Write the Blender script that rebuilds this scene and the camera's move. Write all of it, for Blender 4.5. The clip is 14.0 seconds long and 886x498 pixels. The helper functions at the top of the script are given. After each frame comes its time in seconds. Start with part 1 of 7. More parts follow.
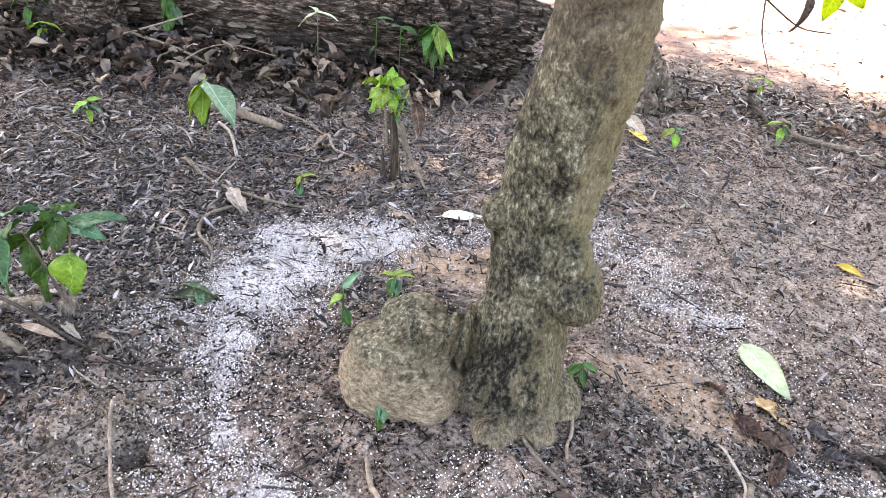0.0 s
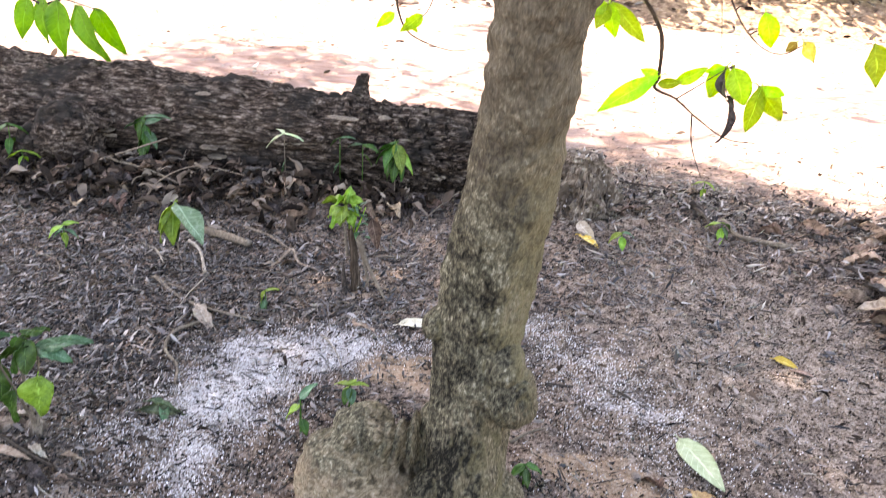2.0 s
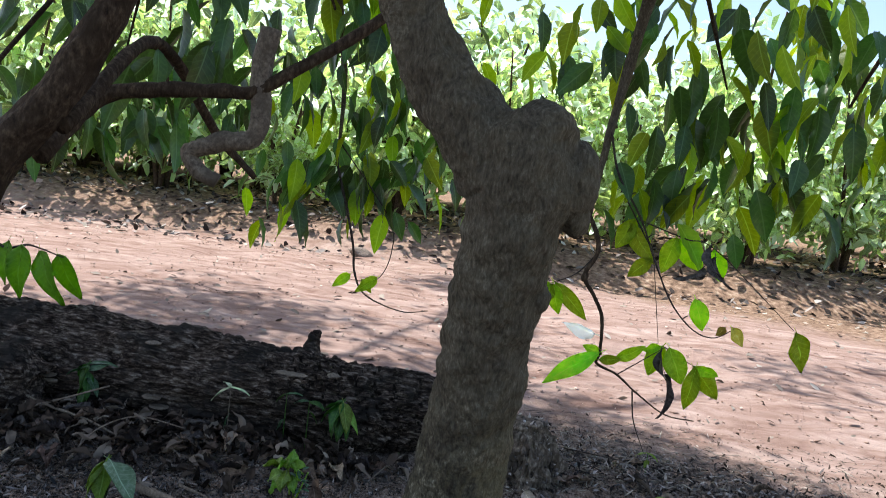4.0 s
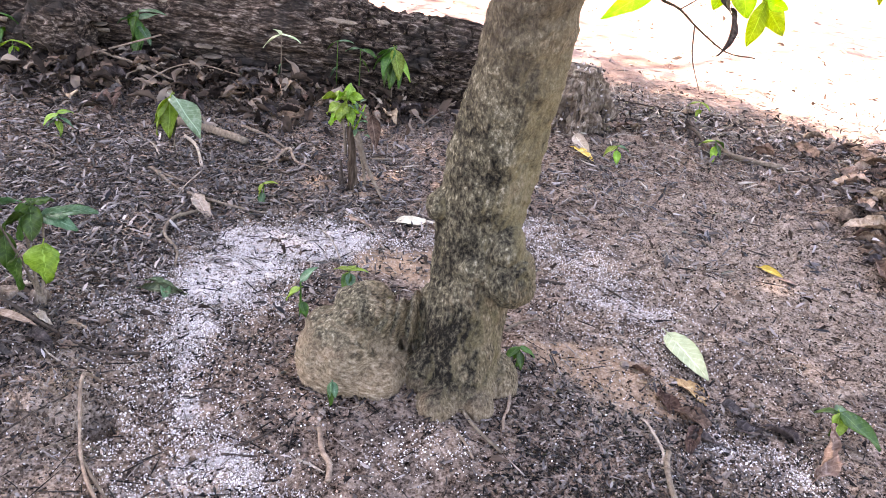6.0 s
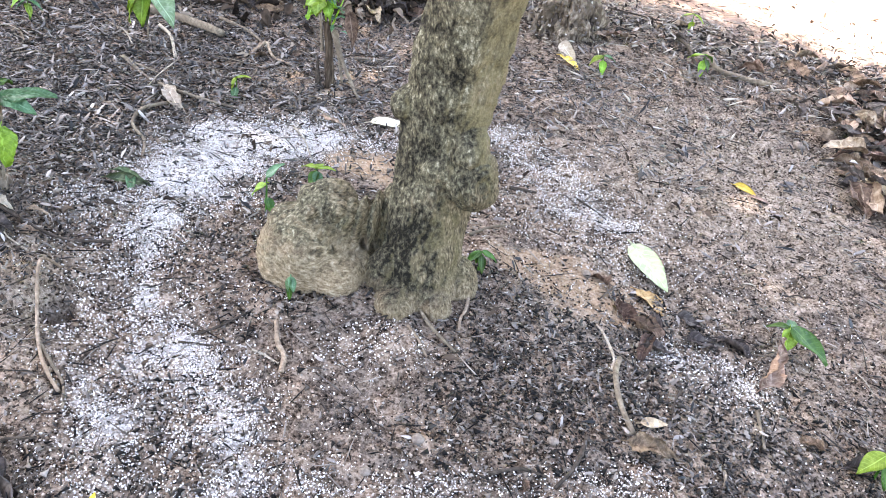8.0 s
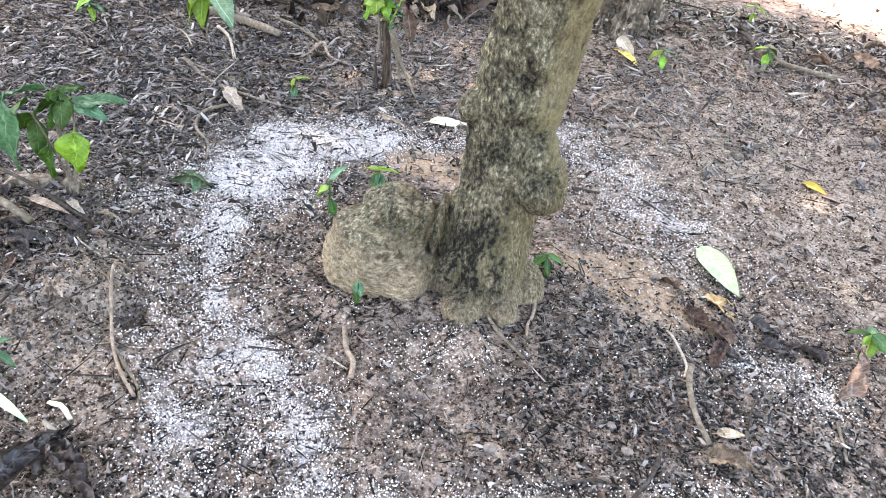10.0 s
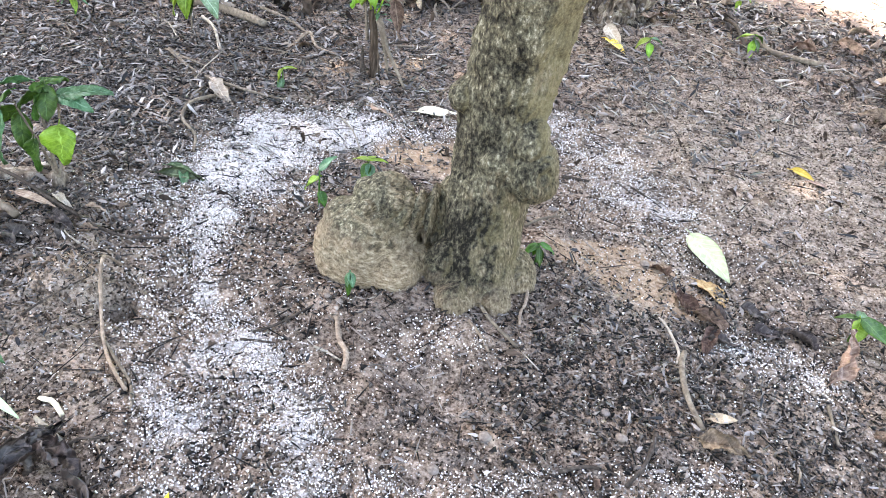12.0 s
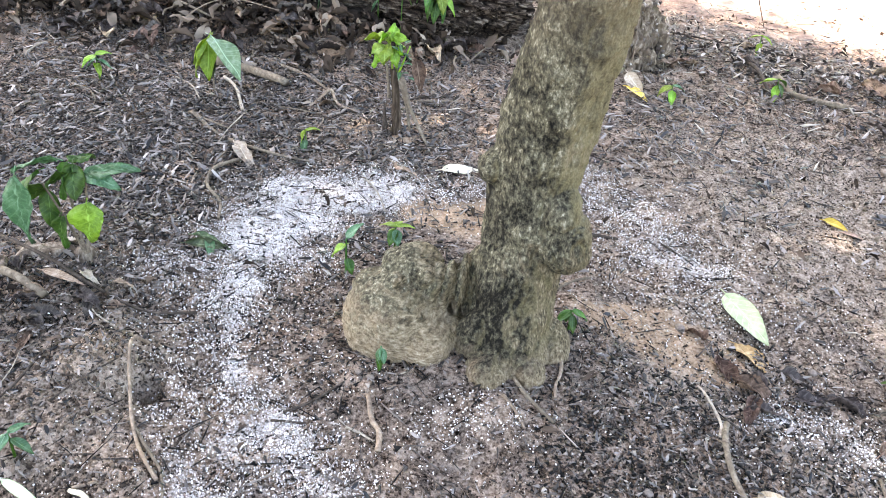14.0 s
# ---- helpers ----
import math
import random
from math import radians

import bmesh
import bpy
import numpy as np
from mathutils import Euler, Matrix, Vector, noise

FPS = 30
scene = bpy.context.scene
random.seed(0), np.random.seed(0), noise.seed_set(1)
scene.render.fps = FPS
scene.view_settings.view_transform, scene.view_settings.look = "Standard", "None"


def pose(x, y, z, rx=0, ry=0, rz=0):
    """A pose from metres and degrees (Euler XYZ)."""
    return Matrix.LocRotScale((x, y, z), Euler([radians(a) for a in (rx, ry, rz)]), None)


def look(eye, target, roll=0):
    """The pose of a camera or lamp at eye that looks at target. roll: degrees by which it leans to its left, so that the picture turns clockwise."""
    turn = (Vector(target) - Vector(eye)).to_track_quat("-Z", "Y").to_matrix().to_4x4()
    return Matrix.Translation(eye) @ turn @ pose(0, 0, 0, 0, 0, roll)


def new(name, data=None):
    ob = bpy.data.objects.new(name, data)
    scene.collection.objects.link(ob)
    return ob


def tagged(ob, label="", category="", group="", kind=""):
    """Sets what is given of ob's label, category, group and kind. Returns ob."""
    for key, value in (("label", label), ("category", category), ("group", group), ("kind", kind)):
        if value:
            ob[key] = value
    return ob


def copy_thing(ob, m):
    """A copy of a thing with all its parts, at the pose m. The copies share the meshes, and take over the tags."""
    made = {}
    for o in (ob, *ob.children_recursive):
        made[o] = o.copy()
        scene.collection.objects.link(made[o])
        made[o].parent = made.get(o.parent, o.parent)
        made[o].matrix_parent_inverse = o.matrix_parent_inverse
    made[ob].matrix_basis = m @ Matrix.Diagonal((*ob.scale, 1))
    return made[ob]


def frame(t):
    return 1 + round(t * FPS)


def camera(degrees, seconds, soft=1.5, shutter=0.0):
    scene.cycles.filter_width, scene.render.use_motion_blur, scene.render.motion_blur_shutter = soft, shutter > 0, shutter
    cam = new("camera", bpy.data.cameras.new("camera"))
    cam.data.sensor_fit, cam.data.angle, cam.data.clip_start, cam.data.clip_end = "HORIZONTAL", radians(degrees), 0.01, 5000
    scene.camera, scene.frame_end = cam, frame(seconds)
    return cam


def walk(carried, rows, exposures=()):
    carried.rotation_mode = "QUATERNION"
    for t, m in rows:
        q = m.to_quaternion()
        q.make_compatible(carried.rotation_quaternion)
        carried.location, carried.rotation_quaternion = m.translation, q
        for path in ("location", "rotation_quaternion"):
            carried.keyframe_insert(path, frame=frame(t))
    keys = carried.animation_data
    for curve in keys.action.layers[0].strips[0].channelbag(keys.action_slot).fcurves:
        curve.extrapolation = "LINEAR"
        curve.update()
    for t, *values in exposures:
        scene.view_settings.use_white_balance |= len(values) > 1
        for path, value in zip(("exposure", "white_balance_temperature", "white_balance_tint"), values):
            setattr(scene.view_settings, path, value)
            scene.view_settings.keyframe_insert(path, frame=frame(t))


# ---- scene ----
cam = camera(59.4, 14.0, soft=0.7, shutter=0.12)
PATH = [
    (0, (0.0, -1.107, 1.101), (-0.198, 0.604, 0.084), 5.2),
    (0.5, (-0.002, -1.159, 1.084), (-0.221, 0.56, 0.085), 5.6),
    (1, (0.007, -1.173, 1.066), (-0.233, 0.533, 0.051), 5.8),
    (1.5, (0.047, -1.196, 1.062), (-0.193, 0.515, 0.055), 5.3),
    (1.8, (0.074, -1.191, 1.139), (-0.142, 0.573, 0.219), 4.1),
    (2, (0.096, -1.199, 1.199), (-0.093, 0.628, 0.407), 3.6),
    (2.2, (0.113, -1.189, 1.293), (-0.043, 0.696, 0.642), 3.1),
    (3.25, (0.098, -1.215, 1.33), (-0.045, 0.715, 1.34), 5.2),
    (4.3, (0.078, -1.247, 1.242), (-0.036, 0.721, 0.905), 7.4),
    (4.5, (0.08, -1.256, 1.208), (-0.031, 0.689, 0.758), 7.6),
    (5, (0.083, -1.258, 1.146), (-0.019, 0.619, 0.464), 7.5),
    (5.5, (0.088, -1.273, 1.117), (-0.016, 0.536, 0.269), 6.9),
    (6, (0.068, -1.276, 1.103), (-0.057, 0.486, 0.166), 6.5),
    (6.5, (0.061, -1.28, 1.087), (-0.081, 0.429, 0.058), 6.5),
    (7, (0.092, -1.295, 1.064), (-0.031, 0.366, -0.045), 7.0),
    (7.5, (0.137, -1.282, 1.076), (0.062, 0.366, -0.054), 8.6),
    (8, (0.14, -1.273, 1.09), (0.068, 0.377, -0.039), 9.7),
    (8.5, (0.115, -1.272, 1.082), (0.008, 0.363, -0.065), 9.9),
    (8.7, (0.112, -1.272, 1.083), (-0.019, 0.356, -0.071), 9.7),
    (10.8, (0.067, -1.242, 1.096), (-0.099, 0.38, -0.061), 7.2),
    (11, (0.07, -1.25, 1.087), (-0.088, 0.373, -0.07), 7.3),
    (11.5, (0.075, -1.254, 1.085), (-0.064, 0.364, -0.082), 7.6),
    (12, (0.068, -1.251, 1.087), (-0.065, 0.363, -0.086), 7.8),
    (12.5, (0.051, -1.247, 1.082), (-0.087, 0.365, -0.094), 8.0),
    (13, (0.041, -1.24, 1.082), (-0.109, 0.37, -0.095), 7.8),
    (13.5, (0.034, -1.229, 1.097), (-0.133, 0.397, -0.056), 7.2),
    (14, (0.021, -1.183, 1.139), (-0.167, 0.467, 0.025), 5.6),
]
# the clip's own exposure sinks while the bright track is in view
EXPOSURES = [(0, 3.57, 7900, 19), (1.5, 3.59, 7800, 20), (1.8, 3.52, 7800, 20), (2.0, 3.27, 7900, 21), (2.2, 2.75, 7800, 19), (3.2, 1.2, 6350, 10), (4.3, 1.13, 6350, 10), (4.5, 1.4, 6400, 11),
             (5, 2.25, 7300, 23), (5.5, 3.06, 8100, 29), (6, 3.38, 8000, 29), (6.5, 3.54, 7800, 23), (7, 3.75, 7700, 21), (7.5, 3.96, 7700, 18), (8, 3.77, 7700, 16), (8.5, 3.74, 7800, 14), (11, 3.74, 7800, 14), (13, 3.75, 7800, 14), (13.5, 3.74, 7800, 14), (14, 3.69, 7800, 14)]
walk(cam, [(t, look(eye, target, roll)) for t, eye, target, roll in PATH], EXPOSURES)

# ---- sky and sun ----
SUN_DIR = Vector((-0.45, 0.24, 0.86)).normalized()
world = bpy.data.worlds.new("sky")
scene.world = world
world.use_nodes = True
wnt = world.node_tree
sky = wnt.nodes.new("ShaderNodeTexSky")
sky.sky_type = 'NISHITA'
sky.sun_disc = False
sky.sun_elevation = math.asin(SUN_DIR.z)
sky.sun_rotation = math.atan2(SUN_DIR.x, SUN_DIR.y)
sky.dust_density = 2.0
wnt.links.new(sky.outputs[0], wnt.nodes["Background"].inputs[0])
wnt.nodes["Background"].inputs[1].default_value = 0.13
sun = new("sun", bpy.data.lights.new("sun", 'SUN'))
sun.data.energy = 4.4
sun.data.angle = radians(0.55)
sun.data.color = (1.0, 0.96, 0.91)
sun.matrix_world = look(SUN_DIR * 30, (0, 0, 0))

# ---- numeric helpers ----
RNG = np.random.default_rng(7)


def lattice(ix, iy, seed):
    v = np.sin(ix * 127.1 + iy * 311.7 + seed * 74.7) * 43758.5453
    return v - np.floor(v)


def vnoise(x, y, seed=0):
    """Smooth value noise from -1 to 1."""
    ix, iy = np.floor(x), np.floor(y)
    fx, fy = x - ix, y - iy
    ux, uy = fx * fx * (3 - 2 * fx), fy * fy * (3 - 2 * fy)
    a, b = lattice(ix, iy, seed), lattice(ix + 1, iy, seed)
    c, d = lattice(ix, iy + 1, seed), lattice(ix + 1, iy + 1, seed)
    return 2 * (a + (b - a) * ux + (c - a) * uy + (a - b - c + d) * ux * uy) - 1


def smooth(a, b, v):
    t = np.clip((v - a) / (b - a), 0, 1)
    return t * t * (3 - 2 * t)


def blob(x, y, cx, cy, r):
    return np.exp(-((x - cx) ** 2 + (y - cy) ** 2) / (r * r))


def track_edge(x):
    """Where the shaded plot ends and the bare track begins."""
    return 3.15 - 0.12 * x + 0.12 * np.sin(x * 1.7)


def bank_edge(x):
    return 10.0 + 0.12 * np.abs(x - 1.0) + 0.25 * np.sin(x * 0.9)


def ground_z(x, y):
    x, y = np.asarray(x, float), np.asarray(y, float)
    plot = 1 - smooth(0.0, 0.8, y - track_edge(x))
    h = 0.012 * vnoise(x * 1.9, y * 1.9, 1) + 0.008 * vnoise(x * 5.3, y * 5.3, 2)
    h = h + (0.006 * vnoise(x * 15, y * 15, 3) + 0.0045 * vnoise(x * 38, y * 38, 4)) * (0.35 + 0.65 * plot)
    h = h + 0.05 * blob(x, y, -0.79, -0.12, 0.09) - 0.10 * blob(x, y, -0.664, -0.148, 0.026)
    h = h + 0.05 * blob(x, y, -1.05, 0.16, 0.16) + 0.03 * blob(x, y, -0.97, 0.02, 0.14)
    h = h + 0.02 * blob(x, y, 0.03, 0.14, 0.22) + 0.015 * blob(x, y, -0.21, 0.15, 0.22)
    h = h + 0.05 * blob(x, y, 1.15, 2.05, 0.45) + 0.06 * blob(x, y, 1.75, 1.75, 0.4) + 0.05 * blob(x, y, 0.45, 2.3, 0.4)
    h = h + 0.07 * blob(x, y, -1.7, 1.95, 0.45) + 0.05 * blob(x, y, -1.0, 2.0, 0.35) + 0.06 * blob(x, y, -2.3, 1.8, 0.4)
    road = smooth(0.2, 1.0, y - track_edge(x)) * (1 - smooth(-0.6, 0.3, y - bank_edge(x)))
    rut = np.sin((y + 0.10 * x) * 3.1 + 1.6 * vnoise(x * 0.4, y * 0.9, 8))
    h = h + road * (0.012 * rut + 0.024 * vnoise(x * 0.7, y * 1.9, 5) + 0.016 * vnoise(x * 2.6, y * 4, 9) + 0.009 * vnoise(x * 9, y * 11, 10))
    h = h + 0.45 * smooth(-0.2, 0.9, y - bank_edge(x)) + 0.05 * np.clip(y - bank_edge(x) - 1, 0, 40) ** 0.8
    return h


def gz(x, y):
    return float(ground_z(x, y))


def mesh_from_arrays(name, verts, faces):
    """verts (n, 3), faces (m, k), all with k corners."""
    me = bpy.data.meshes.new(name)
    n, (m, k) = len(verts), faces.shape
    me.vertices.add(n)
    me.vertices.foreach_set("co", np.ascontiguousarray(verts, dtype=np.float32).ravel())
    me.loops.add(m * k)
    me.loops.foreach_set("vertex_index", np.ascontiguousarray(faces, dtype=np.int32).ravel())
    me.polygons.add(m)
    me.polygons.foreach_set("loop_start", np.arange(0, m * k, k, dtype=np.int32))
    me.update(calc_edges=True)
    return me


def turns(heading, pitch, roll):
    """Stack of rotation matrices: roll about x, then pitch about y, then heading about z."""
    ch, sh, cp, sp, cr, sr = np.cos(heading), np.sin(heading), np.cos(pitch), np.sin(pitch), np.cos(roll), np.sin(roll)
    m = np.empty((len(heading), 3, 3))
    m[:, 0, 0], m[:, 0, 1], m[:, 0, 2] = ch * cp, ch * sp * sr - sh * cr, ch * sp * cr + sh * sr
    m[:, 1, 0], m[:, 1, 1], m[:, 1, 2] = sh * cp, sh * sp * sr + ch * cr, sh * sp * cr - ch * sr
    m[:, 2, 0], m[:, 2, 1], m[:, 2, 2] = -sp, cp * sr, cp * cr
    return m


def cloud_mesh(name, shape, places, heading, pitch, roll, scale, jitter=0.0):
    """Many copies of one small shape (verts, faces) joined into one mesh."""
    sv, sf = shape
    n, k = len(places), len(sv)
    v = np.repeat(sv[None], n, 0) * scale[:, None, :]
    if jitter:
        v = v * (1 + jitter * RNG.uniform(-1, 1, (n, k, 1)))
    v = np.einsum("nij,nkj->nki", turns(heading, pitch, roll), v) + places[:, None, :]
    f = (sf[None] + (np.arange(n) * k)[:, None, None]).reshape(-1, sf.shape[1])
    return mesh_from_arrays(name, v.reshape(-1, 3), f)


def part(name, mesh, material, parent=None, label=""):
    """Links a mesh (or a bmesh) as one object under a thing or a part."""
    if isinstance(mesh, bmesh.types.BMesh):
        bm, mesh = mesh, bpy.data.meshes.new(name)
        bm.to_mesh(mesh)
        bm.free()
    if material and not mesh.materials:
        mesh.materials.append(material)
    ob = new(name, mesh)
    ob.parent = parent
    if label:
        tagged(ob, label)
    return ob


def shade_smooth(mesh):
    mesh.polygons.foreach_set("use_smooth", np.ones(len(mesh.polygons), bool))
    return mesh


def spline(pts, per=6):
    """A smooth run of points through the given ones."""
    p = [Vector(q) for q in pts]
    p = [p[0] * 2 - p[1]] + p + [p[-1] * 2 - p[-2]]
    out = []
    for i in range(1, len(p) - 2):
        for j in range(per):
            t = j / per
            a, b, c, d = p[i - 1], p[i], p[i + 1], p[i + 2]
            out.append(0.5 * (2 * b + (c - a) * t + (2 * a - 5 * b + 4 * c - d) * t * t + (3 * b - 3 * c + d - a) * t ** 3))
    return out + [p[-2].copy()]


def tube(bm, pts, radii, seg=8, rough=0.0, seed=0, shape=None):
    """A capped tube along pts; radii is given at even steps; shape(direction, point, along) scales the radius."""
    n = len(pts)
    side = Vector((1, 0.13, 0.07))
    rings = []
    for i, p in enumerate(pts):
        along = (pts[min(i + 1, n - 1)] - pts[max(i - 1, 0)]).normalized()
        side = (side - along * side.dot(along))
        if side.length < 1e-4:
            side = along.orthogonal()
        side.normalize()
        up = along.cross(side)
        f = i / max(n - 1, 1) * (len(radii) - 1)
        k = min(int(f), len(radii) - 2)
        r = radii[k] + (radii[k + 1] - radii[k]) * (f - k)
        ring = []
        for j in range(seg):
            a = 2 * math.pi * j / seg
            d = side * math.cos(a) + up * math.sin(a)
            rr = r
            if rough:
                rr *= 1 + rough * noise.noise(d * 1.4 + p * (0.35 / max(r, 0.004)) + Vector((seed * 7.3, 0, 0)))
            if shape:
                rr *= shape(d, p, i / (n - 1))
            ring.append(bm.verts.new(p + d * rr))
        rings.append(ring)
    for a, b in zip(rings, rings[1:]):
        for j in range(seg):
            bm.faces.new((a[j], a[(j + 1) % seg], b[(j + 1) % seg], b[j]))
    bm.faces.new(rings[0][::-1])
    bm.faces.new(rings[-1])
    for f in bm.faces:
        f.smooth = True
    return bm


# ---- materials ----
def node(nt, kind, ins=None):
    n = nt.nodes.new(kind)
    for key, value in (ins or {}).items():
        n.inputs[key].default_value = value
    return n


def blank(name, rough=0.8, spec=0.3):
    m = bpy.data.materials.new(name)
    m.use_nodes = True
    b = m.node_tree.nodes["Principled BSDF"]
    b.inputs["Roughness"].default_value = rough
    b.inputs["Specular IOR Level"].default_value = spec
    return m, m.node_tree, b


def grain(nt, scale, detail=6.0, rough=0.6, stretch=None, space="Object", distort=0.0):
    """A noise texture's factor, at so many features a metre."""
    tc = node(nt, "ShaderNodeTexCoord")
    src = tc.outputs[space]
    if stretch:
        mp = node(nt, "ShaderNodeMapping", {"Scale": stretch})
        nt.links.new(src, mp.inputs[0])
        src = mp.outputs[0]
    t = node(nt, "ShaderNodeTexNoise", {"Scale": scale, "Detail": detail, "Roughness": rough, "Distortion": distort})
    nt.links.new(src, t.inputs["Vector"])
    return t.outputs["Fac"]


def ramp(nt, fac, stops):
    r = node(nt, "ShaderNodeValToRGB")
    els = r.color_ramp.elements
    while len(els) < len(stops):
        els.new(0.5)
    for e, (at, col) in zip(els, stops):
        e.position = at
        e.color = (*col, 1) if len(col) == 3 else col
    nt.links.new(fac, r.inputs[0])
    return r.outputs[0]


def mix(nt, fac, a, b):
    m = node(nt, "ShaderNodeMix")
    m.data_type = 'RGBA'
    for s, v in ((0, fac), (6, a), (7, b)):
        if isinstance(v, (tuple, float, int)):
            m.inputs[s].default_value = (*v, 1) if isinstance(v, tuple) else v
        else:
            nt.links.new(v, m.inputs[s])
    return m.outputs[2]


def relief(nt, bsdf, height, strength=0.6, dist=0.01, before=None):
    b = node(nt, "ShaderNodeBump", {"Strength": strength, "Distance": dist})
    nt.links.new(height, b.inputs["Height"])
    if before is not None:
        nt.links.new(before, b.inputs["Normal"])
    nt.links.new(b.outputs[0], bsdf.inputs["Normal"])
    return b.outputs[0]


def step(nt, fac, lo, hi):
    r = node(nt, "ShaderNodeMapRange", {"From Min": lo, "From Max": hi})
    nt.links.new(fac, r.inputs[0])
    return r.outputs[0]


def sums(nt, kind, a, b):
    n = node(nt, "ShaderNodeMath")
    n.operation = kind
    for s, v in enumerate((a, b)):
        if isinstance(v, (int, float)):
            n.inputs[s].default_value = v
        else:
            nt.links.new(v, n.inputs[s])
    return n.outputs[0]


def soil_material():
    m, nt, b = blank("soil", 0.9, 0.0)
    big = grain(nt, 2.3, 4)
    mid = grain(nt, 9, 6)
    fine = sums(nt, 'ADD', sums(nt, 'MULTIPLY', grain(nt, 130, 5, 0.7), 0.62), sums(nt, 'MULTIPLY', grain(nt, 34, 4, 0.6), 0.38))
    dark = ramp(nt, fine, [(0.40, (0.0035, 0.0028, 0.0023)), (0.475, (0.100, 0.078, 0.064)), (0.60, (0.27, 0.220, 0.185))])
    red = ramp(nt, fine, [(0.39, (0.014, 0.0095, 0.007)), (0.48, (0.185, 0.131, 0.097)), (0.61, (0.45, 0.352, 0.278))])
    plot = mix(nt, step(nt, mid, 0.40, 0.60), dark, red)
    plot = mix(nt, step(nt, big, 0.58, 0.72), plot, red)
    # trodden bare patches
    bare = node(nt, "ShaderNodeAttribute")
    bare.attribute_name = "bare"
    worn = node(nt, "ShaderNodeMath")
    nt.links.new(bare.outputs["Fac"], worn.inputs[0])
    nt.links.new(mid, worn.inputs[1])
    loam = ramp(nt, fine, [(0.38, (0.045, 0.033, 0.025)), (0.48, (0.235, 0.182, 0.141)), (0.62, (0.48, 0.395, 0.325))])
    plot = mix(nt, step(nt, worn.outputs[0], 0.75, 1.0), plot, loam)
    clay = node(nt, "ShaderNodeAttribute")
    clay.attribute_name = "clay"
    rusty = node(nt, "ShaderNodeMath")
    nt.links.new(clay.outputs["Fac"], rusty.inputs[0])
    nt.links.new(mid, rusty.inputs[1])
    ochre = ramp(nt, fine, [(0.34, (0.16, 0.100, 0.062)), (0.49, (0.335, 0.235, 0.16)), (0.66, (0.53, 0.42, 0.32))])
    plot = mix(nt, step(nt, rusty.outputs[0], 0.8, 0.98), plot, ochre)
    road = ramp(nt, grain(nt, 3.0, 10, 0.7, (0.6, 1.4, 1), distort=0.8), [(0.30, (0.135, 0.081, 0.064)), (0.43, (0.240, 0.161, 0.131)), (0.56, (0.320, 0.233, 0.197)), (0.70, (0.44, 0.345, 0.298))])
    # plot towards the track: a ragged edge along a slanting line
    tc = node(nt, "ShaderNodeTexCoord")
    sx = node(nt, "ShaderNodeSeparateXYZ")
    nt.links.new(tc.outputs["Object"], sx.inputs[0])
    lean = node(nt, "ShaderNodeMath", {1: 0.12})
    lean.operation = 'MULTIPLY_ADD'
    nt.links.new(sx.outputs[0], lean.inputs[0])
    far_side = sums(nt, 'MULTIPLY', sums(nt, 'MAXIMUM', sums(nt, 'SUBTRACT', sx.outputs[0], 0.7), 0.0), 0.5)
    nt.links.new(sums(nt, 'ADD', sx.outputs[1], far_side), lean.inputs[2])
    wob = node(nt, "ShaderNodeMath", {1: 0.9})
    wob.operation = 'MULTIPLY_ADD'
    nt.links.new(mid, wob.inputs[0])
    nt.links.new(lean.outputs[0], wob.inputs[2])
    col = mix(nt, step(nt, wob.outputs[0], 3.35, 4.1), plot, road)
    # white dust that the granules left, in a speckle
    at = node(nt, "ShaderNodeAttribute")
    at.attribute_name = "dust"
    speck = node(nt, "ShaderNodeMath")
    speck.operation = 'ADD'
    nt.links.new(at.outputs["Fac"], speck.inputs[0])
    nt.links.new(grain(nt, 95, 5, 0.72), speck.inputs[1])
    col = mix(nt, step(nt, speck.outputs[0], 0.80, 1.06), col, (0.70, 0.655, 0.625))
    far = ramp(nt, grain(nt, 12, 6), [(0.35, (0.09, 0.060, 0.043)), (0.55, (0.24, 0.16, 0.112)), (0.75, (0.44, 0.34, 0.255))])
    col = mix(nt, step(nt, wob.outputs[0], 10.2, 11.2), col, far)
    nt.links.new(col, b.inputs["Base Color"])
    n1 = relief(nt, b, fine, 1.0, 0.016)
    relief(nt, b, mid, 0.7, 0.02, n1)
    return m


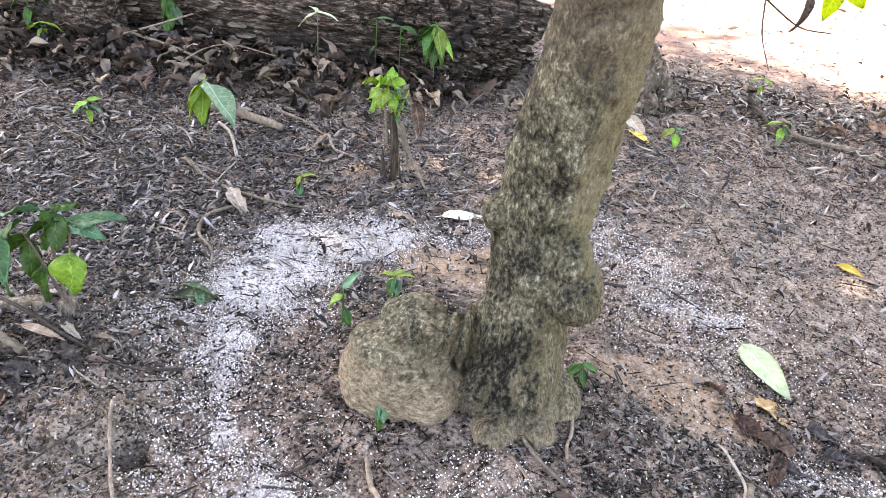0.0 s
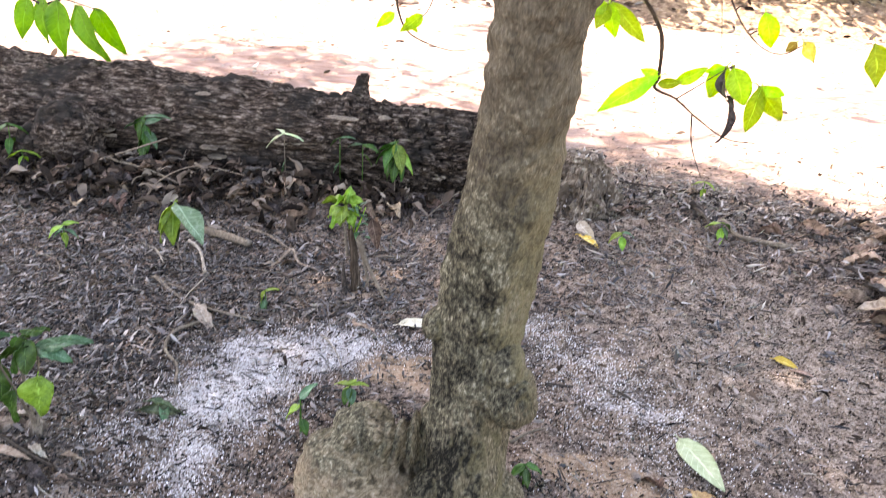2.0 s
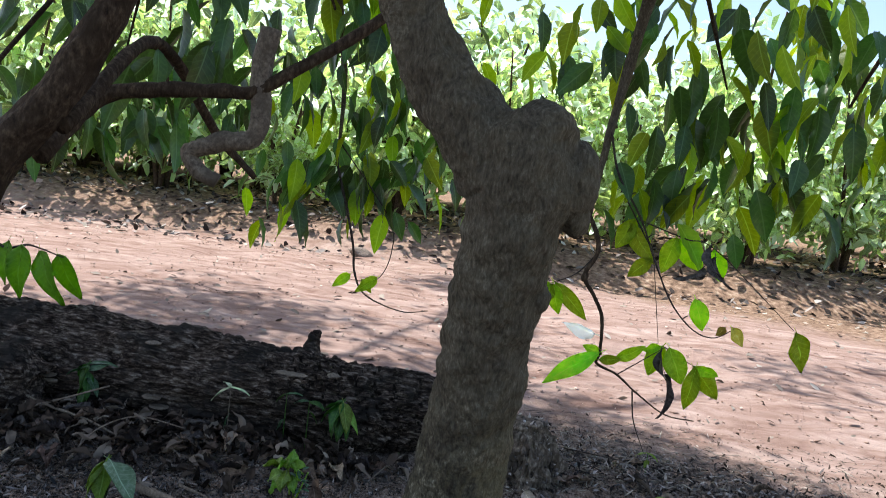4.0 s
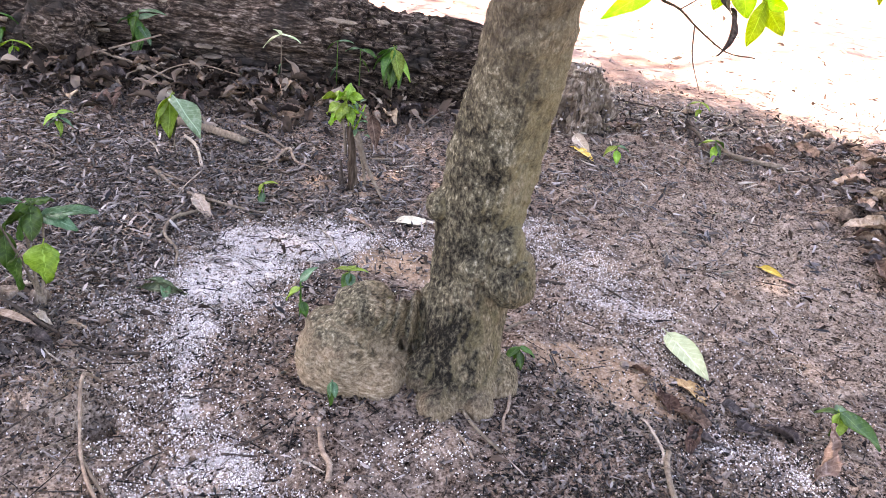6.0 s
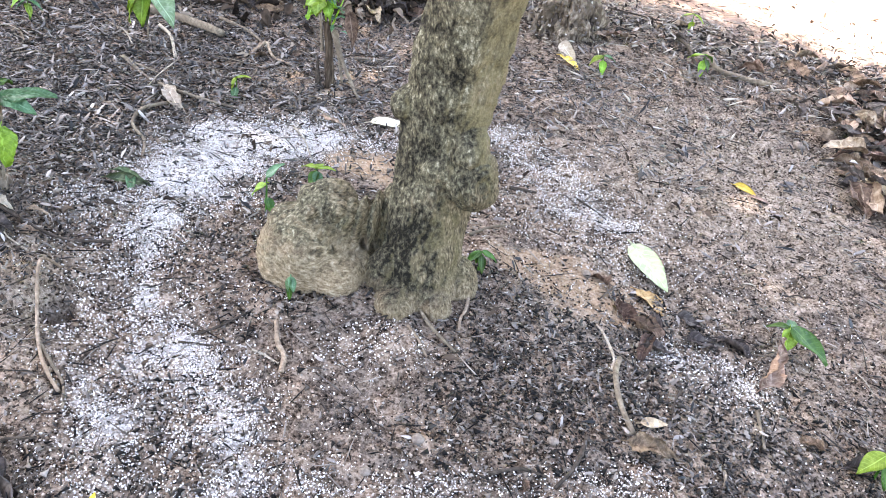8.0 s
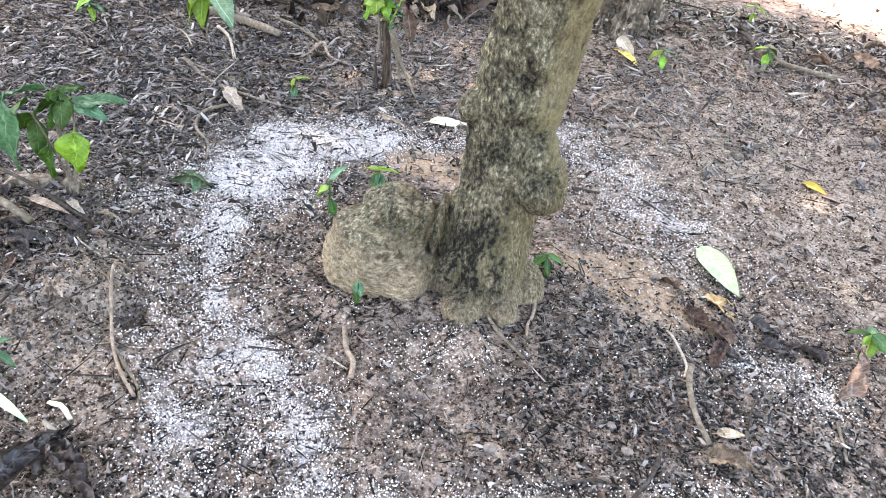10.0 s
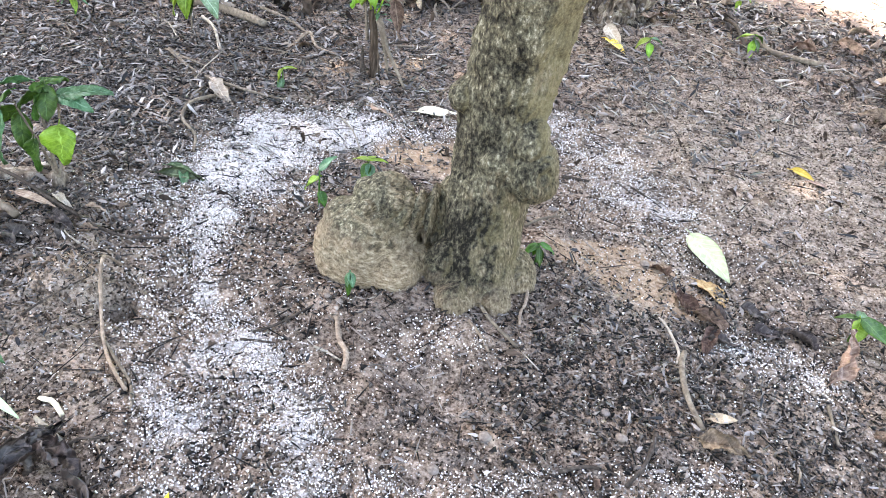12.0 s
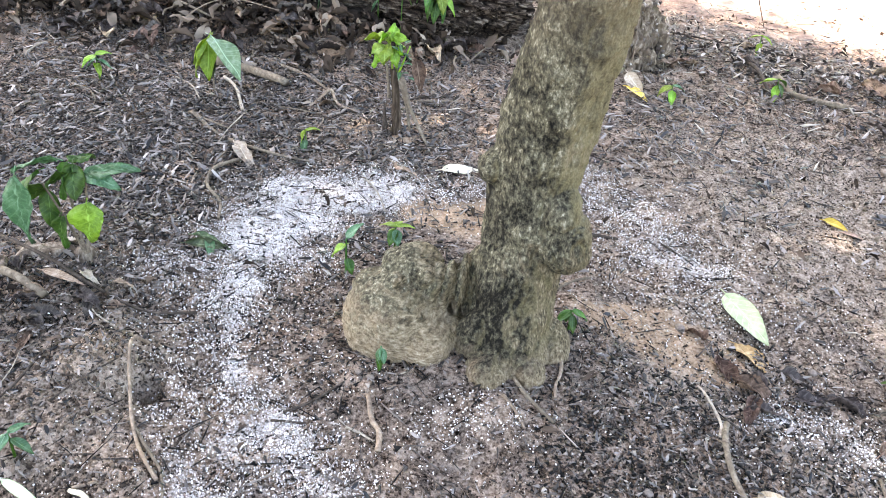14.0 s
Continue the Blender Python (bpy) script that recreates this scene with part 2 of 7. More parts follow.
def bark_material():
    m, nt, b = blank("grey_olive_bark", 0.9, 0.12)
    tc = node(nt, "ShaderNodeTexCoord")
    pos = node(nt, "ShaderNodeSeparateXYZ")
    nt.links.new(tc.outputs["Object"], pos.inputs[0])
    nor = node(nt, "ShaderNodeSeparateXYZ")
    nt.links.new(tc.outputs["Normal"], nor.inputs[0])
    # wavering fibres along the stem
    warp = node(nt, "ShaderNodeTexNoise", {"Scale": 11.0, "Detail": 3.0})
    nt.links.new(tc.outputs["Object"], warp.inputs["Vector"])
    bend = node(nt, "ShaderNodeVectorMath", {1: (0.030, 0.030, 0.030)})
    bend.operation = 'MULTIPLY'
    nt.links.new(warp.outputs["Color"], bend.inputs[0])
    moved = node(nt, "ShaderNodeVectorMath")
    nt.links.new(tc.outputs["Object"], moved.inputs[0])
    nt.links.new(bend.outputs[0], moved.inputs[1])
    mp = node(nt, "ShaderNodeMapping", {"Scale": (1, 1, 0.30)})
    nt.links.new(moved.outputs[0], mp.inputs[0])
    fib = node(nt, "ShaderNodeTexNoise", {"Scale": 190.0, "Detail": 4.0, "Roughness": 0.6})
    nt.links.new(mp.outputs[0], fib.inputs["Vector"])
    fibre = fib.outputs["Fac"]
    blotch = grain(nt, 13, 5, 0.62, distort=0.6)
    spot = grain(nt, 48, 5, 0.68, (1, 1, 0.7), distort=0.4)
    fine = grain(nt, 230, 4, 0.7)
    big = grain(nt, 4.5, 3)
    # on the burl the fibres run round it
    mp2 = node(nt, "ShaderNodeMapping", {"Scale": (0.34, 0.34, 1.0)})
    nt.links.new(moved.outputs[0], mp2.inputs[0])
    fib2 = node(nt, "ShaderNodeTexNoise", {"Scale": 170.0, "Detail": 4.0, "Roughness": 0.6})
    nt.links.new(mp2.outputs[0], fib2.inputs["Vector"])
    beside = step(nt, pos.outputs[0], -0.085, -0.11)
    fibre = sums(nt, 'ADD', sums(nt, 'MULTIPLY', fib2.outputs["Fac"], beside), sums(nt, 'MULTIPLY', fibre, sums(nt, 'SUBTRACT', 1.0, beside)))
    # crisp flecks of pale lichen on dark, mossy bark
    mp3 = node(nt, "ShaderNodeMapping", {"Scale": (1, 1, 0.62)})
    nt.links.new(tc.outputs["Object"], mp3.inputs[0])
    fle = node(nt, "ShaderNodeTexNoise", {"Scale": 120.0, "Detail": 6.0, "Roughness": 0.72, "Distortion": 0.2})
    nt.links.new(mp3.outputs[0], fle.inputs["Vector"])
    stain = node(nt, "ShaderNodeVectorMath", {1: (0.020, 0.075, 0.125)})
    stain.operation = 'DISTANCE'
    nt.links.new(tc.outputs["Object"], stain.inputs[0])
    near = node(nt, "ShaderNodeMapRange", {"From Min": 0.050, "From Max": 0.140, "To Min": 0.115, "To Max": 0.0})
    nt.links.new(stain.outputs["Value"], near.inputs[0])
    off = node(nt, "ShaderNodeMapRange", {"From Min": -0.13, "From Max": -0.08, "To Min": 0.045, "To Max": 0.0})
    nt.links.new(pos.outputs[0], off.inputs[0])
    fleck = sums(nt, 'ADD', fle.outputs["Fac"], sums(nt, 'MULTIPLY', sums(nt, 'SUBTRACT', blotch, 0.5), 0.55))
    fleck = sums(nt, 'ADD', sums(nt, 'SUBTRACT', fleck, near.outputs[0]), off.outputs[0])
    fleck = sums(nt, 'ADD', fleck, sums(nt, 'MULTIPLY', sums(nt, 'SUBTRACT', fine, 0.5), 0.16))
    grey = ramp(nt, fleck, [(0.35, (0.0080, 0.0070, 0.0052)), (0.45, (0.044, 0.039, 0.027)), (0.53, (0.090, 0.081, 0.052)), (0.61, (0.160, 0.145, 0.098)), (0.70, (0.36, 0.33, 0.245))])
    # smooth olive skin on the side that faces +x
    skin = sums(nt, 'ADD', sums(nt, 'MULTIPLY', fine, 0.6), sums(nt, 'MULTIPLY', blotch, 0.4))
    olive = ramp(nt, skin, [(0.36, (0.075, 0.060, 0.028)), (0.48, (0.150, 0.125, 0.064)), (0.58, (0.215, 0.183, 0.103)), (0.70, (0.33, 0.293, 0.185))])
    side = sums(nt, 'ADD', sums(nt, 'MULTIPLY', nor.outputs[0], 0.30), sums(nt, 'ADD', sums(nt, 'MULTIPLY', big, 0.6), sums(nt, 'MULTIPLY', spot, 0.4)))
    col = mix(nt, sums(nt, 'MULTIPLY', step(nt, side, 0.50, 0.74), 0.92), grey, olive)
    brown = ramp(nt, fibre, [(0.32, (0.060, 0.047, 0.032)), (0.48, (0.108, 0.088, 0.061)), (0.58, (0.142, 0.117, 0.083)), (0.72, (0.215, 0.182, 0.132))])
    upper = node(nt, "ShaderNodeMapRange", {"From Min": 0.62, "From Max": 0.95, "To Min": 0.0, "To Max": 0.72})
    nt.links.new(pos.outputs[2], upper.inputs[0])
    col = mix(nt, upper.outputs[0], col, brown)
    # golden fibres below the knot, on the side that faces +x
    rust = ramp(nt, fibre, [(0.38, (0.018, 0.013, 0.008)), (0.46, (0.085, 0.063, 0.037)), (0.55, (0.155, 0.118, 0.073)), (0.67, (0.32, 0.260, 0.175))])
    low = node(nt, "ShaderNodeMapRange", {"From Min": 0.40, "From Max": 0.24, "To Min": 0.0, "To Max": 0.30})
    nt.links.new(pos.outputs[2], low.inputs[0])
    gold = sums(nt, 'SUBTRACT', sums(nt, 'ADD', sums(nt, 'ADD', low.outputs[0], sums(nt, 'MULTIPLY', nor.outputs[0], 0.22)), blotch), sums(nt, 'MULTIPLY', near.outputs[0], 1.4))
    col = mix(nt, sums(nt, 'MULTIPLY', step(nt, gold, 0.72, 0.92), 0.82), col, rust)
    # tan, soil-stained wood low on the swollen foot
    tan = ramp(nt, sums(nt, 'ADD', sums(nt, 'MULTIPLY', fibre, 0.6), sums(nt, 'MULTIPLY', fine, 0.4)), [(0.36, (0.080, 0.055, 0.033)), (0.46, (0.190, 0.140, 0.088)), (0.54, (0.280, 0.216, 0.145)), (0.66, (0.45, 0.375, 0.275))])
    foot = sums(nt, 'ADD', pos.outputs[2], sums(nt, 'MULTIPLY', sums(nt, 'ADD', blotch, sums(nt, 'MULTIPLY', spot, 0.5)), 0.17))
    heel = node(nt, "ShaderNodeMapRange", {"From Min": -0.11, "From Max": -0.06, "To Min": 0.0, "To Max": 0.070})
    nt.links.new(pos.outputs[0], heel.inputs[0])
    col = mix(nt, sums(nt, 'MULTIPLY', step(nt, sums(nt, 'ADD', foot, heel.outputs[0]), 0.265, 0.185), 0.9), col, tan)
    nt.links.new(col, b.inputs["Base Color"])
    n1 = relief(nt, b, fibre, 0.8, 0.005)
    n2 = relief(nt, b, fle.outputs["Fac"], 0.7, 0.006, n1)
    relief(nt, b, fine, 0.6, 0.002, n2)
    return m


def wood_material(name, lo, mid, hi, scale=70, stretch=(1, 1, 1), rough=0.85, depth=0.003):
    m, nt, b = blank(name, rough, 0.12)
    g = grain(nt, scale, 6, 0.65, stretch)
    c = ramp(nt, g, [(0.3, lo), (0.5, mid), (0.72, hi)])
    tint = grain(nt, 9, 3)
    c = mix(nt, step(nt, tint, 0.45, 0.7), c, tuple(0.6 * v for v in mid))
    nt.links.new(c, b.inputs["Base Color"])
    relief(nt, b, g, 0.6, depth)
    return m


def log_material():
    m, nt, b = blank("charred_log_bark", 0.95, 0.06)
    tc = node(nt, "ShaderNodeTexCoord")
    mp = node(nt, "ShaderNodeMapping", {"Scale": (7, 26, 26)})
    nt.links.new(tc.outputs["Object"], mp.inputs[0])
    vor = node(nt, "ShaderNodeTexVoronoi", {"Scale": 1.0, "Randomness": 0.9})
    vor.feature = 'DISTANCE_TO_EDGE'
    nt.links.new(mp.outputs[0], vor.inputs["Vector"])
    crack = mix(nt, step(nt, grain(nt, 3.5, 4), 0.45, 0.6), step(nt, vor.outputs["Distance"], -0.02, 0.07), (1.0, 1.0, 1.0))
    g = grain(nt, 60, 8, 0.75, (0.22, 1, 1))
    wood = ramp(nt, g, [(0.36, (0.006, 0.0042, 0.0034)), (0.47, (0.034, 0.024, 0.018)), (0.55, (0.115, 0.086, 0.066)), (0.64, (0.33, 0.275, 0.225))])
    char = ramp(nt, grain(nt, 4, 5), [(0.5, (0.0, 0.0, 0.0)), (0.62, (1, 1, 1))])
    wood = mix(nt, char, wood, mix(nt, g, (0.008, 0.007, 0.006), (0.060, 0.052, 0.044)))
    at = node(nt, "ShaderNodeAttribute")
    at.attribute_name = "crack"
    col = mix(nt, crack, (0.012, 0.009, 0.008), wood)
    col = mix(nt, at.outputs["Fac"], col, (0.008, 0.006, 0.005))
    nt.links.new(col, b.inputs["Base Color"])
    n1 = relief(nt, b, crack, 0.6, 0.008)
    relief(nt, b, g, 0.9, 0.010, n1)
    return m


def island_material(name, stops, rough=0.9, spec=0.2, scale=120, depth=0.001, soiled=0.4):
    """For loose stuff: each small piece takes a colour of its own along the ramp."""
    m, nt, b = blank(name, rough, spec)
    geo = node(nt, "ShaderNodeNewGeometry")
    c = ramp(nt, geo.outputs["Random Per Island"], stops)
    g = grain(nt, scale, 4, 0.65)
    c = mix(nt, step(nt, g, 0.45, 0.9), c, mix(nt, soiled, c, (0.16, 0.115, 0.085)))
    nt.links.new(c, b.inputs["Base Color"])
    relief(nt, b, g, 0.5, depth)
    return m


def veins(nt):
    """Midrib and slanting side veins along a leaf's own coordinates."""
    tc = node(nt, "ShaderNodeTexCoord")
    uv = node(nt, "ShaderNodeSeparateXYZ")
    nt.links.new(tc.outputs["UV"], uv.inputs[0])
    off = sums(nt, 'ABSOLUTE', sums(nt, 'SUBTRACT', uv.outputs[1], 0.5), 0)
    band = sums(nt, 'PINGPONG', sums(nt, 'SUBTRACT', sums(nt, 'MULTIPLY', uv.outputs[0], 9.0), sums(nt, 'MULTIPLY', off, 3.2)), 0.5)
    side = sums(nt, 'MULTIPLY', step(nt, band, 0.10, 0.03), 0.35)
    return sums(nt, 'MAXIMUM', side, step(nt, off, 0.035, 0.015))


def leaf_material(name, lo, mid, hi, trans=0.35, rough=0.42, random_from="object", spec=0.4, spread=(0.7, 1.35), whitened=0.0):
    m, nt, b = blank(name, rough, spec)
    g = grain(nt, 45, 8, 0.7, distort=0.5)
    c = ramp(nt, g, [(0.34, lo), (0.5, mid), (0.66, hi)])
    if random_from == "island":
        r = node(nt, "ShaderNodeNewGeometry").outputs["Random Per Island"]
    else:
        r = node(nt, "ShaderNodeObjectInfo").outputs["Random"]
    hsv = node(nt, "ShaderNodeHueSaturation", {"Saturation": 1.0})
    nt.links.new(c, hsv.inputs["Color"])
    hs = node(nt, "ShaderNodeMapRange", {"To Min": 0.475, "To Max": 0.515})
    nt.links.new(r, hs.inputs[0])
    nt.links.new(hs.outputs[0], hsv.inputs["Hue"])
    val = node(nt, "ShaderNodeMapRange", {"To Min": spread[0], "To Max": spread[1]})
    nt.links.new(r, val.inputs[0])
    nt.links.new(val.outputs[0], hsv.inputs["Value"])
    col = hsv.outputs[0]
    # a share of the leaves is mixed towards white: glare painted into the colour
    if whitened:
        col = mix(nt, step(nt, r, 1 - whitened, 1.0), col, (0.66, 0.74, 0.70))
    col = mix(nt, veins(nt), col, mix(nt, 0.5, col, tuple(min(1.0, 1.5 * v + 0.05) for v in hi)))
    nt.links.new(col, b.inputs["Base Color"])
    relief(nt, b, g, 0.5, 0.003)
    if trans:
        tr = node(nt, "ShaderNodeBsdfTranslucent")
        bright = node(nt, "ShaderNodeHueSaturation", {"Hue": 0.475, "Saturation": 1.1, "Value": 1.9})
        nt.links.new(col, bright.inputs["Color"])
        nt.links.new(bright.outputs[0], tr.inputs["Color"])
        mx = node(nt, "ShaderNodeMixShader", {0: trans})
        nt.links.new(b.outputs[0], mx.inputs[1])
        nt.links.new(tr.outputs[0], mx.inputs[2])
        nt.links.new(mx.outputs[0], nt.nodes["Material Output"].inputs[0])
    return m


SOIL = soil_material()
BARK = bark_material()
LOG = log_material()
TWIG = wood_material("grey_twig", (0.07, 0.055, 0.042), (0.17, 0.135, 0.10), (0.30, 0.25, 0.19), 90)
TWIG_DARK = wood_material("dark_twig", (0.02, 0.016, 0.013), (0.055, 0.043, 0.034), (0.13, 0.10, 0.08), 90)
TWIG_PALE = wood_material("pale_wood", (0.13, 0.105, 0.08), (0.32, 0.275, 0.215), (0.52, 0.46, 0.38), 110)
TWIG_TAN = wood_material("tan_wood", (0.10, 0.07, 0.05), (0.24, 0.178, 0.13), (0.40, 0.325, 0.25), 100)
LIMB = wood_material("brown_limb_bark", (0.016, 0.011, 0.008), (0.062, 0.042, 0.027), (0.15, 0.108, 0.07), 75, (1, 1, 0.5), 0.95, 0.012)
ROT = wood_material("rotten_stump_wood", (0.025, 0.017, 0.012), (0.15, 0.115, 0.086), (0.42, 0.36, 0.29), 55, (1, 1, 0.35), 0.97, 0.012)
CHIPS = island_material("dark_wood_chips", [(0.0, (0.0018, 0.0016, 0.0016)), (0.36, (0.0058, 0.0051, 0.0048)), (0.58, (0.055, 0.046, 0.040)), (0.80, (0.145, 0.122, 0.107)), (0.95, (0.235, 0.200, 0.174)), (1.0, (0.34, 0.295, 0.255))], 0.5, 0.12, soiled=0.03)
# paler stops stand in for sky glints on the dark strips
SHREDS = island_material("shredded_bark", [(0.0, (0.0016, 0.0015, 0.0015)), (0.34, (0.006, 0.0055, 0.0055)), (0.54, (0.085, 0.072, 0.065)), (0.78, (0.17, 0.146, 0.131)), (0.95, (0.25, 0.218, 0.197)), (1.0, (0.38, 0.345, 0.32))], 0.32, 0.35, 140, 0.002, 0.05)
CLODS = island_material("soil_clods", [(0.0, (0.010, 0.0078, 0.0063)), (0.30, (0.045, 0.034, 0.027)), (0.65, (0.20, 0.148, 0.112)), (0.92, (0.40, 0.31, 0.242)), (1.0, (0.56, 0.465, 0.38))], 0.97, 0.04, 90, 0.002)
DUG = island_material("dug_soil", [(0.0, (0.020, 0.015, 0.012)), (0.4, (0.085, 0.062, 0.047)), (0.8, (0.20, 0.150, 0.113)), (1.0, (0.29, 0.225, 0.172))], 0.97, 0.04, 110, 0.003)
TRACK_CLODS = island_material("track_clods", [(0.0, (0.20, 0.128, 0.098)), (0.5, (0.31, 0.215, 0.172)), (1.0, (0.46, 0.355, 0.30))], 0.97, 0.04, 60, 0.003)
GRAINS = island_material("white_granules", [(0.0, (0.24, 0.20, 0.17)), (0.30, (0.50, 0.455, 0.42)), (0.6, (0.72, 0.68, 0.655)), (1.0, (0.88, 0.86, 0.85))], 0.85, 0.2, 60, 0.0003, 0.15)
LITTER = island_material("leaf_litter", [(0.0, (0.012, 0.009, 0.008)), (0.45, (0.045, 0.033, 0.025)), (0.8, (0.125, 0.090, 0.068)), (1.0, (0.34, 0.275, 0.215))], 0.9, 0.05, 60)
# pale stops: bleached leaves, and track light on the litter put into the colour
GREY_LITTER = island_material("bleached_leaf_litter", [(0.0, (0.007, 0.006, 0.0055)), (0.40, (0.045, 0.037, 0.033)), (0.75, (0.20, 0.172, 0.155)), (1.0, (0.50, 0.45, 0.41))], 0.8, 0.1, 60)
RIBBED = leaf_material("pale_ribbed_leaf", (0.13, 0.26, 0.13), (0.20, 0.36, 0.19), (0.38, 0.52, 0.36), 0.3, 0.35)
STRAW = island_material("pale_straw", [(0.0, (0.12, 0.098, 0.078)), (0.6, (0.27, 0.235, 0.19)), (1.0, (0.50, 0.45, 0.38))], 0.8, 0.3)
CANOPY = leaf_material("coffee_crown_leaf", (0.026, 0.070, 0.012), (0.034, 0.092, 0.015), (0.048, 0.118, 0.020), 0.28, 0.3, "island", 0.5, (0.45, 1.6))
# lighter, more translucent copy of the crown leaf: backlight put into the colour
RIM = leaf_material("backlight_tint_rim_leaf", (0.11, 0.225, 0.015), (0.135, 0.26, 0.020), (0.17, 0.30, 0.026), 0.65, 0.4, "island")
# thin leaves, their lime brightened to stand in for light from behind
HANG = leaf_material("backlight_tint_thin_leaf", (0.22, 0.40, 0.025), (0.31, 0.50, 0.035), (0.40, 0.58, 0.07), 0.68, 0.45)
# part of the far leaves whitened: sun and sky glare put into the colour
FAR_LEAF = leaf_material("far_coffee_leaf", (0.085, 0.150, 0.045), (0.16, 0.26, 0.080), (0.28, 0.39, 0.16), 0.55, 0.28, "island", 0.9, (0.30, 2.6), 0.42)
FRESH = leaf_material("fresh_green_leaf", (0.022, 0.072, 0.013), (0.040, 0.120, 0.017), (0.075, 0.18, 0.028), 0.4)
LIME = leaf_material("young_lime_leaf", (0.10, 0.20, 0.02), (0.17, 0.30, 0.035), (0.26, 0.40, 0.07), 0.4)
COOL = leaf_material("bluish_green_leaf", (0.035, 0.098, 0.045), (0.065, 0.155, 0.072), (0.14, 0.26, 0.145), 0.3, 0.3)
PALE_LEAF = leaf_material("faded_pale_green_leaf", (0.33, 0.43, 0.24), (0.42, 0.52, 0.30), (0.54, 0.62, 0.40), 0.12, 0.6)
YELLOW = leaf_material("yellow_leaf", (0.45, 0.36, 0.03), (0.60, 0.50, 0.04), (0.70, 0.60, 0.12), 0.2, 0.5)
RUST = leaf_material("rusty_leaf", (0.16, 0.085, 0.035), (0.30, 0.17, 0.075), (0.44, 0.30, 0.16), 0.1, 0.6)
OCHRE = leaf_material("ochre_leaf", (0.36, 0.19, 0.03), (0.58, 0.37, 0.06), (0.70, 0.56, 0.26), 0.15, 0.5)
DULL = leaf_material("dull_green_leaf", (0.025, 0.038, 0.016), (0.055, 0.085, 0.035), (0.16, 0.20, 0.10), 0.1, 0.5)
DEAD = leaf_material("dead_brown_leaf", (0.030, 0.020, 0.014), (0.105, 0.070, 0.048), (0.22, 0.155, 0.11), 0.08, 0.7, spec=0.12)
DEAD_DARK = leaf_material("dead_dark_leaf", (0.022, 0.018, 0.016), (0.055, 0.045, 0.040), (0.12, 0.10, 0.088), 0.03, 0.55, spec=0.12)
UMBER = leaf_material("umber_dead_leaf", (0.007, 0.005, 0.004), (0.026, 0.018, 0.014), (0.095, 0.070, 0.056), 0.0, 0.42, spec=0.4)
DEAD_TAN = leaf_material("dead_tan_leaf", (0.14, 0.092, 0.060), (0.28, 0.20, 0.14), (0.45, 0.35, 0.26), 0.1, 0.7, spec=0.12)
CREAM = leaf_material("dry_cream_leaf", (0.32, 0.26, 0.185), (0.48, 0.42, 0.32), (0.62, 0.56, 0.45), 0.1, 0.6, spec=0.12)
BLEACHED = leaf_material("bleached_thin_leaf", (0.62, 0.60, 0.55), (0.74, 0.73, 0.69), (0.82, 0.82, 0.79), 0.6, 0.6, spec=0.12)
STONE = wood_material("pale_stone", (0.10, 0.075, 0.060), (0.20, 0.160, 0.132), (0.32, 0.27, 0.23), 90)

# ---- ground: one sheet from the plot to the horizon ----
def graded(lo, hi, fine, reach, grow=1.22):
    mid = list(np.arange(lo, hi + fine / 2, fine))
    d, v, left = fine, lo, []
    while v > -reach:
        d *= grow
        v -= d
        left.append(v)
    d, v, right = fine, hi, []
    while v < reach:
        d *= grow
        v += d
        right.append(v)
    return np.array(left[::-1] + mid + right)


# the ring of white granules: stretches of the plan, with how thick and how wide they lie
RING = [([(-0.132, 0.829), (-0.22, 0.78), (-0.377, 0.769)], 0.7, 0.055), ([(-0.377, 0.785), (-0.441, 0.715), (-0.55, 0.70), (-0.65, 0.67)], 1.5, 0.095), ([(-0.61, 0.62), (-0.62, 0.53), (-0.63, 0.44)], 1.7, 0.125),
        ([(-0.60, 0.44), (-0.625, 0.34), (-0.618, 0.24), (-0.600, 0.15)], 1.5, 0.055), ([(-0.600, 0.15), (-0.577, 0.072), (-0.551, -0.005), (-0.505, -0.07)], 1.35, 0.036), ([(-0.62, 0.36), (-0.71, 0.28), (-0.79, 0.245)], 1.1, 0.070),
        ([(-0.505, -0.07), (-0.460, -0.135), (-0.435, -0.20), (-0.435, -0.256)], 0.85, 0.06), ([(-0.406, -0.183), (-0.333, -0.227), (-0.30, -0.28), (-0.235, -0.32), (-0.209, -0.37)], 0.95, 0.055), ([(-0.225, -0.37), (-0.19, -0.42), (-0.18, -0.50), (-0.16, -0.60)], 0.85, 0.055),
        ([(-0.623, -0.10), (-0.623, -0.18), (-0.574, -0.266), (-0.487, -0.332)], 0.6, 0.035), ([(-0.487, -0.332), (-0.434, -0.40), (-0.403, -0.468), (-0.36, -0.56)], 0.8, 0.055), ([(-0.35, -0.30), (-0.30, -0.42), (-0.27, -0.55)], 0.55, 0.07),
        ([(-0.68, 0.15), (-0.61, -0.05), (-0.53, -0.20), (-0.44, -0.34)], 0.40, 0.085), ([(-0.42, -0.25), (-0.36, -0.40), (-0.33, -0.56)], 0.42, 0.11),
        ([(-0.041, -0.444), (0.049, -0.415), (0.144, -0.400), (0.22, -0.372)], 0.5, 0.035), ([(-0.05, -0.56), (0.386, -0.36), (0.54, -0.30)], 0.6, 0.045), ([(-0.067, -0.117), (-0.006, -0.070), (0.065, -0.072)], 0.32, 0.04),
        ([(0.15, 1.02), (0.29, 0.90), (0.359, 0.786), (0.404, 0.674), (0.508, 0.592)], 0.60, 0.085), ([(0.20, 0.95), (0.34, 0.70), (0.45, 0.52)], 0.22, 0.16), ([(0.60, 0.095), (0.696, 0.068), (0.77, 0.046)], 0.75, 0.045), ([(0.50, 0.42), (0.56, 0.55)], 0.35, 0.08)]
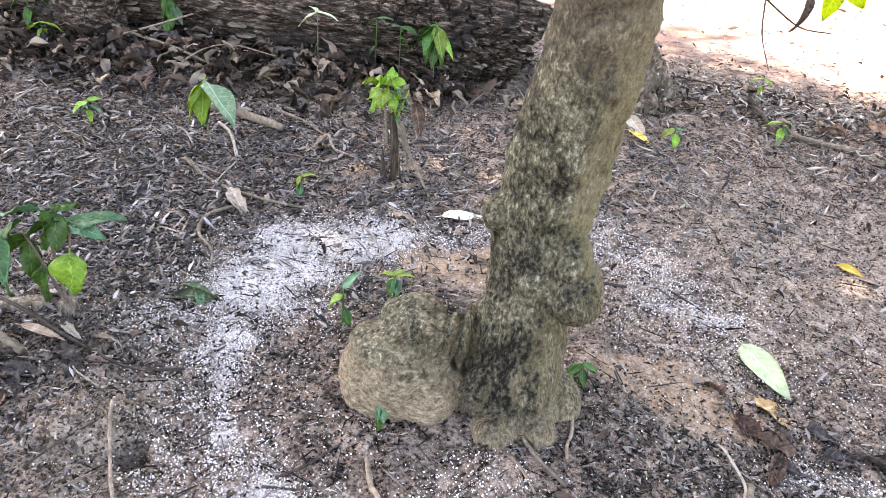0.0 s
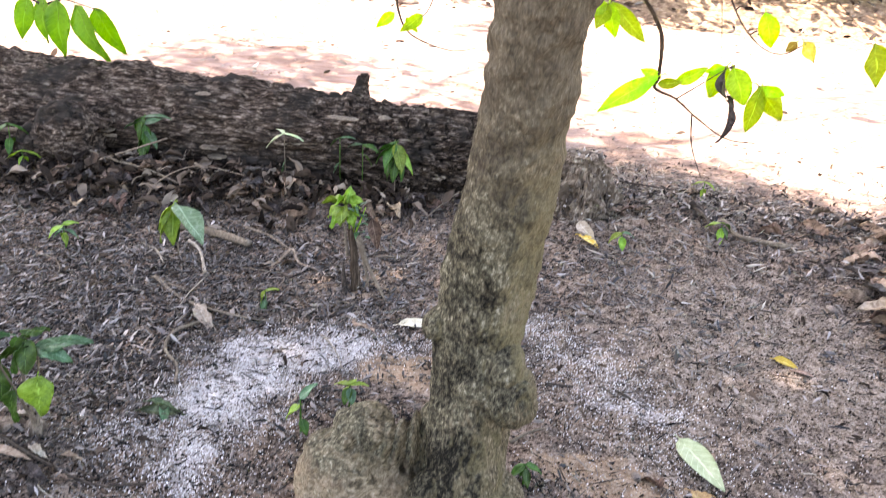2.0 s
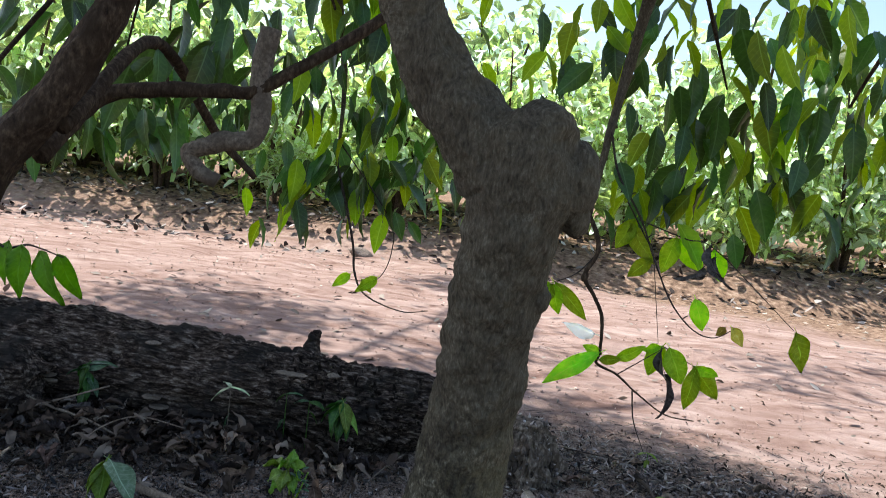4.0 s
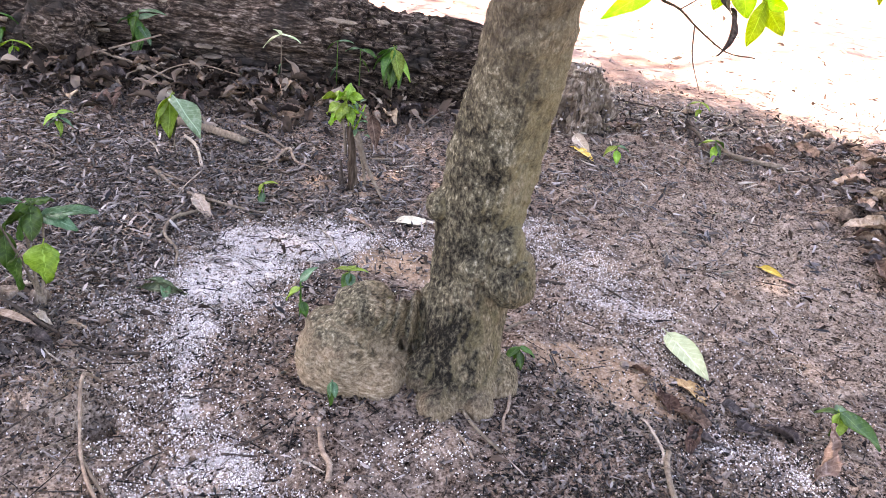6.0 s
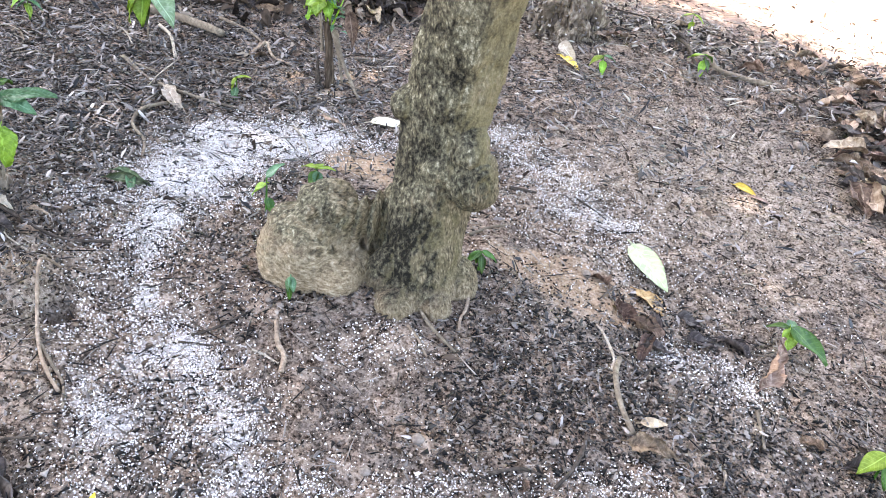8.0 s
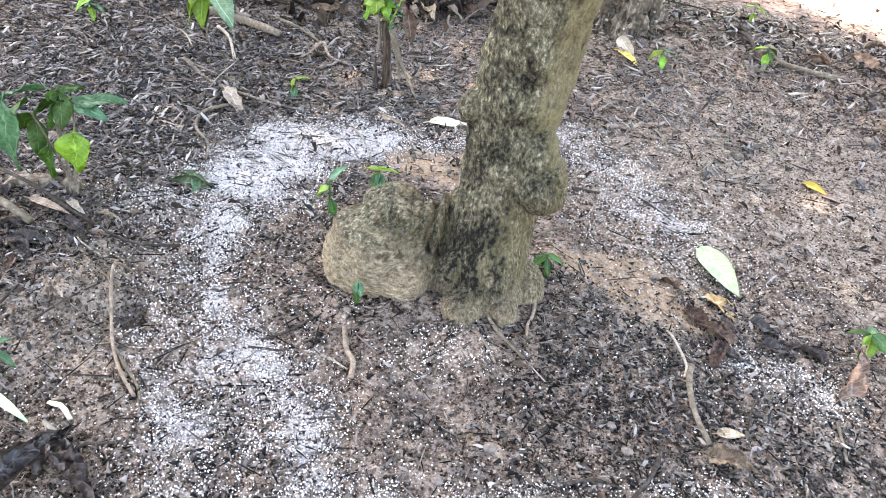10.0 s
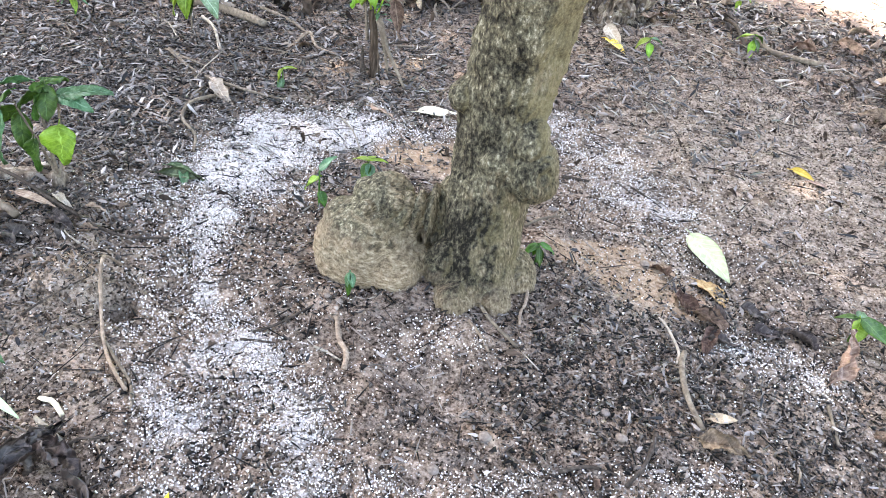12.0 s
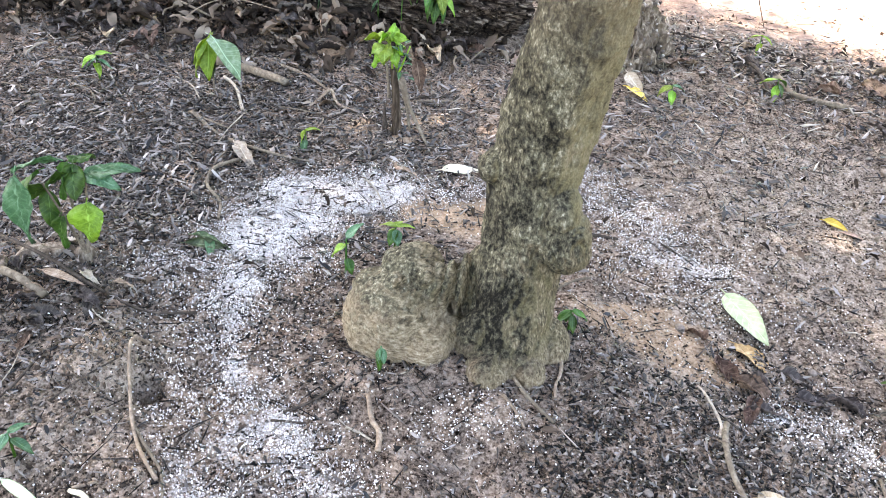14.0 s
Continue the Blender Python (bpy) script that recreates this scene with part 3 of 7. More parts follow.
STRETCHES = [(p, q, thick, wide) for run, thick, wide in RING for p, q in zip(run, run[1:])]


def ring_density(x, y):
    best = np.zeros_like(x)
    wob = 0.014 * vnoise(x * 7, y * 7, 51) + 0.012 * vnoise(x * 25, y * 25, 54)
    for (ax, ay), (bx, by), w, wide in STRETCHES:
        t = np.clip(((x - ax) * (bx - ax) + (y - ay) * (by - ay)) / ((bx - ax) ** 2 + (by - ay) ** 2), 0, 1)
        d = np.hypot(x - ax - t * (bx - ax), y - ay - t * (by - ay)) + wob
        best = np.maximum(best, w * np.exp(-(np.clip(d, 0, 9) / (1.3 * wide)) ** 2))
    return best * (0.85 + 0.35 * vnoise(x * 13, y * 13, 52))


gx = graded(-1.3, 1.3, 0.0075, 300, 1.08)
gy = graded(-0.72, 1.4, 0.0075, 300, 1.08)
XX, YY = np.meshgrid(gx, gy)
near = (np.abs(XX) < 1.8) & (YY > -1.1) & (YY < 2.3)
clods = np.maximum(vnoise(XX * 46 + 0.6 * vnoise(XX * 20, YY * 20, 65), YY * 46, 6), -0.15) * (0.55 + 0.45 * vnoise(XX * 5, YY * 5, 64))
ZZ = ground_z(XX, YY) + np.where(near, 0.0065 * clods + 0.0028 * vnoise(XX * 105, YY * 105, 66), 0)
nx, ny = len(gx), len(gy)
idx = np.arange(nx * ny).reshape(ny, nx)
quads = np.stack([idx[:-1, :-1], idx[:-1, 1:], idx[1:, 1:], idx[1:, :-1]], -1).reshape(-1, 4)
ground = part("ground", shade_smooth(mesh_from_arrays("ground", np.stack([XX, YY, ZZ], -1).reshape(-1, 3), quads)), SOIL)
dust = ground.data.attributes.new("dust", 'FLOAT', 'POINT')
dust.data.foreach_set("value", (np.clip(0.46 * np.clip(ring_density(XX, YY), 0, 1.3) + 0.08 * blob(XX, YY, -0.33, -0.3, 0.3) + 0.10 * blob(XX, YY, 0.40, 0.72, 0.25), 0, 0.58) * near).astype(np.float32).ravel())
clay = ground.data.attributes.new("clay", 'FLOAT', 'POINT')
clay.data.foreach_set("value", np.clip(0.75 * blob(XX, YY, 0.40, 0.27, 0.12) + 0.6 * blob(XX, YY, 0.52, 0.20, 0.08) + 0.6 * blob(XX, YY, 0.27, 0.33, 0.09) + 0.55 * blob(XX, YY, -0.12, 0.68, 0.14) + 0.5 * blob(XX, YY, -0.25, 0.67, 0.09) + 0.35 * blob(XX, YY, -0.78, -0.10, 0.10) + 0.4 * blob(XX, YY, -0.42, 1.15, 0.25) + 0.25 * blob(XX, YY, 0.12, -0.28, 0.2), 0, 1).astype(np.float32).ravel())
bare = ground.data.attributes.new("bare", 'FLOAT', 'POINT')
bare.data.foreach_set("value", np.clip(0.55 * blob(XX, YY, 0.95, 0.95, 0.75) + 0.6 * blob(XX, YY, 0.42, 0.24, 0.17) + 0.55 * blob(XX, YY, -0.75, -0.3, 0.24) + 0.5 * blob(XX, YY, -0.80, -0.05, 0.14) + 0.14 * blob(XX, YY, 0.1, -0.28, 0.28) + 0.4 * blob(XX, YY, -0.1, 0.66, 0.16) + 0.35 * blob(XX, YY, 0.75, -0.1, 0.25) + 0.35 * blob(XX, YY, -0.45, 1.15, 0.3), 0, 1).astype(np.float32).ravel())
tagged(ground, "reddish brown bare soil with a pale sunlit dirt track", "ground", kind="structure")


# ---- builders ----
def world_of(ob):
    return (world_of(ob.parent) @ ob.matrix_parent_inverse if ob.parent else Matrix()) @ ob.matrix_basis


def under(ob, parent):
    """Hangs ob under parent without moving it."""
    ob.parent = parent
    ob.matrix_parent_inverse = world_of(parent).inverted()
    return ob


def root(name, x, y, z, label, category, group=""):
    ob = new(name)
    ob.empty_display_size = 0.05
    ob.location = (x, y, z)
    return tagged(ob, label, category, group)


def piece(name, mesh, material, parent, label="", place=None):
    ob = part(name, mesh, material, None, label)
    if place is not None:
        ob.matrix_basis = place
    return under(ob, parent)


def leaf_mesh(name, length, width, droop=0.3, fold=0.25, curl=0.0, ribs=0.0, wave=0.0, nl=11, nw=6, seed=0, ragged=0.0, blunt=0.75, crumple=0.0, thin=False):
    """A leaf along +x from its stalk, with midrib fold, side-vein ribs, drooping tip and rolled edges."""
    rng = random.Random(seed)
    verts, faces, marks = [], [], []
    for i in range(nl + 1):
        u = i / nl
        w = width * 0.5 * max(0.03, math.sin(math.pi * min(u ** blunt, 0.995)) ** 0.8) * (1 - 0.25 * u)
        a = droop * u
        cx = length * (math.sin(a) / a * u if a > 1e-3 else u)
        cz = -length * (1 - math.cos(a)) / max(a, 1e-3) * u
        for j in range(nw + 1):
            s = 2 * j / nw - 1
            y = s * w * (1 + ragged * rng.uniform(-1, 1) * (abs(s) > 0.9))
            z = cz + abs(s) * w * fold
            if curl:
                ang = curl * s
                y, z = w * math.sin(ang) / max(abs(curl), 1e-3), z + w * (1 - math.cos(ang)) / abs(curl)
            z += ribs * width * math.cos((u * 9 - abs(s) * 1.6) * 2 * math.pi) * (1 - 0.5 * abs(s)) * 0.12
            z += wave * width * math.sin(u * 7 + s * 2.5 + seed) * abs(s)
            verts.append((cx, y, z))
            marks.append((u, (s + 1) / 2))
    if crumple:
        off = Vector((seed * 3.7, seed * 1.3, 0.5))
        for k, v in enumerate(verts):
            q = Vector(v) * (2.6 / width) + off
            n1, n2 = noise.noise_vector(q), noise.noise_vector(q * 2.3)
            verts[k] = tuple(Vector(v) + (n1 + n2 * 0.45) * crumple * width)
    m = nw + 1
    for i in range(nl):
        for j in range(nw):
            faces.append((i * m + j, i * m + j + 1, (i + 1) * m + j + 1, (i + 1) * m + j))
    me = bpy.data.meshes.new(name)
    me.from_pydata(verts, [], faces)
    if thin:
        return me
    bm = bmesh.new()
    bm.from_mesh(me)
    uv = bm.loops.layers.uv.new("leaf")
    for f in bm.faces:
        for c in f.loops:
            c[uv].uv = marks[c.vert.index]
    # the underside, a hair below the blade, and the rim between
    bm.normal_update()
    tops, rim = bm.faces[:], [e for e in bm.edges if len(e.link_faces) == 1]
    index = {v: v.index for v in bm.verts}
    twin = {v: bm.verts.new(v.co - v.normal * 0.0007) for v in bm.verts[:]}
    for f in tops:
        back = bm.faces.new([twin[v] for v in reversed(f.verts)])
        for c, v in zip(back.loops, reversed(f.verts[:])):
            c[uv].uv = marks[index[v]]
    for e in rim:
        v, w = e.verts
        bm.faces.new((v, w, twin[w], twin[v]))
    # the midrib and stalk, a thin tapering cord under the blade
    rib = [Vector(verts[i * m + nw // 2]) - Vector((0, 0, 0.0004)) for i in range(0, nl, 2)]
    tube(bm, [Vector((-0.12 * length, 0, -0.01 * length))] + rib, [0.0014, 0.0011, 0.0005], 5)
    bm.to_mesh(me)
    bm.free()
    return shade_smooth(me)


def loose_leaf(name, x, y, heading, length, width, material, label, lift=0.006, pitch=0.0, roll=0.0, group="", **how):
    me = leaf_mesh(name, length, width, **how)
    ob = part(name, me, material)
    ob.matrix_basis = pose(x, y, gz(x, y) + lift, roll, pitch, heading)
    return tagged(ob, label, "leaf", group)


def stick(name, pts, r0, r1, material, label, lift=0.004, seed=0, seg=8, joints=0, category="stick"):
    """A fallen stick through points of the plan (x, y) or (x, y, height)."""
    raw = [Vector((p[0], p[1], gz(p[0], p[1]) + lift + (p[2] if len(p) > 2 else 0))) for p in pts]
    run = spline(raw, 7)
    rng = random.Random(seed)
    nodes = [rng.uniform(0.1, 0.9) for _ in range(joints)]

    def swell(d, p, a):
        return 1 + sum(0.35 * math.exp(-((a - q) / 0.018) ** 2) for q in nodes)
    bm = bmesh.new()
    tube(bm, run, [r0, 0.5 * (r0 + r1), r1], seg, 0.22, seed, swell if joints else None)
    return tagged(part(name, bm, material), label, category)


def leaf_on(parent, name, at, heading, pitch, roll, length, width, material, label="", **how):
    return piece(name, leaf_mesh(name, length, width, **how), material, parent, label, pose(*at, roll, pitch, heading))


def seedling(name, x, y, height, leaves, material, label, stem_material=None, lean=(0, 0), r=0.0025, group="seedlings on the plot"):
    """leaves: rows of share of the height, heading, pitch, length, width, material or None."""
    z = gz(x, y)
    thing = root(name, x, y, z, label, "plant", group)
    top = Vector((x + lean[0], y + lean[1], z + height))
    mid = Vector((x + lean[0] * 0.3, y + lean[1] * 0.3, z + height * 0.55))
    run = spline([(x, y, z - 0.01), mid, top], 5)
    bm = bmesh.new()
    tube(bm, run, [r * 1.3, r, r * 0.6], 6, 0.15)
    piece("stem", bm, stem_material or FRESH, thing)
    for i, (share, heading, pitch, length, width, mat) in enumerate(leaves):
        p = run[min(int(share * (len(run) - 1) + 0.5), len(run) - 1)]
        leaf_on(thing, "leaf", p, heading, pitch, RNG.uniform(-12, 12), length, width, mat or material, droop=0.5, fold=0.22, ribs=0.5, wave=0.05, nl=8, nw=4, seed=i)
    return thing


def facing(heading, pitch, toward=(0.0, -1.0, 0.2)):
    """The roll at which a hanging leaf shows most of its face to the plot."""
    best = max(range(-88, 89, 4), key=lambda r: abs((pose(0, 0, 0, r, pitch, heading).to_3x3() @ Vector((0, 0, 1))).dot(Vector(toward))))
    return best + RNG.uniform(-22, 22)


def ellipsoid(bm, c, r, turn=0.0, sub=3):
    bmesh.ops.create_icosphere(bm, subdivisions=sub, radius=1, matrix=Matrix.LocRotScale(c, Euler((0, turn, 0)), r))


# ---- the old coffee tree ----
tree = root("coffee_tree", 0.03, 0.14, 0.0, "old leaning coffee tree with lichen-blotched knotty grey bark", "tree")
AXIS = [(0.037, 0.120, -0.07), (0.037, 0.125, 0.01), (0.034, 0.150, 0.075), (0.033, 0.175, 0.14), (0.033, 0.203, 0.20), (0.033, 0.225, 0.26), (0.034, 0.236, 0.33), (0.034, 0.242, 0.40), (0.044, 0.243, 0.50),
        (0.050, 0.234, 0.57), (0.056, 0.225, 0.63), (0.068, 0.216, 0.69), (0.074, 0.206, 0.745), (0.079, 0.182, 0.83), (0.088, 0.152, 0.93), (0.094, 0.126, 1.03), (0.103, 0.098, 1.13), (0.110, 0.078, 1.20), (0.118, 0.070, 1.26), (0.120, 0.078, 1.32), (0.112, 0.080, 1.375), (0.105, 0.080, 1.41)]
THICK = [0.104, 0.092, 0.086, 0.087, 0.092, 0.096, 0.094, 0.095, 0.096, 0.094, 0.092, 0.092, 0.090, 0.083, 0.079, 0.079, 0.080, 0.079, 0.084, 0.094, 0.088, 0.060]
bm = bmesh.new()


def flutes(d, p, a):
    """Shallow flutes low down, cross wrinkles towards the fork."""
    high = min(max((p.z - 0.62) / 0.35, 0.0), 1.0)
    wrinkle = noise.noise(Vector((d.x * 1.3, d.y * 1.3, p.z * 27))) + 0.6 * noise.noise(Vector((d.x * 2.6 + 4, d.y * 2.6, p.z * 43)))
    return 1 + 0.045 * noise.noise(Vector((d.x * 1.6, d.y * 1.6, p.z * 5))) + 0.035 * noise.noise(Vector((d.x * 4, d.y * 4, p.z * 6 + 5))) + (0.015 + 0.085 * high) * wrinkle - (0.05 - 0.025 * high) * max(0.0, 0.55 - 4.0 * abs(noise.noise(Vector((d.x * 6, d.y * 6, p.z * 9 + 2 * noise.noise(p * 14))))))


def resampled(pts, radii, n):
    """Points and radii through the same stations, n to each step."""
    run = spline(pts, n)
    return run, [radii[min(i // n, len(radii) - 2)] + (radii[min(i // n, len(radii) - 2) + 1] - radii[min(i // n, len(radii) - 2)]) * ((i - n * min(i // n, len(radii) - 2)) / n) for i in range(len(run))]


run, radii = resampled(AXIS, THICK, 10)
tube(bm, run, radii, 110, 0, 0, flutes)
FORK = [(0.085, 0.080, 1.30), (0.045, 0.080, 1.355), (-0.005, 0.080, 1.41), (-0.055, 0.085, 1.475), (-0.100, 0.095, 1.56), (-0.150, 0.11, 1.70)]
tube(bm, spline(FORK, 8), [0.075, 0.070, 0.062, 0.054, 0.050], 32, 0, 0, flutes)
# knots and toes of the trunk
KNOTS = [((0.128, 0.185, 0.256), (0.044, 0.056, 0.038), 0.0), ((0.095, 0.185, 0.355), (0.045, 0.060, 0.055), 0.0), ((0.045, 0.160, 0.305), (0.050, 0.036, 0.045), 0.3),
         ((-0.052, 0.215, 0.415), (0.030, 0.040, 0.040), 0.0), ((0.02, 0.155, 0.145), (0.05, 0.035, 0.05), 0.2),
         ((-0.002, 0.040, 0.016), (0.046, 0.046, 0.052), 0.1), ((0.082, 0.068, 0.014), (0.040, 0.042, 0.048), -0.1), ((0.130, 0.160, 0.02), (0.040, 0.060, 0.070), -0.15), ((-0.040, 0.115, 0.05), (0.042, 0.050, 0.080), 0.2), ((0.05, 0.22, 0.02), (0.10, 0.06, 0.05), 0),
         ((0.205, 0.080, 1.300), (0.042, 0.052, 0.072), 0.1), ((0.215, 0.080, 1.245), (0.026, 0.032, 0.034), 0.0), ((0.145, 0.070, 1.385), (0.055, 0.060, 0.045), 0.4), ((0.170, 0.095, 1.100), (0.022, 0.028, 0.026), 0.0), ((0.060, 0.020, 1.34), (0.022, 0.014, 0.014), 0.2)]
# the swollen burl beside it: lobes with deep clefts between them
BURL = [((-0.218, 0.135, 0.045), (0.120, 0.120, 0.118), 0.2), ((-0.188, 0.185, 0.150), (0.064, 0.062, 0.062), 0.3), ((-0.265, 0.150, 0.095), (0.058, 0.070, 0.058), -0.4), ((-0.152, 0.150, 0.125), (0.020, 0.045, 0.080), 0.30), ((-0.118, 0.165, 0.125), (0.015, 0.045, 0.082), 0.12),
        ((-0.150, 0.085, 0.035), (0.072, 0.066, 0.072), 0.0), ((-0.088, 0.185, 0.110), (0.016, 0.050, 0.100), 0.05), ((-0.062, 0.215, 0.12), (0.022, 0.045, 0.10), 0.0), ((-0.080, 0.200, 0.045), (0.050, 0.045, 0.080), 0.0), ((-0.235, 0.185, 0.160), (0.034, 0.040, 0.030), -0.5), ((-0.105, 0.125, 0.02), (0.050, 0.050, 0.070), 0.0),
        ((-0.225, 0.120, 0.160), (0.022, 0.028, 0.016), -0.6), ((-0.160, 0.130, 0.175), (0.020, 0.030, 0.026), 0.5)]
for c, r, turn in KNOTS:
    ellipsoid(bm, c, r, turn, 4)
# the knot's face, ringed with ridges round a sunken eye
eye_of_knot = bmesh.new()
ellipsoid(eye_of_knot, (0.108, 0.178, 0.292), (0.060, 0.066, 0.070), 0.25, 5)
eye_of_knot.normal_update()
for v in eye_of_knot.verts:
    d = (v.co - Vector((0.150, 0.118, 0.300))) * 1.0
    d.z *= 0.75
    r = d.length + 0.010 * noise.noise(v.co * 34)
    v.co += v.normal * (0.0045 * math.sin(r * 300) * max(0.0, 1 - r / 0.10) - 0.012 * max(0.0, 1 - abs(r - 0.052) / 0.008) * (1 if v.co.x > 0.12 else 0.4))
knot_mesh = bpy.data.meshes.new("knot")
eye_of_knot.to_mesh(knot_mesh)
eye_of_knot.free()
bm.from_mesh(knot_mesh)
bpy.data.meshes.remove(knot_mesh)
lobes = bmesh.new()
for c, r, turn in BURL:
    ellipsoid(lobes, c, r, turn, 5)
lobes.normal_update()
for v in lobes.verts:
    # shallow crevices that run round the burl
    q = Vector((v.co.x * 26, v.co.y * 26, v.co.z * 62)) + noise.noise_vector(v.co * 15) * 1.6
    v.co -= v.normal * (0.009 * max(0.0, 0.5 - 3.2 * abs(noise.noise(q))) + 0.005 * noise.noise(v.co * 40))
lobes_mesh = bpy.data.meshes.new("lobes")
lobes.to_mesh(lobes_mesh)
lobes.free()
bm.from_mesh(lobes_mesh)
bpy.data.meshes.remove(lobes_mesh)
trunk = piece("trunk", bm, BARK, tree)
re = trunk.modifiers.new("union", 'REMESH')
re.mode, re.voxel_size, re.use_smooth_shade = 'VOXEL', 0.0032, True
sm = trunk.modifiers.new("soften", 'SMOOTH')
sm.factor, sm.iterations = 0.5, 1
for name, size, strength, depth in (("lumps", 0.050, 0.020, 2), ("ridges", 0.013, 0.0060, 2), ("bark", 0.006, 0.0022, 2)):
    tex = bpy.data.textures.new(name, 'CLOUDS')
    tex.noise_scale, tex.noise_depth, tex.noise_basis = size, depth, 'ORIGINAL_PERLIN'
    dm = trunk.modifiers.new(name, 'DISPLACE')
    dm.texture, dm.strength, dm.mid_level, dm.texture_coords = tex, strength, 0.5, 'LOCAL'


def limb(parent, name, pts, r0, r1, mat=None, seg=12, label=""):
    bm = bmesh.new()
    tube(bm, spline(pts, 8), [r0, 0.55 * (r0 + r1), r1], seg, 0.3, len(pts))
    return piece(name, bm, mat or LIMB, parent, label)


limb(tree, "limb", [(-0.100, 0.095, 1.56), (-0.150, 0.11, 1.70), (-0.30, 0.3, 1.95), (-0.55, 0.9, 2.25), (-0.70, 1.8, 2.25), (-0.74, 2.6, 1.75), (-0.75, 2.7, 1.28)], 0.045, 0.006, BARK, 16)
limb(tree, "limb", [(-0.150, 0.11, 1.70), (-0.02, 0.35, 2.02), (0.25, 0.75, 2.25), (0.50, 1.3, 2.2), (0.50, 1.6, 1.85), (0.45, 1.62, 1.5), (0.42, 1.6, 1.22)], 0.040, 0.008, BARK, 16)
limb(tree, "limb", [(-0.08, 0.22, 1.86), (0.35, 0.35, 2.3), (1.1, 0.95, 2.5), (1.6, 1.9, 2.3), (1.55, 2.3, 1.8)], 0.032, 0.006)
limb(tree, "limb", [(-0.30, 0.3, 1.95), (-0.45, 0.4, 2.3), (-0.3, 1.2, 2.9), (0.1, 2.4, 3.0)], 0.035, 0.008)

# drooping branch over the track side, each leaf a part of it
droop_branch = limb(tree, "branch", [(0.393, 1.6, 1.261), (0.453, 1.6, 1.15), (0.465, 1.6, 1.081), (0.430, 1.6, 0.995), (0.472, 1.6, 0.928), (0.512, 1.6, 0.851), (0.522, 1.6, 0.725), (0.516, 1.6, 0.681), (0.594, 1.6, 0.649), (0.667, 1.6, 0.595), (0.785, 1.6, 0.525), (0.892, 1.6, 0.515)], 0.0095, 0.0020, LIMB, 8, "bent drooping twig with large backlit leaves")
bm = bmesh.new()
ellipsoid(bm, (0.431, 1.6, 0.992), (0.013, 0.012, 0.020), 0.3)
piece("gall", bm, LIMB, droop_branch, "swollen brown gall")


def hung(parent, name, p, q, y, width, material, seed, label="", **how):
    """A hanging leaf from its stalk p to its tip q, both x and z, at a depth y."""
    dx, dz = q[0] - p[0], q[1] - p[1]
    h = RNG.uniform(-25, 25) + (0 if dx > 0 else 180)
    pt = math.degrees(math.atan2(-dz, abs(dx)))
    return leaf_on(parent, name, (p[0], y, p[1]), h, pt, facing(h, pt), math.hypot(dx, dz), width, material, label, seed=seed, **how)


HANGING = [  # stalk, tip, width
    ((0.518, 0.724), (0.319, 0.597), 0.070), ((0.50, 0.715), (0.425, 0.640), 0.052), ((0.585, 0.702), (0.688, 0.76), 0.050), ((0.52, 0.70), (0.60, 0.715), 0.040), ((0.53, 0.715), (0.455, 0.745), 0.040), ((0.752, 0.772), (0.705, 0.660), 0.090),
    ((0.762, 0.775), (0.826, 0.650), 0.088), ((0.872, 0.712), (0.854, 0.547), 0.066), ((0.868, 0.712), (0.985, 0.602), 0.085), ((0.872, 0.715), (0.955, 0.69), 0.045), ((1.20, 0.887), (1.25, 0.745), 0.088), ((0.74, 0.77), (0.68, 0.745), 0.04),
    ((0.318, 0.952), (0.282, 0.870), 0.056), ((0.322, 0.952), (0.352, 0.838), 0.058), ((0.330, 0.955), (0.470, 0.824), 0.058), ((0.31, 0.955), (0.25, 0.915), 0.05), ((0.975, 0.875), (1.025, 0.815), 0.05), ((0.96, 0.87), (0.93, 0.835), 0.035)]
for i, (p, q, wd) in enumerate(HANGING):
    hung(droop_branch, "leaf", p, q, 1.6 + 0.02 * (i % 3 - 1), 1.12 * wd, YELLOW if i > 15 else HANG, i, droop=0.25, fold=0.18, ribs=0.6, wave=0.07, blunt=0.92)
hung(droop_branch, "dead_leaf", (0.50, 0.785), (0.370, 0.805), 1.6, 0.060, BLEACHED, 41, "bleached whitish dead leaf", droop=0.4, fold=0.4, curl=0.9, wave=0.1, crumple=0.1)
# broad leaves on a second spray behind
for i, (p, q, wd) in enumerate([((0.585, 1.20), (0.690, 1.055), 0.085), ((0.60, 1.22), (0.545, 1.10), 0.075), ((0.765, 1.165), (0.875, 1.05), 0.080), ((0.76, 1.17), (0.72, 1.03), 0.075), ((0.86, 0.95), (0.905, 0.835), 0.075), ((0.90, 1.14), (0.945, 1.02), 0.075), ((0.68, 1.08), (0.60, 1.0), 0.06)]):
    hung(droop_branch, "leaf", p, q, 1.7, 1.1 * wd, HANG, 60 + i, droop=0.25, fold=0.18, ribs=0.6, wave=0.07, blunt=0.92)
limb(droop_branch, "twig", [(0.657, 1.6, 0.598), (0.677, 1.6, 0.487), (0.73, 1.6, 0.372)], 0.003, 0.0012, TWIG_DARK, 5)
limb(droop_branch, "twig", [(0.594, 1.6, 0.649), (0.66, 1.6, 0.70), (0.752, 1.6, 0.772)], 0.0026, 0.0014, TWIG_DARK, 5)
limb(droop_branch, "twig", [(0.752, 1.6, 0.772), (0.81, 1.6, 0.74), (0.872, 1.6, 0.714)], 0.0022, 0.0012, TWIG_DARK, 5)
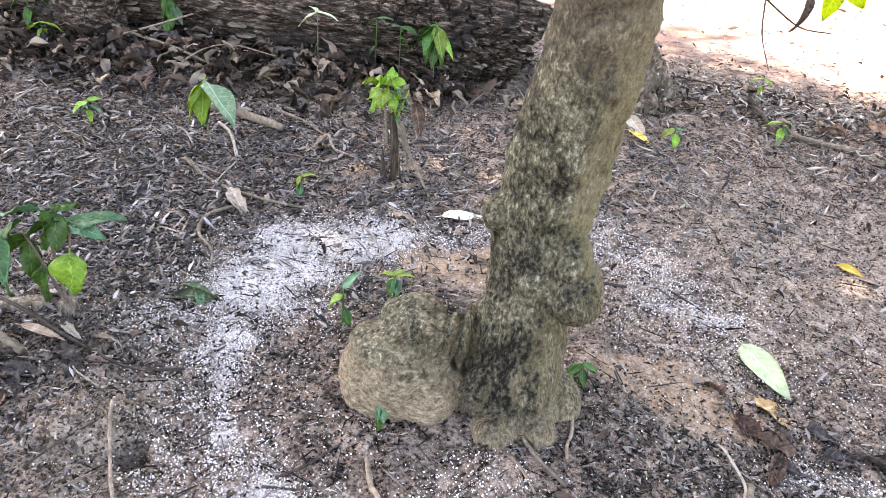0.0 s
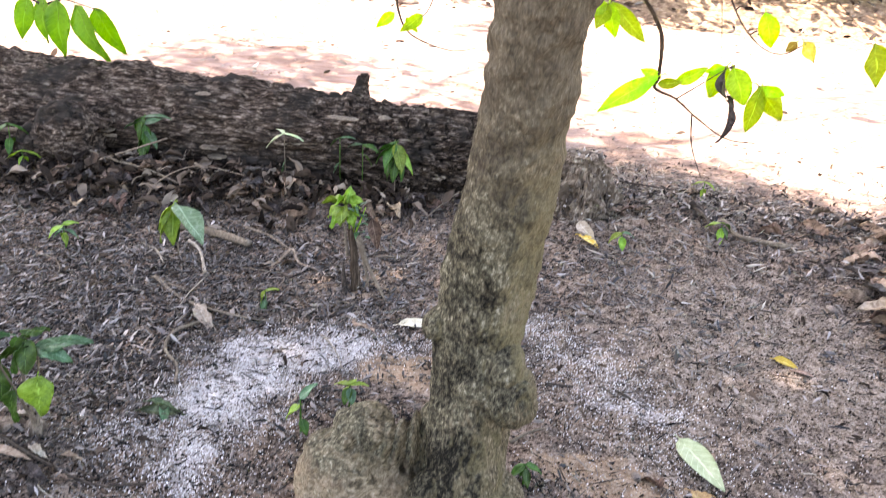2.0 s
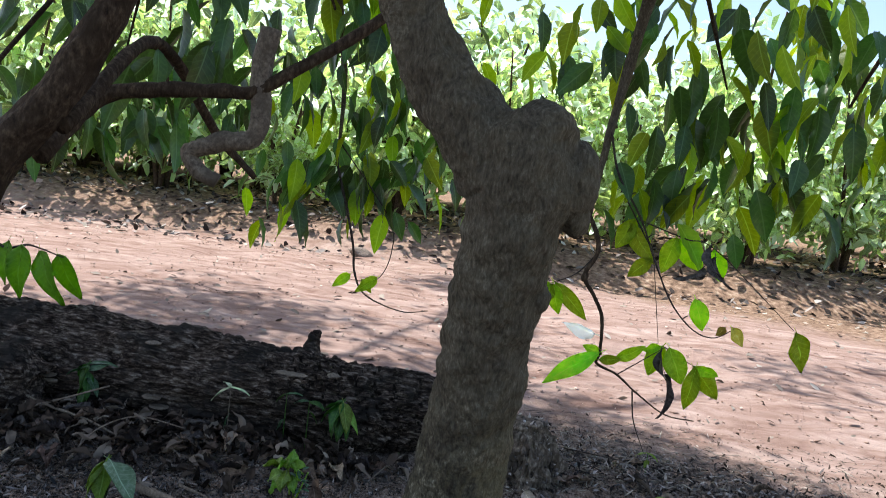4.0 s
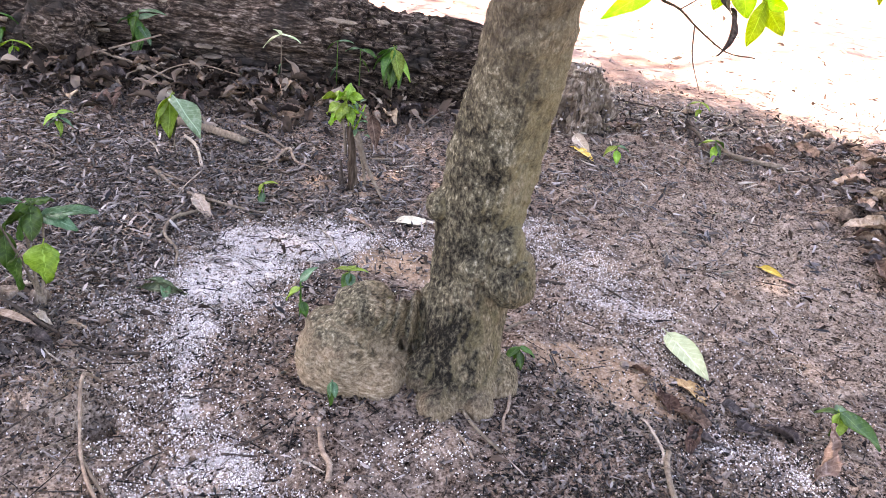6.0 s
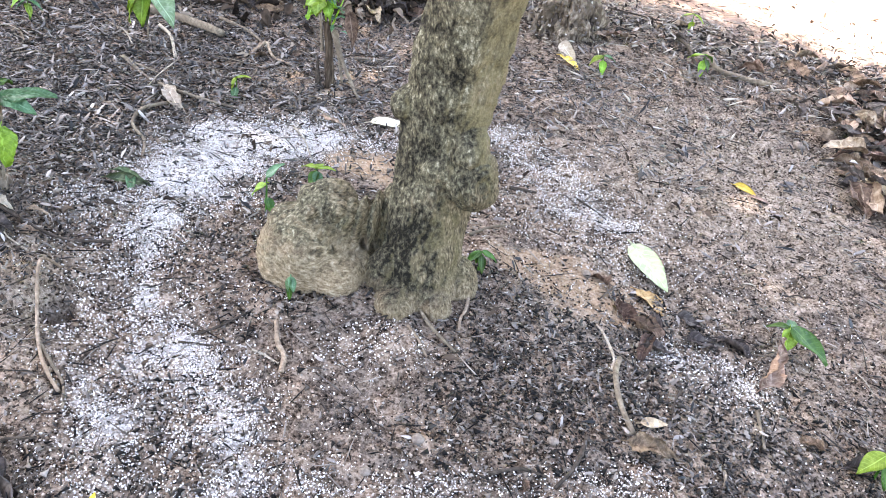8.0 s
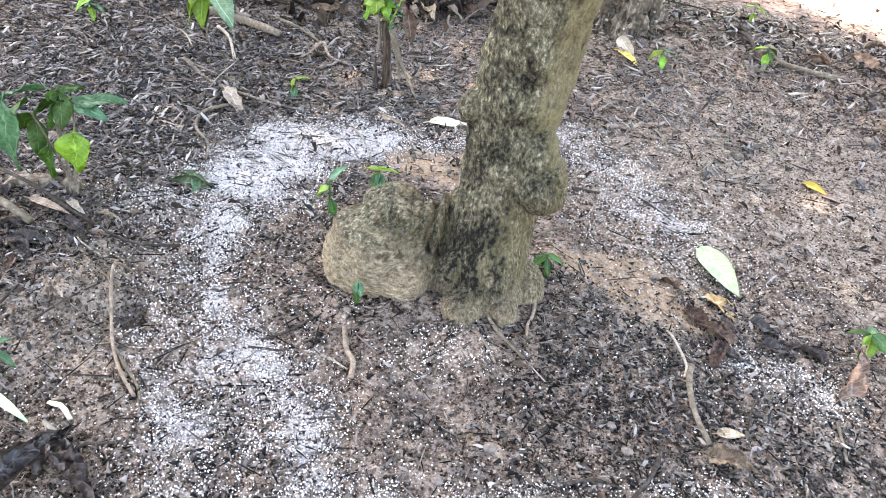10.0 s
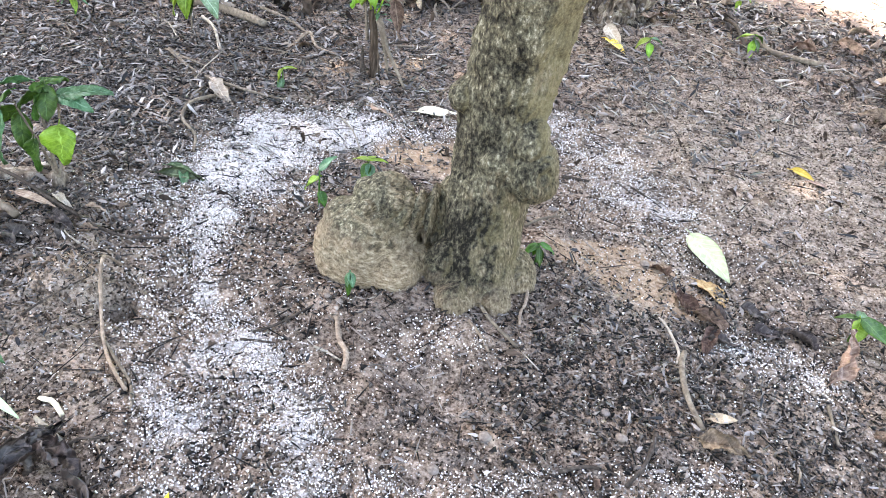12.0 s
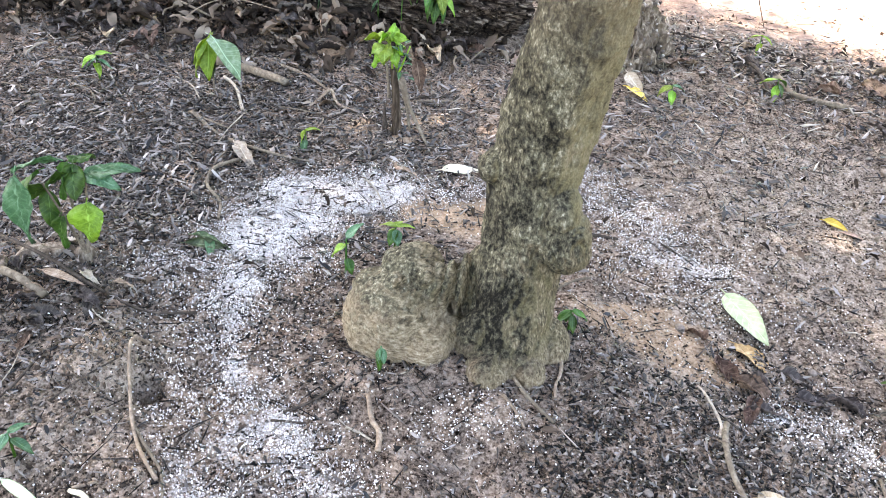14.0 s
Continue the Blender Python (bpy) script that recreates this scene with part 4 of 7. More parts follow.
vine = limb(droop_branch, "twig", [(0.456, 1.6, 1.519), (0.502, 1.6, 1.372), (0.599, 1.6, 1.229), (0.681, 1.6, 1.06), (0.758, 1.6, 0.927), (0.845, 1.6, 0.846), (0.92, 1.6, 0.83), (0.985, 1.6, 0.87)], 0.0045, 0.0016, TWIG_DARK, 6)
for x, z in ((0.55, 1.30), (0.635, 1.16), (0.70, 1.02), (0.735, 0.96), (0.80, 0.885)):
    limb(vine, "bud", [(x, 1.6, z), (x + 0.012, 1.595, z + 0.012), (x + 0.022, 1.59, z + 0.014)], 0.0028, 0.0010, TWIG_DARK, 5)
limb(droop_branch, "twig", [(0.465, 1.6, 1.081), (0.40, 1.6, 1.00), (0.318, 1.6, 0.955)], 0.003, 0.0014, TWIG_DARK, 5)
limb(droop_branch, "twig", [(0.55, 1.62, 1.28), (0.64, 1.64, 1.15), (0.67, 1.64, 1.10), (0.73, 1.62, 0.78)], 0.003, 0.001, TWIG_DARK, 5)
limb(droop_branch, "twig", [(0.60, 1.62, 1.22), (0.78, 1.66, 1.17), (0.90, 1.66, 1.14), (1.20, 1.62, 0.89)], 0.003, 0.0012, TWIG_DARK, 5)
DANGLING = [(0.766, 1.6, 0.675, -25, 66, 0.175), (0.74, 1.6, 0.76, 270, 84, 0.13), (0.86, 1.6, 1.16, 250, 60, 0.15), (0.88, 1.6, 1.12, -60, 75, 0.14), (0.84, 1.58, 1.08, 190, 50, 0.12)]
for i, (x, y, z, h, p, ln) in enumerate(DANGLING):
    leaf_on(droop_branch, "dead_leaf", (x, y, z), h, p, i * 50, ln, 0.05, DEAD_DARK, "shrivelled dark dead leaf", droop=0.9, fold=0.4, curl=1.8, wave=0.2, seed=i)
left_twig = limb(tree, "branch", [(-0.75, 2.7, 1.30), (-0.63, 2.7, 0.92), (-0.60, 2.7, 0.75), (-0.53, 2.7, 0.64), (-0.34, 2.7, 0.58), (-0.20, 2.7, 0.60)], 0.007, 0.002, TWIG_DARK, 6, "thin drooping twig with sparse leaves")
limb(left_twig, "twig", [(-0.74, 2.68, 1.4), (-0.46, 2.7, 1.06), (-0.42, 2.7, 0.89), (-0.48, 2.7, 0.73), (-0.65, 2.7, 0.71)], 0.004, 0.0015, TWIG_DARK, 5)
for i, (x, y, z, h, p, ln) in enumerate([(-0.48, 2.7, 0.74, 200, 40, 0.14), (-0.62, 2.7, 0.74, 190, 40, 0.12), (-0.56, 2.7, 0.72, 10, 50, 0.09)]):
    leaf_on(left_twig, "leaf", (x, y, z), h, p, facing(h, p), ln, ln * 0.5, HANG, droop=0.4, fold=0.2, ribs=0.4, seed=i)

# ---- the neighbour on the far side, of which limbs lean into view ----
tree_b = root("coffee_tree", -1.95, 0.75, 0.0, "neighbouring coffee tree with a smooth bent brown stem", "tree")
limb(tree_b, "trunk", [(-1.98, 0.75, -0.05), (-1.90, 0.68, 0.3), (-1.63, 0.62, 0.65), (-1.25, 0.60, 1.04), (-1.14, 0.60, 1.22), (-1.02, 0.62, 1.38), (-0.90, 0.70, 1.7), (-0.9, 1.0, 2.3)], 0.075, 0.035, LIMB, 20)
limb(tree_b, "limb", [(-1.10, 0.70, 1.22), (-1.11, 1.0, 1.40), (-0.94, 1.0, 1.44), (-0.74, 1.0, 1.46), (-0.60, 1.0, 1.50), (-0.2, 1.2, 1.9), (0.0, 1.5, 2.6), (-0.4, 1.8, 3.6)], 0.026, 0.010, LIMB, 12)
limb(tree_b, "limb", [(-0.62, 1.0, 1.65), (-0.64, 1.0, 1.51), (-0.63, 1.0, 1.42), (-0.645, 1.0, 1.335), (-0.72, 1.0, 1.315), (-0.825, 1.0, 1.275), (-0.80, 0.99, 1.225), (-0.74, 1.0, 1.195)], 0.030, 0.022, TWIG, 12)
limb(tree_b, "limb", [(-1.0, 0.62, 1.3), (-1.05, 1.2, 1.6), (-0.98, 1.6, 1.35), (-0.85, 1.7, 1.2)], 0.022, 0.012, LIMB, 10)
low = limb(tree_b, "branch", [(-0.9, 1.0, 2.3), (-1.7, 1.9, 2.0), (-2.6, 2.4, 1.2), (-2.34, 2.4, 0.73), (-2.15, 2.4, 0.72), (-1.98, 2.4, 0.68)], 0.016, 0.002, TWIG_DARK, 6, "hanging twig with lime leaves tinted for backlight")
for i, (x, y, z, h, p, ln) in enumerate([(-2.34, 2.4, 0.72, 230, 70, 0.17), (-2.26, 2.4, 0.73, 250, 75, 0.18), (-2.18, 2.38, 0.72, 260, 80, 0.22), (-2.1, 2.4, 0.70, -40, 55, 0.24), (-2.02, 2.42, 0.69, -10, 62, 0.2)]):
    leaf_on(low, "leaf", (x, y, z), h, p, facing(h, p), ln * 1.25, ln * 0.62, RIM, droop=0.5, fold=0.2, ribs=0.5, wave=0.06, seed=i + 30)

# crown leaves: clumps of leaves hung in the boughs
LV = []
for u, w in ((0.0, 0.06), (0.28, 0.85), (0.6, 1.0), (0.85, 0.55), (1.0, 0.04)):
    for s in (-1, 0, 1):
        LV.append((u, s * w * 0.5, abs(s) * 0.10 * w - 0.22 * u * u))
LF = [(i * 3 + j, i * 3 + j + 1, i * 3 + j + 4, i * 3 + j + 3) for i in range(4) for j in range(2)]
LEAF_SHAPE = (np.array(LV), np.array(LF))
SMALL_LEAF = (np.array([(0, 0, 0), (0.35, -0.46, 0.06), (0.45, 0, -0.05), (0.35, 0.46, 0.06), (0.8, -0.3, -0.12), (0.8, 0.3, -0.12), (1.0, 0, -0.25)]),
              np.array([(0, 1, 2), (0, 2, 3), (1, 4, 2), (2, 5, 3), (4, 6, 2), (2, 6, 5)]))
# a broader leaf with a drawn-out tip and a wavy rim
BV = []
for i in range(10):
    u = i / 9
    w = max(0.02, math.sin(math.pi * u ** 0.85) ** 0.75 * (1 - 0.35 * u ** 3))
    for s in (-1, -0.5, 0, 0.5, 1):
        BV.append((u, s * w * 0.5, abs(s) * 0.09 * w - 0.24 * u * u + 0.018 * math.sin(u * 19 + s) * abs(s) + 0.012 * math.cos((u * 9 - abs(s) * 1.6) * 6.283) * (abs(s) < 0.9)))
BROAD_LEAF = (np.array(BV), np.array([(i * 5 + j, i * 5 + j + 1, i * 5 + j + 6, i * 5 + j + 5) for i in range(9) for j in range(4)]))


def leaf_cloud(name, centres, per, spread, size, rng, hang=(0.35, 1.25), aspect=(0.38, 0.5), sway=0.5, shape=None):
    c = np.repeat(np.asarray(centres, float), per, 0)
    n = len(c)
    off = rng.normal(0, 1, (n, 3)) * np.asarray(spread)
    ln = rng.uniform(*size, n)
    sc = np.stack([ln, ln * rng.uniform(*aspect, n), ln], -1)
    shape = shape or SMALL_LEAF
    me = shade_smooth(cloud_mesh(name, shape, c + off, rng.uniform(0, 2 * np.pi, n), rng.uniform(*hang, n), rng.normal(0, sway, n), sc))
    uv = np.tile(np.stack([shape[0][:, 0], 0.5 + shape[0][:, 1]], -1)[shape[1]].reshape(-1, 2), (n, 1))
    me.uv_layers.new(name="leaf").data.foreach_set("uv", uv.astype(np.float32).ravel())
    return me


rng = np.random.default_rng(21)
# unseen crown clumps, set along the sun's direction to shade the plot
cl = np.stack([rng.uniform(-4.3, 1.25, 330), rng.uniform(-0.5, 4.15, 330), rng.uniform(2.0, 3.3, 330)], -1)
edge = 4.05 - 0.75 * np.clip(cl[:, 0] + 0.3, 0, 3) * 1.55 - 0.74 * smooth(-1.2, 0.2, cl[:, 0]) + 0.25 * np.sin(cl[:, 0] * 2.3)
cl = np.concatenate([cl[(cl[:, 1] < edge)], [(-1.56, 1.45, 2.6), (-1.6, 1.4, 2.3), (-1.45, 1.5, 2.9), (-1.2, 1.1, 2.4), (-0.9, 1.3, 2.7), (-0.55, 0.34, 2.5), (-0.36, 1.63, 2.5)]])
cl = cl + np.array((-3.14, 1.675, 6.0))
# more unseen clumps: over and gaps dapple the track, south shades behind the viewpoint
over = np.stack([rng.uniform(-7.4, -3.9, 85), rng.uniform(5.7, 10.6, 85), rng.uniform(7.7, 8.7, 85)], -1)
south = np.random.default_rng(8)
south = np.stack([south.uniform(-7.9, -1.2, 150), south.uniform(-3.2, 1.3, 150), south.uniform(7.7, 8.9, 150)], -1)
gaps = np.stack([rng.uniform(-3.0, 0.5, 7), rng.uniform(6.3, 9.0, 7), rng.uniform(7.8, 8.6, 7)], -1)
cl = np.concatenate([cl, over[vnoise(over[:, 0] * 0.9, over[:, 1] * 1.1, 77) > -0.35], gaps, south])
# tree added out of view to carry the crown that blocks the sun
shade_tree = root("shade_tree", -6.3, 3.1, 0.0, "unseen tall tree added to keep the sun off the plot", "tree")
limb(shade_tree, "trunk", [(-6.3, 3.1, -0.1), (-6.2, 3.2, 2.5), (-5.9, 3.3, 5.0), (-5.4, 3.4, 7.4)], 0.16, 0.07, LIMB, 16)
for tip in ((-3.2, 3.0, 8.6), (-3.6, 4.6, 8.8), (-6.9, 4.4, 8.7), (-6.6, 2.0, 8.6), (-4.4, 1.6, 8.5), (-5.0, 5.2, 8.9), (-6.2, 7.6, 8.7), (-4.6, 9.4, 8.6), (-1.6, 7.8, 8.5), (-6.4, -1.6, 8.5), (-4.2, -2.2, 8.4), (-2.2, -0.8, 8.4)):
    limb(shade_tree, "limb", [(-5.6, 3.35, 6.6), tuple(0.5 * (p + q) for p, q in zip((-5.4, 3.4, 7.6), tip)), tip], 0.055, 0.014, LIMB, 10)
piece("crown", leaf_cloud("crown", cl, 110, (0.30, 0.30, 0.20), (0.13, 0.22), rng), CANOPY, shade_tree, "dense dark green drooping leaves")
# unseen foliage added to the old tree, over the near plot, to darken it
own = np.stack([rng.uniform(-1.4, 1.4, 26), rng.uniform(-2.3, 0.1, 26), rng.uniform(2.35, 3.1, 26)], -1)
for tip in ((-0.9, -1.6, 2.7), (0.1, -1.9, 2.8), (1.0, -1.4, 2.7), (0.8, -0.3, 2.8), (-0.6, -0.4, 2.8)):
    limb(tree, "limb", [(-0.08, 0.22, 1.86), tuple(0.5 * (p + q) for p, q in zip((-0.08, 0.22, 2.3), tip)), tip], 0.024, 0.006, LIMB, 8)
piece("foliage", leaf_cloud("foliage", own, 40, (0.24, 0.24, 0.14), (0.13, 0.21), rng, (0.2, 1.0)), CANOPY, tree)
# boughs that hang low into view, along the far rim of the crown
rim_a = [(-1.18, 2.8, 1.02), (-1.05, 2.75, 1.12), (-0.95, 2.8, 1.20), (-0.82, 2.8, 1.34), (-0.70, 2.8, 1.30), (-0.58, 2.8, 1.22), (-0.48, 2.8, 1.30), (-0.28, 2.8, 1.36), (-0.20, 2.85, 1.55), (-0.5, 2.6, 1.6), (-0.8, 2.6, 1.65), (-1.1, 2.6, 1.6)]
rim_a += [(0.60, 1.7, 1.42), (0.80, 1.72, 1.38), (0.95, 1.7, 1.44), (1.14, 1.7, 1.52), (1.36, 1.7, 1.56), (0.77, 1.7, 1.65), (0.86, 1.7, 1.8), (1.02, 1.7, 1.72), (1.3, 1.7, 1.72), (1.2, 1.75, 1.86), (1.5, 1.7, 1.6), (1.45, 1.5, 1.85), (0.6, 1.8, 1.75),
         (0.62, 1.75, 1.45), (0.75, 1.7, 1.50), (0.92, 1.75, 1.55), (1.08, 1.7, 1.52), (1.22, 1.7, 1.56), (0.7, 1.8, 2.0), (1.0, 1.8, 2.05), (1.3, 1.8, 2.1), (0.45, 1.9, 1.95), (1.55, 1.75, 1.95), (0.2, 2.4, 1.9), (-0.1, 2.6, 1.85)]
rim_b = [(-1.91, 2.8, 1.28), (-2.30, 2.8, 1.25), (-2.12, 2.8, 1.22), (-1.72, 2.8, 1.25), (-1.58, 2.8, 1.32), (-2.02, 2.8, 1.5), (-1.84, 2.8, 1.6), (-1.4, 2.7, 1.4), (-1.35, 2.8, 1.7), (-1.6, 2.5, 1.75), (-2.3, 2.6, 1.6), (-1.1, 1.4, 1.62), (-0.95, 1.3, 1.7), (-2.2, 2.6, 1.9), (-1.9, 2.6, 1.85), (-1.5, 2.6, 2.0), (-1.2, 2.4, 1.95), (-0.8, 2.4, 2.0), (-2.55, 2.6, 1.45)]
# the boughs above them
for thing, fork, tips in ((tree, (0.25, 0.75, 2.23), ((-0.2, 2.4, 2.4), (0.3, 2.4, 2.7), (0.8, 2.2, 2.5), (1.3, 2.0, 2.4), (1.6, 1.8, 2.0), (0.9, 1.85, 1.75))),
                          (tree_b, (-0.9, 1.0, 2.28), ((-1.2, 2.4, 2.5), (-1.8, 2.5, 2.6), (-2.4, 2.6, 2.3), (-1.9, 2.7, 1.75), (-0.7, 2.5, 1.8)))):
    for tip in tips:
        mid = tuple(0.5 * (p + q) + e for p, q, e in zip(fork, tip, (0.0, 0.05, 0.18)))
        limb(thing, "limb", [fork, mid, tip], 0.016, 0.004, LIMB, 7)
up = np.stack([rng.uniform(-2.8, 1.9, 72), rng.uniform(1.9, 2.9, 72), rng.uniform(1.75, 3.3, 72)], -1)
rim_a += [tuple(q) for q in up if q[0] > -0.9]
rim_b = [(q[0], q[1], q[2] + 0.14 * (q[2] < 1.45)) for q in rim_b] + [tuple(q) for q in up if q[0] <= -0.9]
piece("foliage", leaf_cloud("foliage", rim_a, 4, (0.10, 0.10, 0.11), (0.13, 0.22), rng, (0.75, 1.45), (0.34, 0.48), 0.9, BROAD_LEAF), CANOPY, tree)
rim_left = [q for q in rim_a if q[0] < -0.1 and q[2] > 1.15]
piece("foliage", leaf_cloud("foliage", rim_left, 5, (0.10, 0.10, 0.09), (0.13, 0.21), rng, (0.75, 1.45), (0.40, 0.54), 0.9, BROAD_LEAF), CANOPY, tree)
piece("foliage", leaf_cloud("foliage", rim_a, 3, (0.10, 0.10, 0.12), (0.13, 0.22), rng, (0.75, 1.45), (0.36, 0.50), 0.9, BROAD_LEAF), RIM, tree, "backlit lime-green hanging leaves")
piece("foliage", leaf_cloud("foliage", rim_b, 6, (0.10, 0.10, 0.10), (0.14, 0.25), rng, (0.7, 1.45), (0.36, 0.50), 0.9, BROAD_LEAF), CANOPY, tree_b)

# ---- the fallen log ----
LOGX = np.concatenate([np.linspace(-4.2, -2.4, 90)[:-1], np.linspace(-2.4, -0.10, 330)])
LOGN = 150
prof_x = [-4.2, -2.4, -1.6, -1.0, -0.7, -0.4, -0.1]
axis_y = np.interp(LOGX, prof_x, [2.30, 2.36, 2.36, 2.34, 2.34, 2.36, 2.40])
top_z = np.interp(LOGX, prof_x, [0.50, 0.44, 0.43, 0.40, 0.385, 0.36, 0.31])
rad_y = np.interp(LOGX, prof_x, [0.33, 0.31, 0.30, 0.28, 0.27, 0.25, 0.20])
ang = np.linspace(0, 2 * np.pi, LOGN, endpoint=False)
AA, LX = np.meshgrid(ang, LOGX)
lump = 0.024 * vnoise(LX * 4, AA * 2.2, 11) + 0.018 * vnoise(LX * 11, AA * 5.5, 12) + 0.011 * vnoise(LX * 26, AA * 14, 13)
# blocky cracks: along the grain and across it
ca = AA * 5.5 + 0.5 * vnoise(LX * 5, AA * 3, 14)
cx = LX * 13 + 0.9 * vnoise(LX * 3, AA * 9, 15) + 0.5 * np.floor(ca)
crk = np.minimum(np.abs(ca - np.round(ca)) * 1.9, np.abs(cx - np.round(cx)) * 1.2)
cracked = (1 - smooth(0.04, 0.16, crk)) * np.clip(smooth(-0.35, 0.35, vnoise(LX * 2.1, AA * 1.3, 16)) * 0.25 + smooth(-1.1, -0.45, LX) * 0.9, 0, 1)
grainy = vnoise(LX * 7 + 2 * vnoise(LX * 3, AA * 4, 18), AA * 30, 19)
lump = lump - 0.020 * cracked + 0.010 * grainy + 0.007 * vnoise(LX * 16, AA * 46, 20)
zc = (top_z / 2 - 0.03)[:, None]
end_pull = 0.10 * smooth(-0.35, -0.10, LX) * np.sin(AA)
PX = LX + end_pull + 0.02 * vnoise(AA * 5, LX * 9, 17) * smooth(-0.3, -0.1, LX)
PY = axis_y[:, None] + (rad_y[:, None] + lump) * np.cos(AA)
PZ = zc + (top_z[:, None] / 2 + 0.03 + lump) * np.sin(AA)
lv = np.stack([PX, PY, PZ], -1).reshape(-1, 3)
li = np.arange(len(LOGX) * LOGN).reshape(len(LOGX), LOGN)
lf = np.stack([li[:-1], np.roll(li[:-1], -1, 1), np.roll(li[1:], -1, 1), li[1:]], -1).reshape(-1, 4)
log_me = shade_smooth(mesh_from_arrays("fallen_log", lv, lf))
# near-black colour follows the same cracks that are sunk into the bark
crack_tone = log_me.attributes.new("crack", 'FLOAT', 'POINT')
crack_tone.data.foreach_set("value", (cracked * 0.9).astype(np.float32).ravel())
bm = bmesh.new()
bm.from_mesh(log_me)
bm.verts.ensure_lookup_table()
ends = {r: [bm.verts[r * LOGN + j] for j in range(LOGN)] for r in (0, len(LOGX) - 1)}
for ring_no, ring in ends.items():
    mid = bm.verts.new(sum((v.co for v in ring), Vector()) / LOGN + Vector((-0.05 if ring_no else 0.02, 0, 0.01)))
    for j in range(LOGN):
        bm.faces.new((ring[j], ring[(j + 1) % LOGN], mid) if ring_no else (ring[(j + 1) % LOGN], ring[j], mid))
bmesh.ops.recalc_face_normals(bm, faces=bm.faces[:])
bm.to_mesh(log_me)
bm.free()
log = root("fallen_log", -2.1, 2.35, 0.0, "long fallen log with cracked dark weathered bark", "log")
piece("body", log_me, LOG, log)
bm = bmesh.new()
tube(bm, spline([(-0.715, 2.40, 0.36), (-0.72, 2.44, 0.41), (-0.715, 2.45, 0.45), (-0.69, 2.45, 0.475)], 5), [0.045, 0.035, 0.03, 0.012], 10, 0.5, 3)
piece("branch_stub", bm, LOG, log, "short broken branch stub")

# shelves of bracket fungus on the bark
for x, y, z, w in ((-1.372, 2.12, 0.395, 0.042), (-0.725, 2.10, 0.345, 0.085), (-0.54, 2.11, 0.36, 0.035), (-1.333, 2.05, 0.169, 0.052), (-1.295, 2.05, 0.13, 0.050), (-1.80, 2.00, 0.223, 0.060)):
    bm = bmesh.new()
    ellipsoid(bm, (x, y, z), (w * 0.85, 0.036, 0.006), 0.05, 4)
    for v in bm.verts:
        v.co += noise.noise_vector(v.co * 30) * 0.006
    for f in bm.faces:
        f.smooth = True
    piece("bracket_fungus", bm, TWIG, log, "pale shelf of bracket fungus")

# ---- rotten stump behind the tree ----
bm = bmesh.new()
tube(bm, spline([(0.36, 2.10, -0.06), (0.355, 2.10, 0.06), (0.35, 2.09, 0.18), (0.345, 2.08, 0.29)], 16), [0.165, 0.14, 0.115, 0.060], 90, 0.35, 5,
     lambda d, p, a: 1 + 0.30 * noise.noise(Vector((d.x * 2.5, d.y * 2.5, p.z * 4))) + 0.22 * noise.noise(Vector((d.x * 7, d.y * 7, p.z * 9))) + 0.20 * noise.noise(Vector((d.x * 16, d.y * 16, p.z * 40))))
for f in bm.faces:
    f.smooth = False
stump = root("rotten_stump", 0.355, 2.1, 0.0, "crumbling rotten stump of grey-brown wood fibres", "stump")
piece("core", bm, ROT, stump)
rng = random.Random(9)
for k in range(30):
    a, z0 = rng.uniform(0, 6.283), rng.uniform(-0.02, 0.17)
    r = 0.155 - 0.42 * z0 + rng.uniform(-0.02, 0.015)
    h = rng.uniform(0.035, 0.095)
    foot = Vector((0.356 + r * math.cos(a), 2.095 + r * math.sin(a), z0))
    tip = foot + Vector((-0.25 * h * math.cos(a) + rng.uniform(-0.02, 0.02), -0.25 * h * math.sin(a), h))
    bm = bmesh.new()
    tube(bm, [foot, (foot + tip) / 2 + Vector((0.006 * math.cos(a), 0.006 * math.sin(a), 0)), tip], [rng.uniform(0.010, 0.022), 0.012, 0.004], 6, 0.7, k)
    for f in bm.faces:
        f.smooth = False
    piece("splinter", bm, (ROT, ROT, TWIG, TWIG_DARK, ROT)[k % 5], stump)

# ---- sprouting stub in the middle of the plot ----
STAKE = wood_material("split_stake_wood", (0.012, 0.008, 0.006), (0.062, 0.044, 0.031), (0.19, 0.145, 0.105), 120, (1, 1, 0.12), 0.95, 0.01)
sx0, sy0 = -0.44, 1.15
stub = root("sprouting_stump", sx0, sy0, gz(sx0, sy0), "split dry stump with a tuft of lime-green sprouts", "stump")
for pts, r0, r1, m in [([(-0.44, 1.15, -0.03), (-0.445, 1.15, 0.10), (-0.46, 1.15, 0.22)], 0.019, 0.010, STAKE),
                       ([(-0.475, 1.14, -0.02), (-0.48, 1.14, 0.05), (-0.482, 1.14, 0.10)], 0.012, 0.002, TWIG_DARK),
                       ([(-0.43, 1.14, 0.20), (-0.39, 1.12, 0.10), (-0.32, 1.08, 0.0)], 0.008, 0.005, TWIG),
                       ([(-0.44, 1.14, 0.21), (-0.41, 1.13, 0.12), (-0.39, 1.12, 0.03)], 0.007, 0.004, TWIG),
                       ([(-0.47, 1.15, 0.12), (-0.478, 1.15, 0.2), (-0.485, 1.15, 0.25)], 0.006, 0.002, TWIG)]:
    bm = bmesh.new()
    tube(bm, spline(pts, 7), [r0, (r0 + r1) / 2, r1], 14, 0.35, 4)
    piece("splinter" if r0 < 0.015 else "trunk", bm, m, stub)
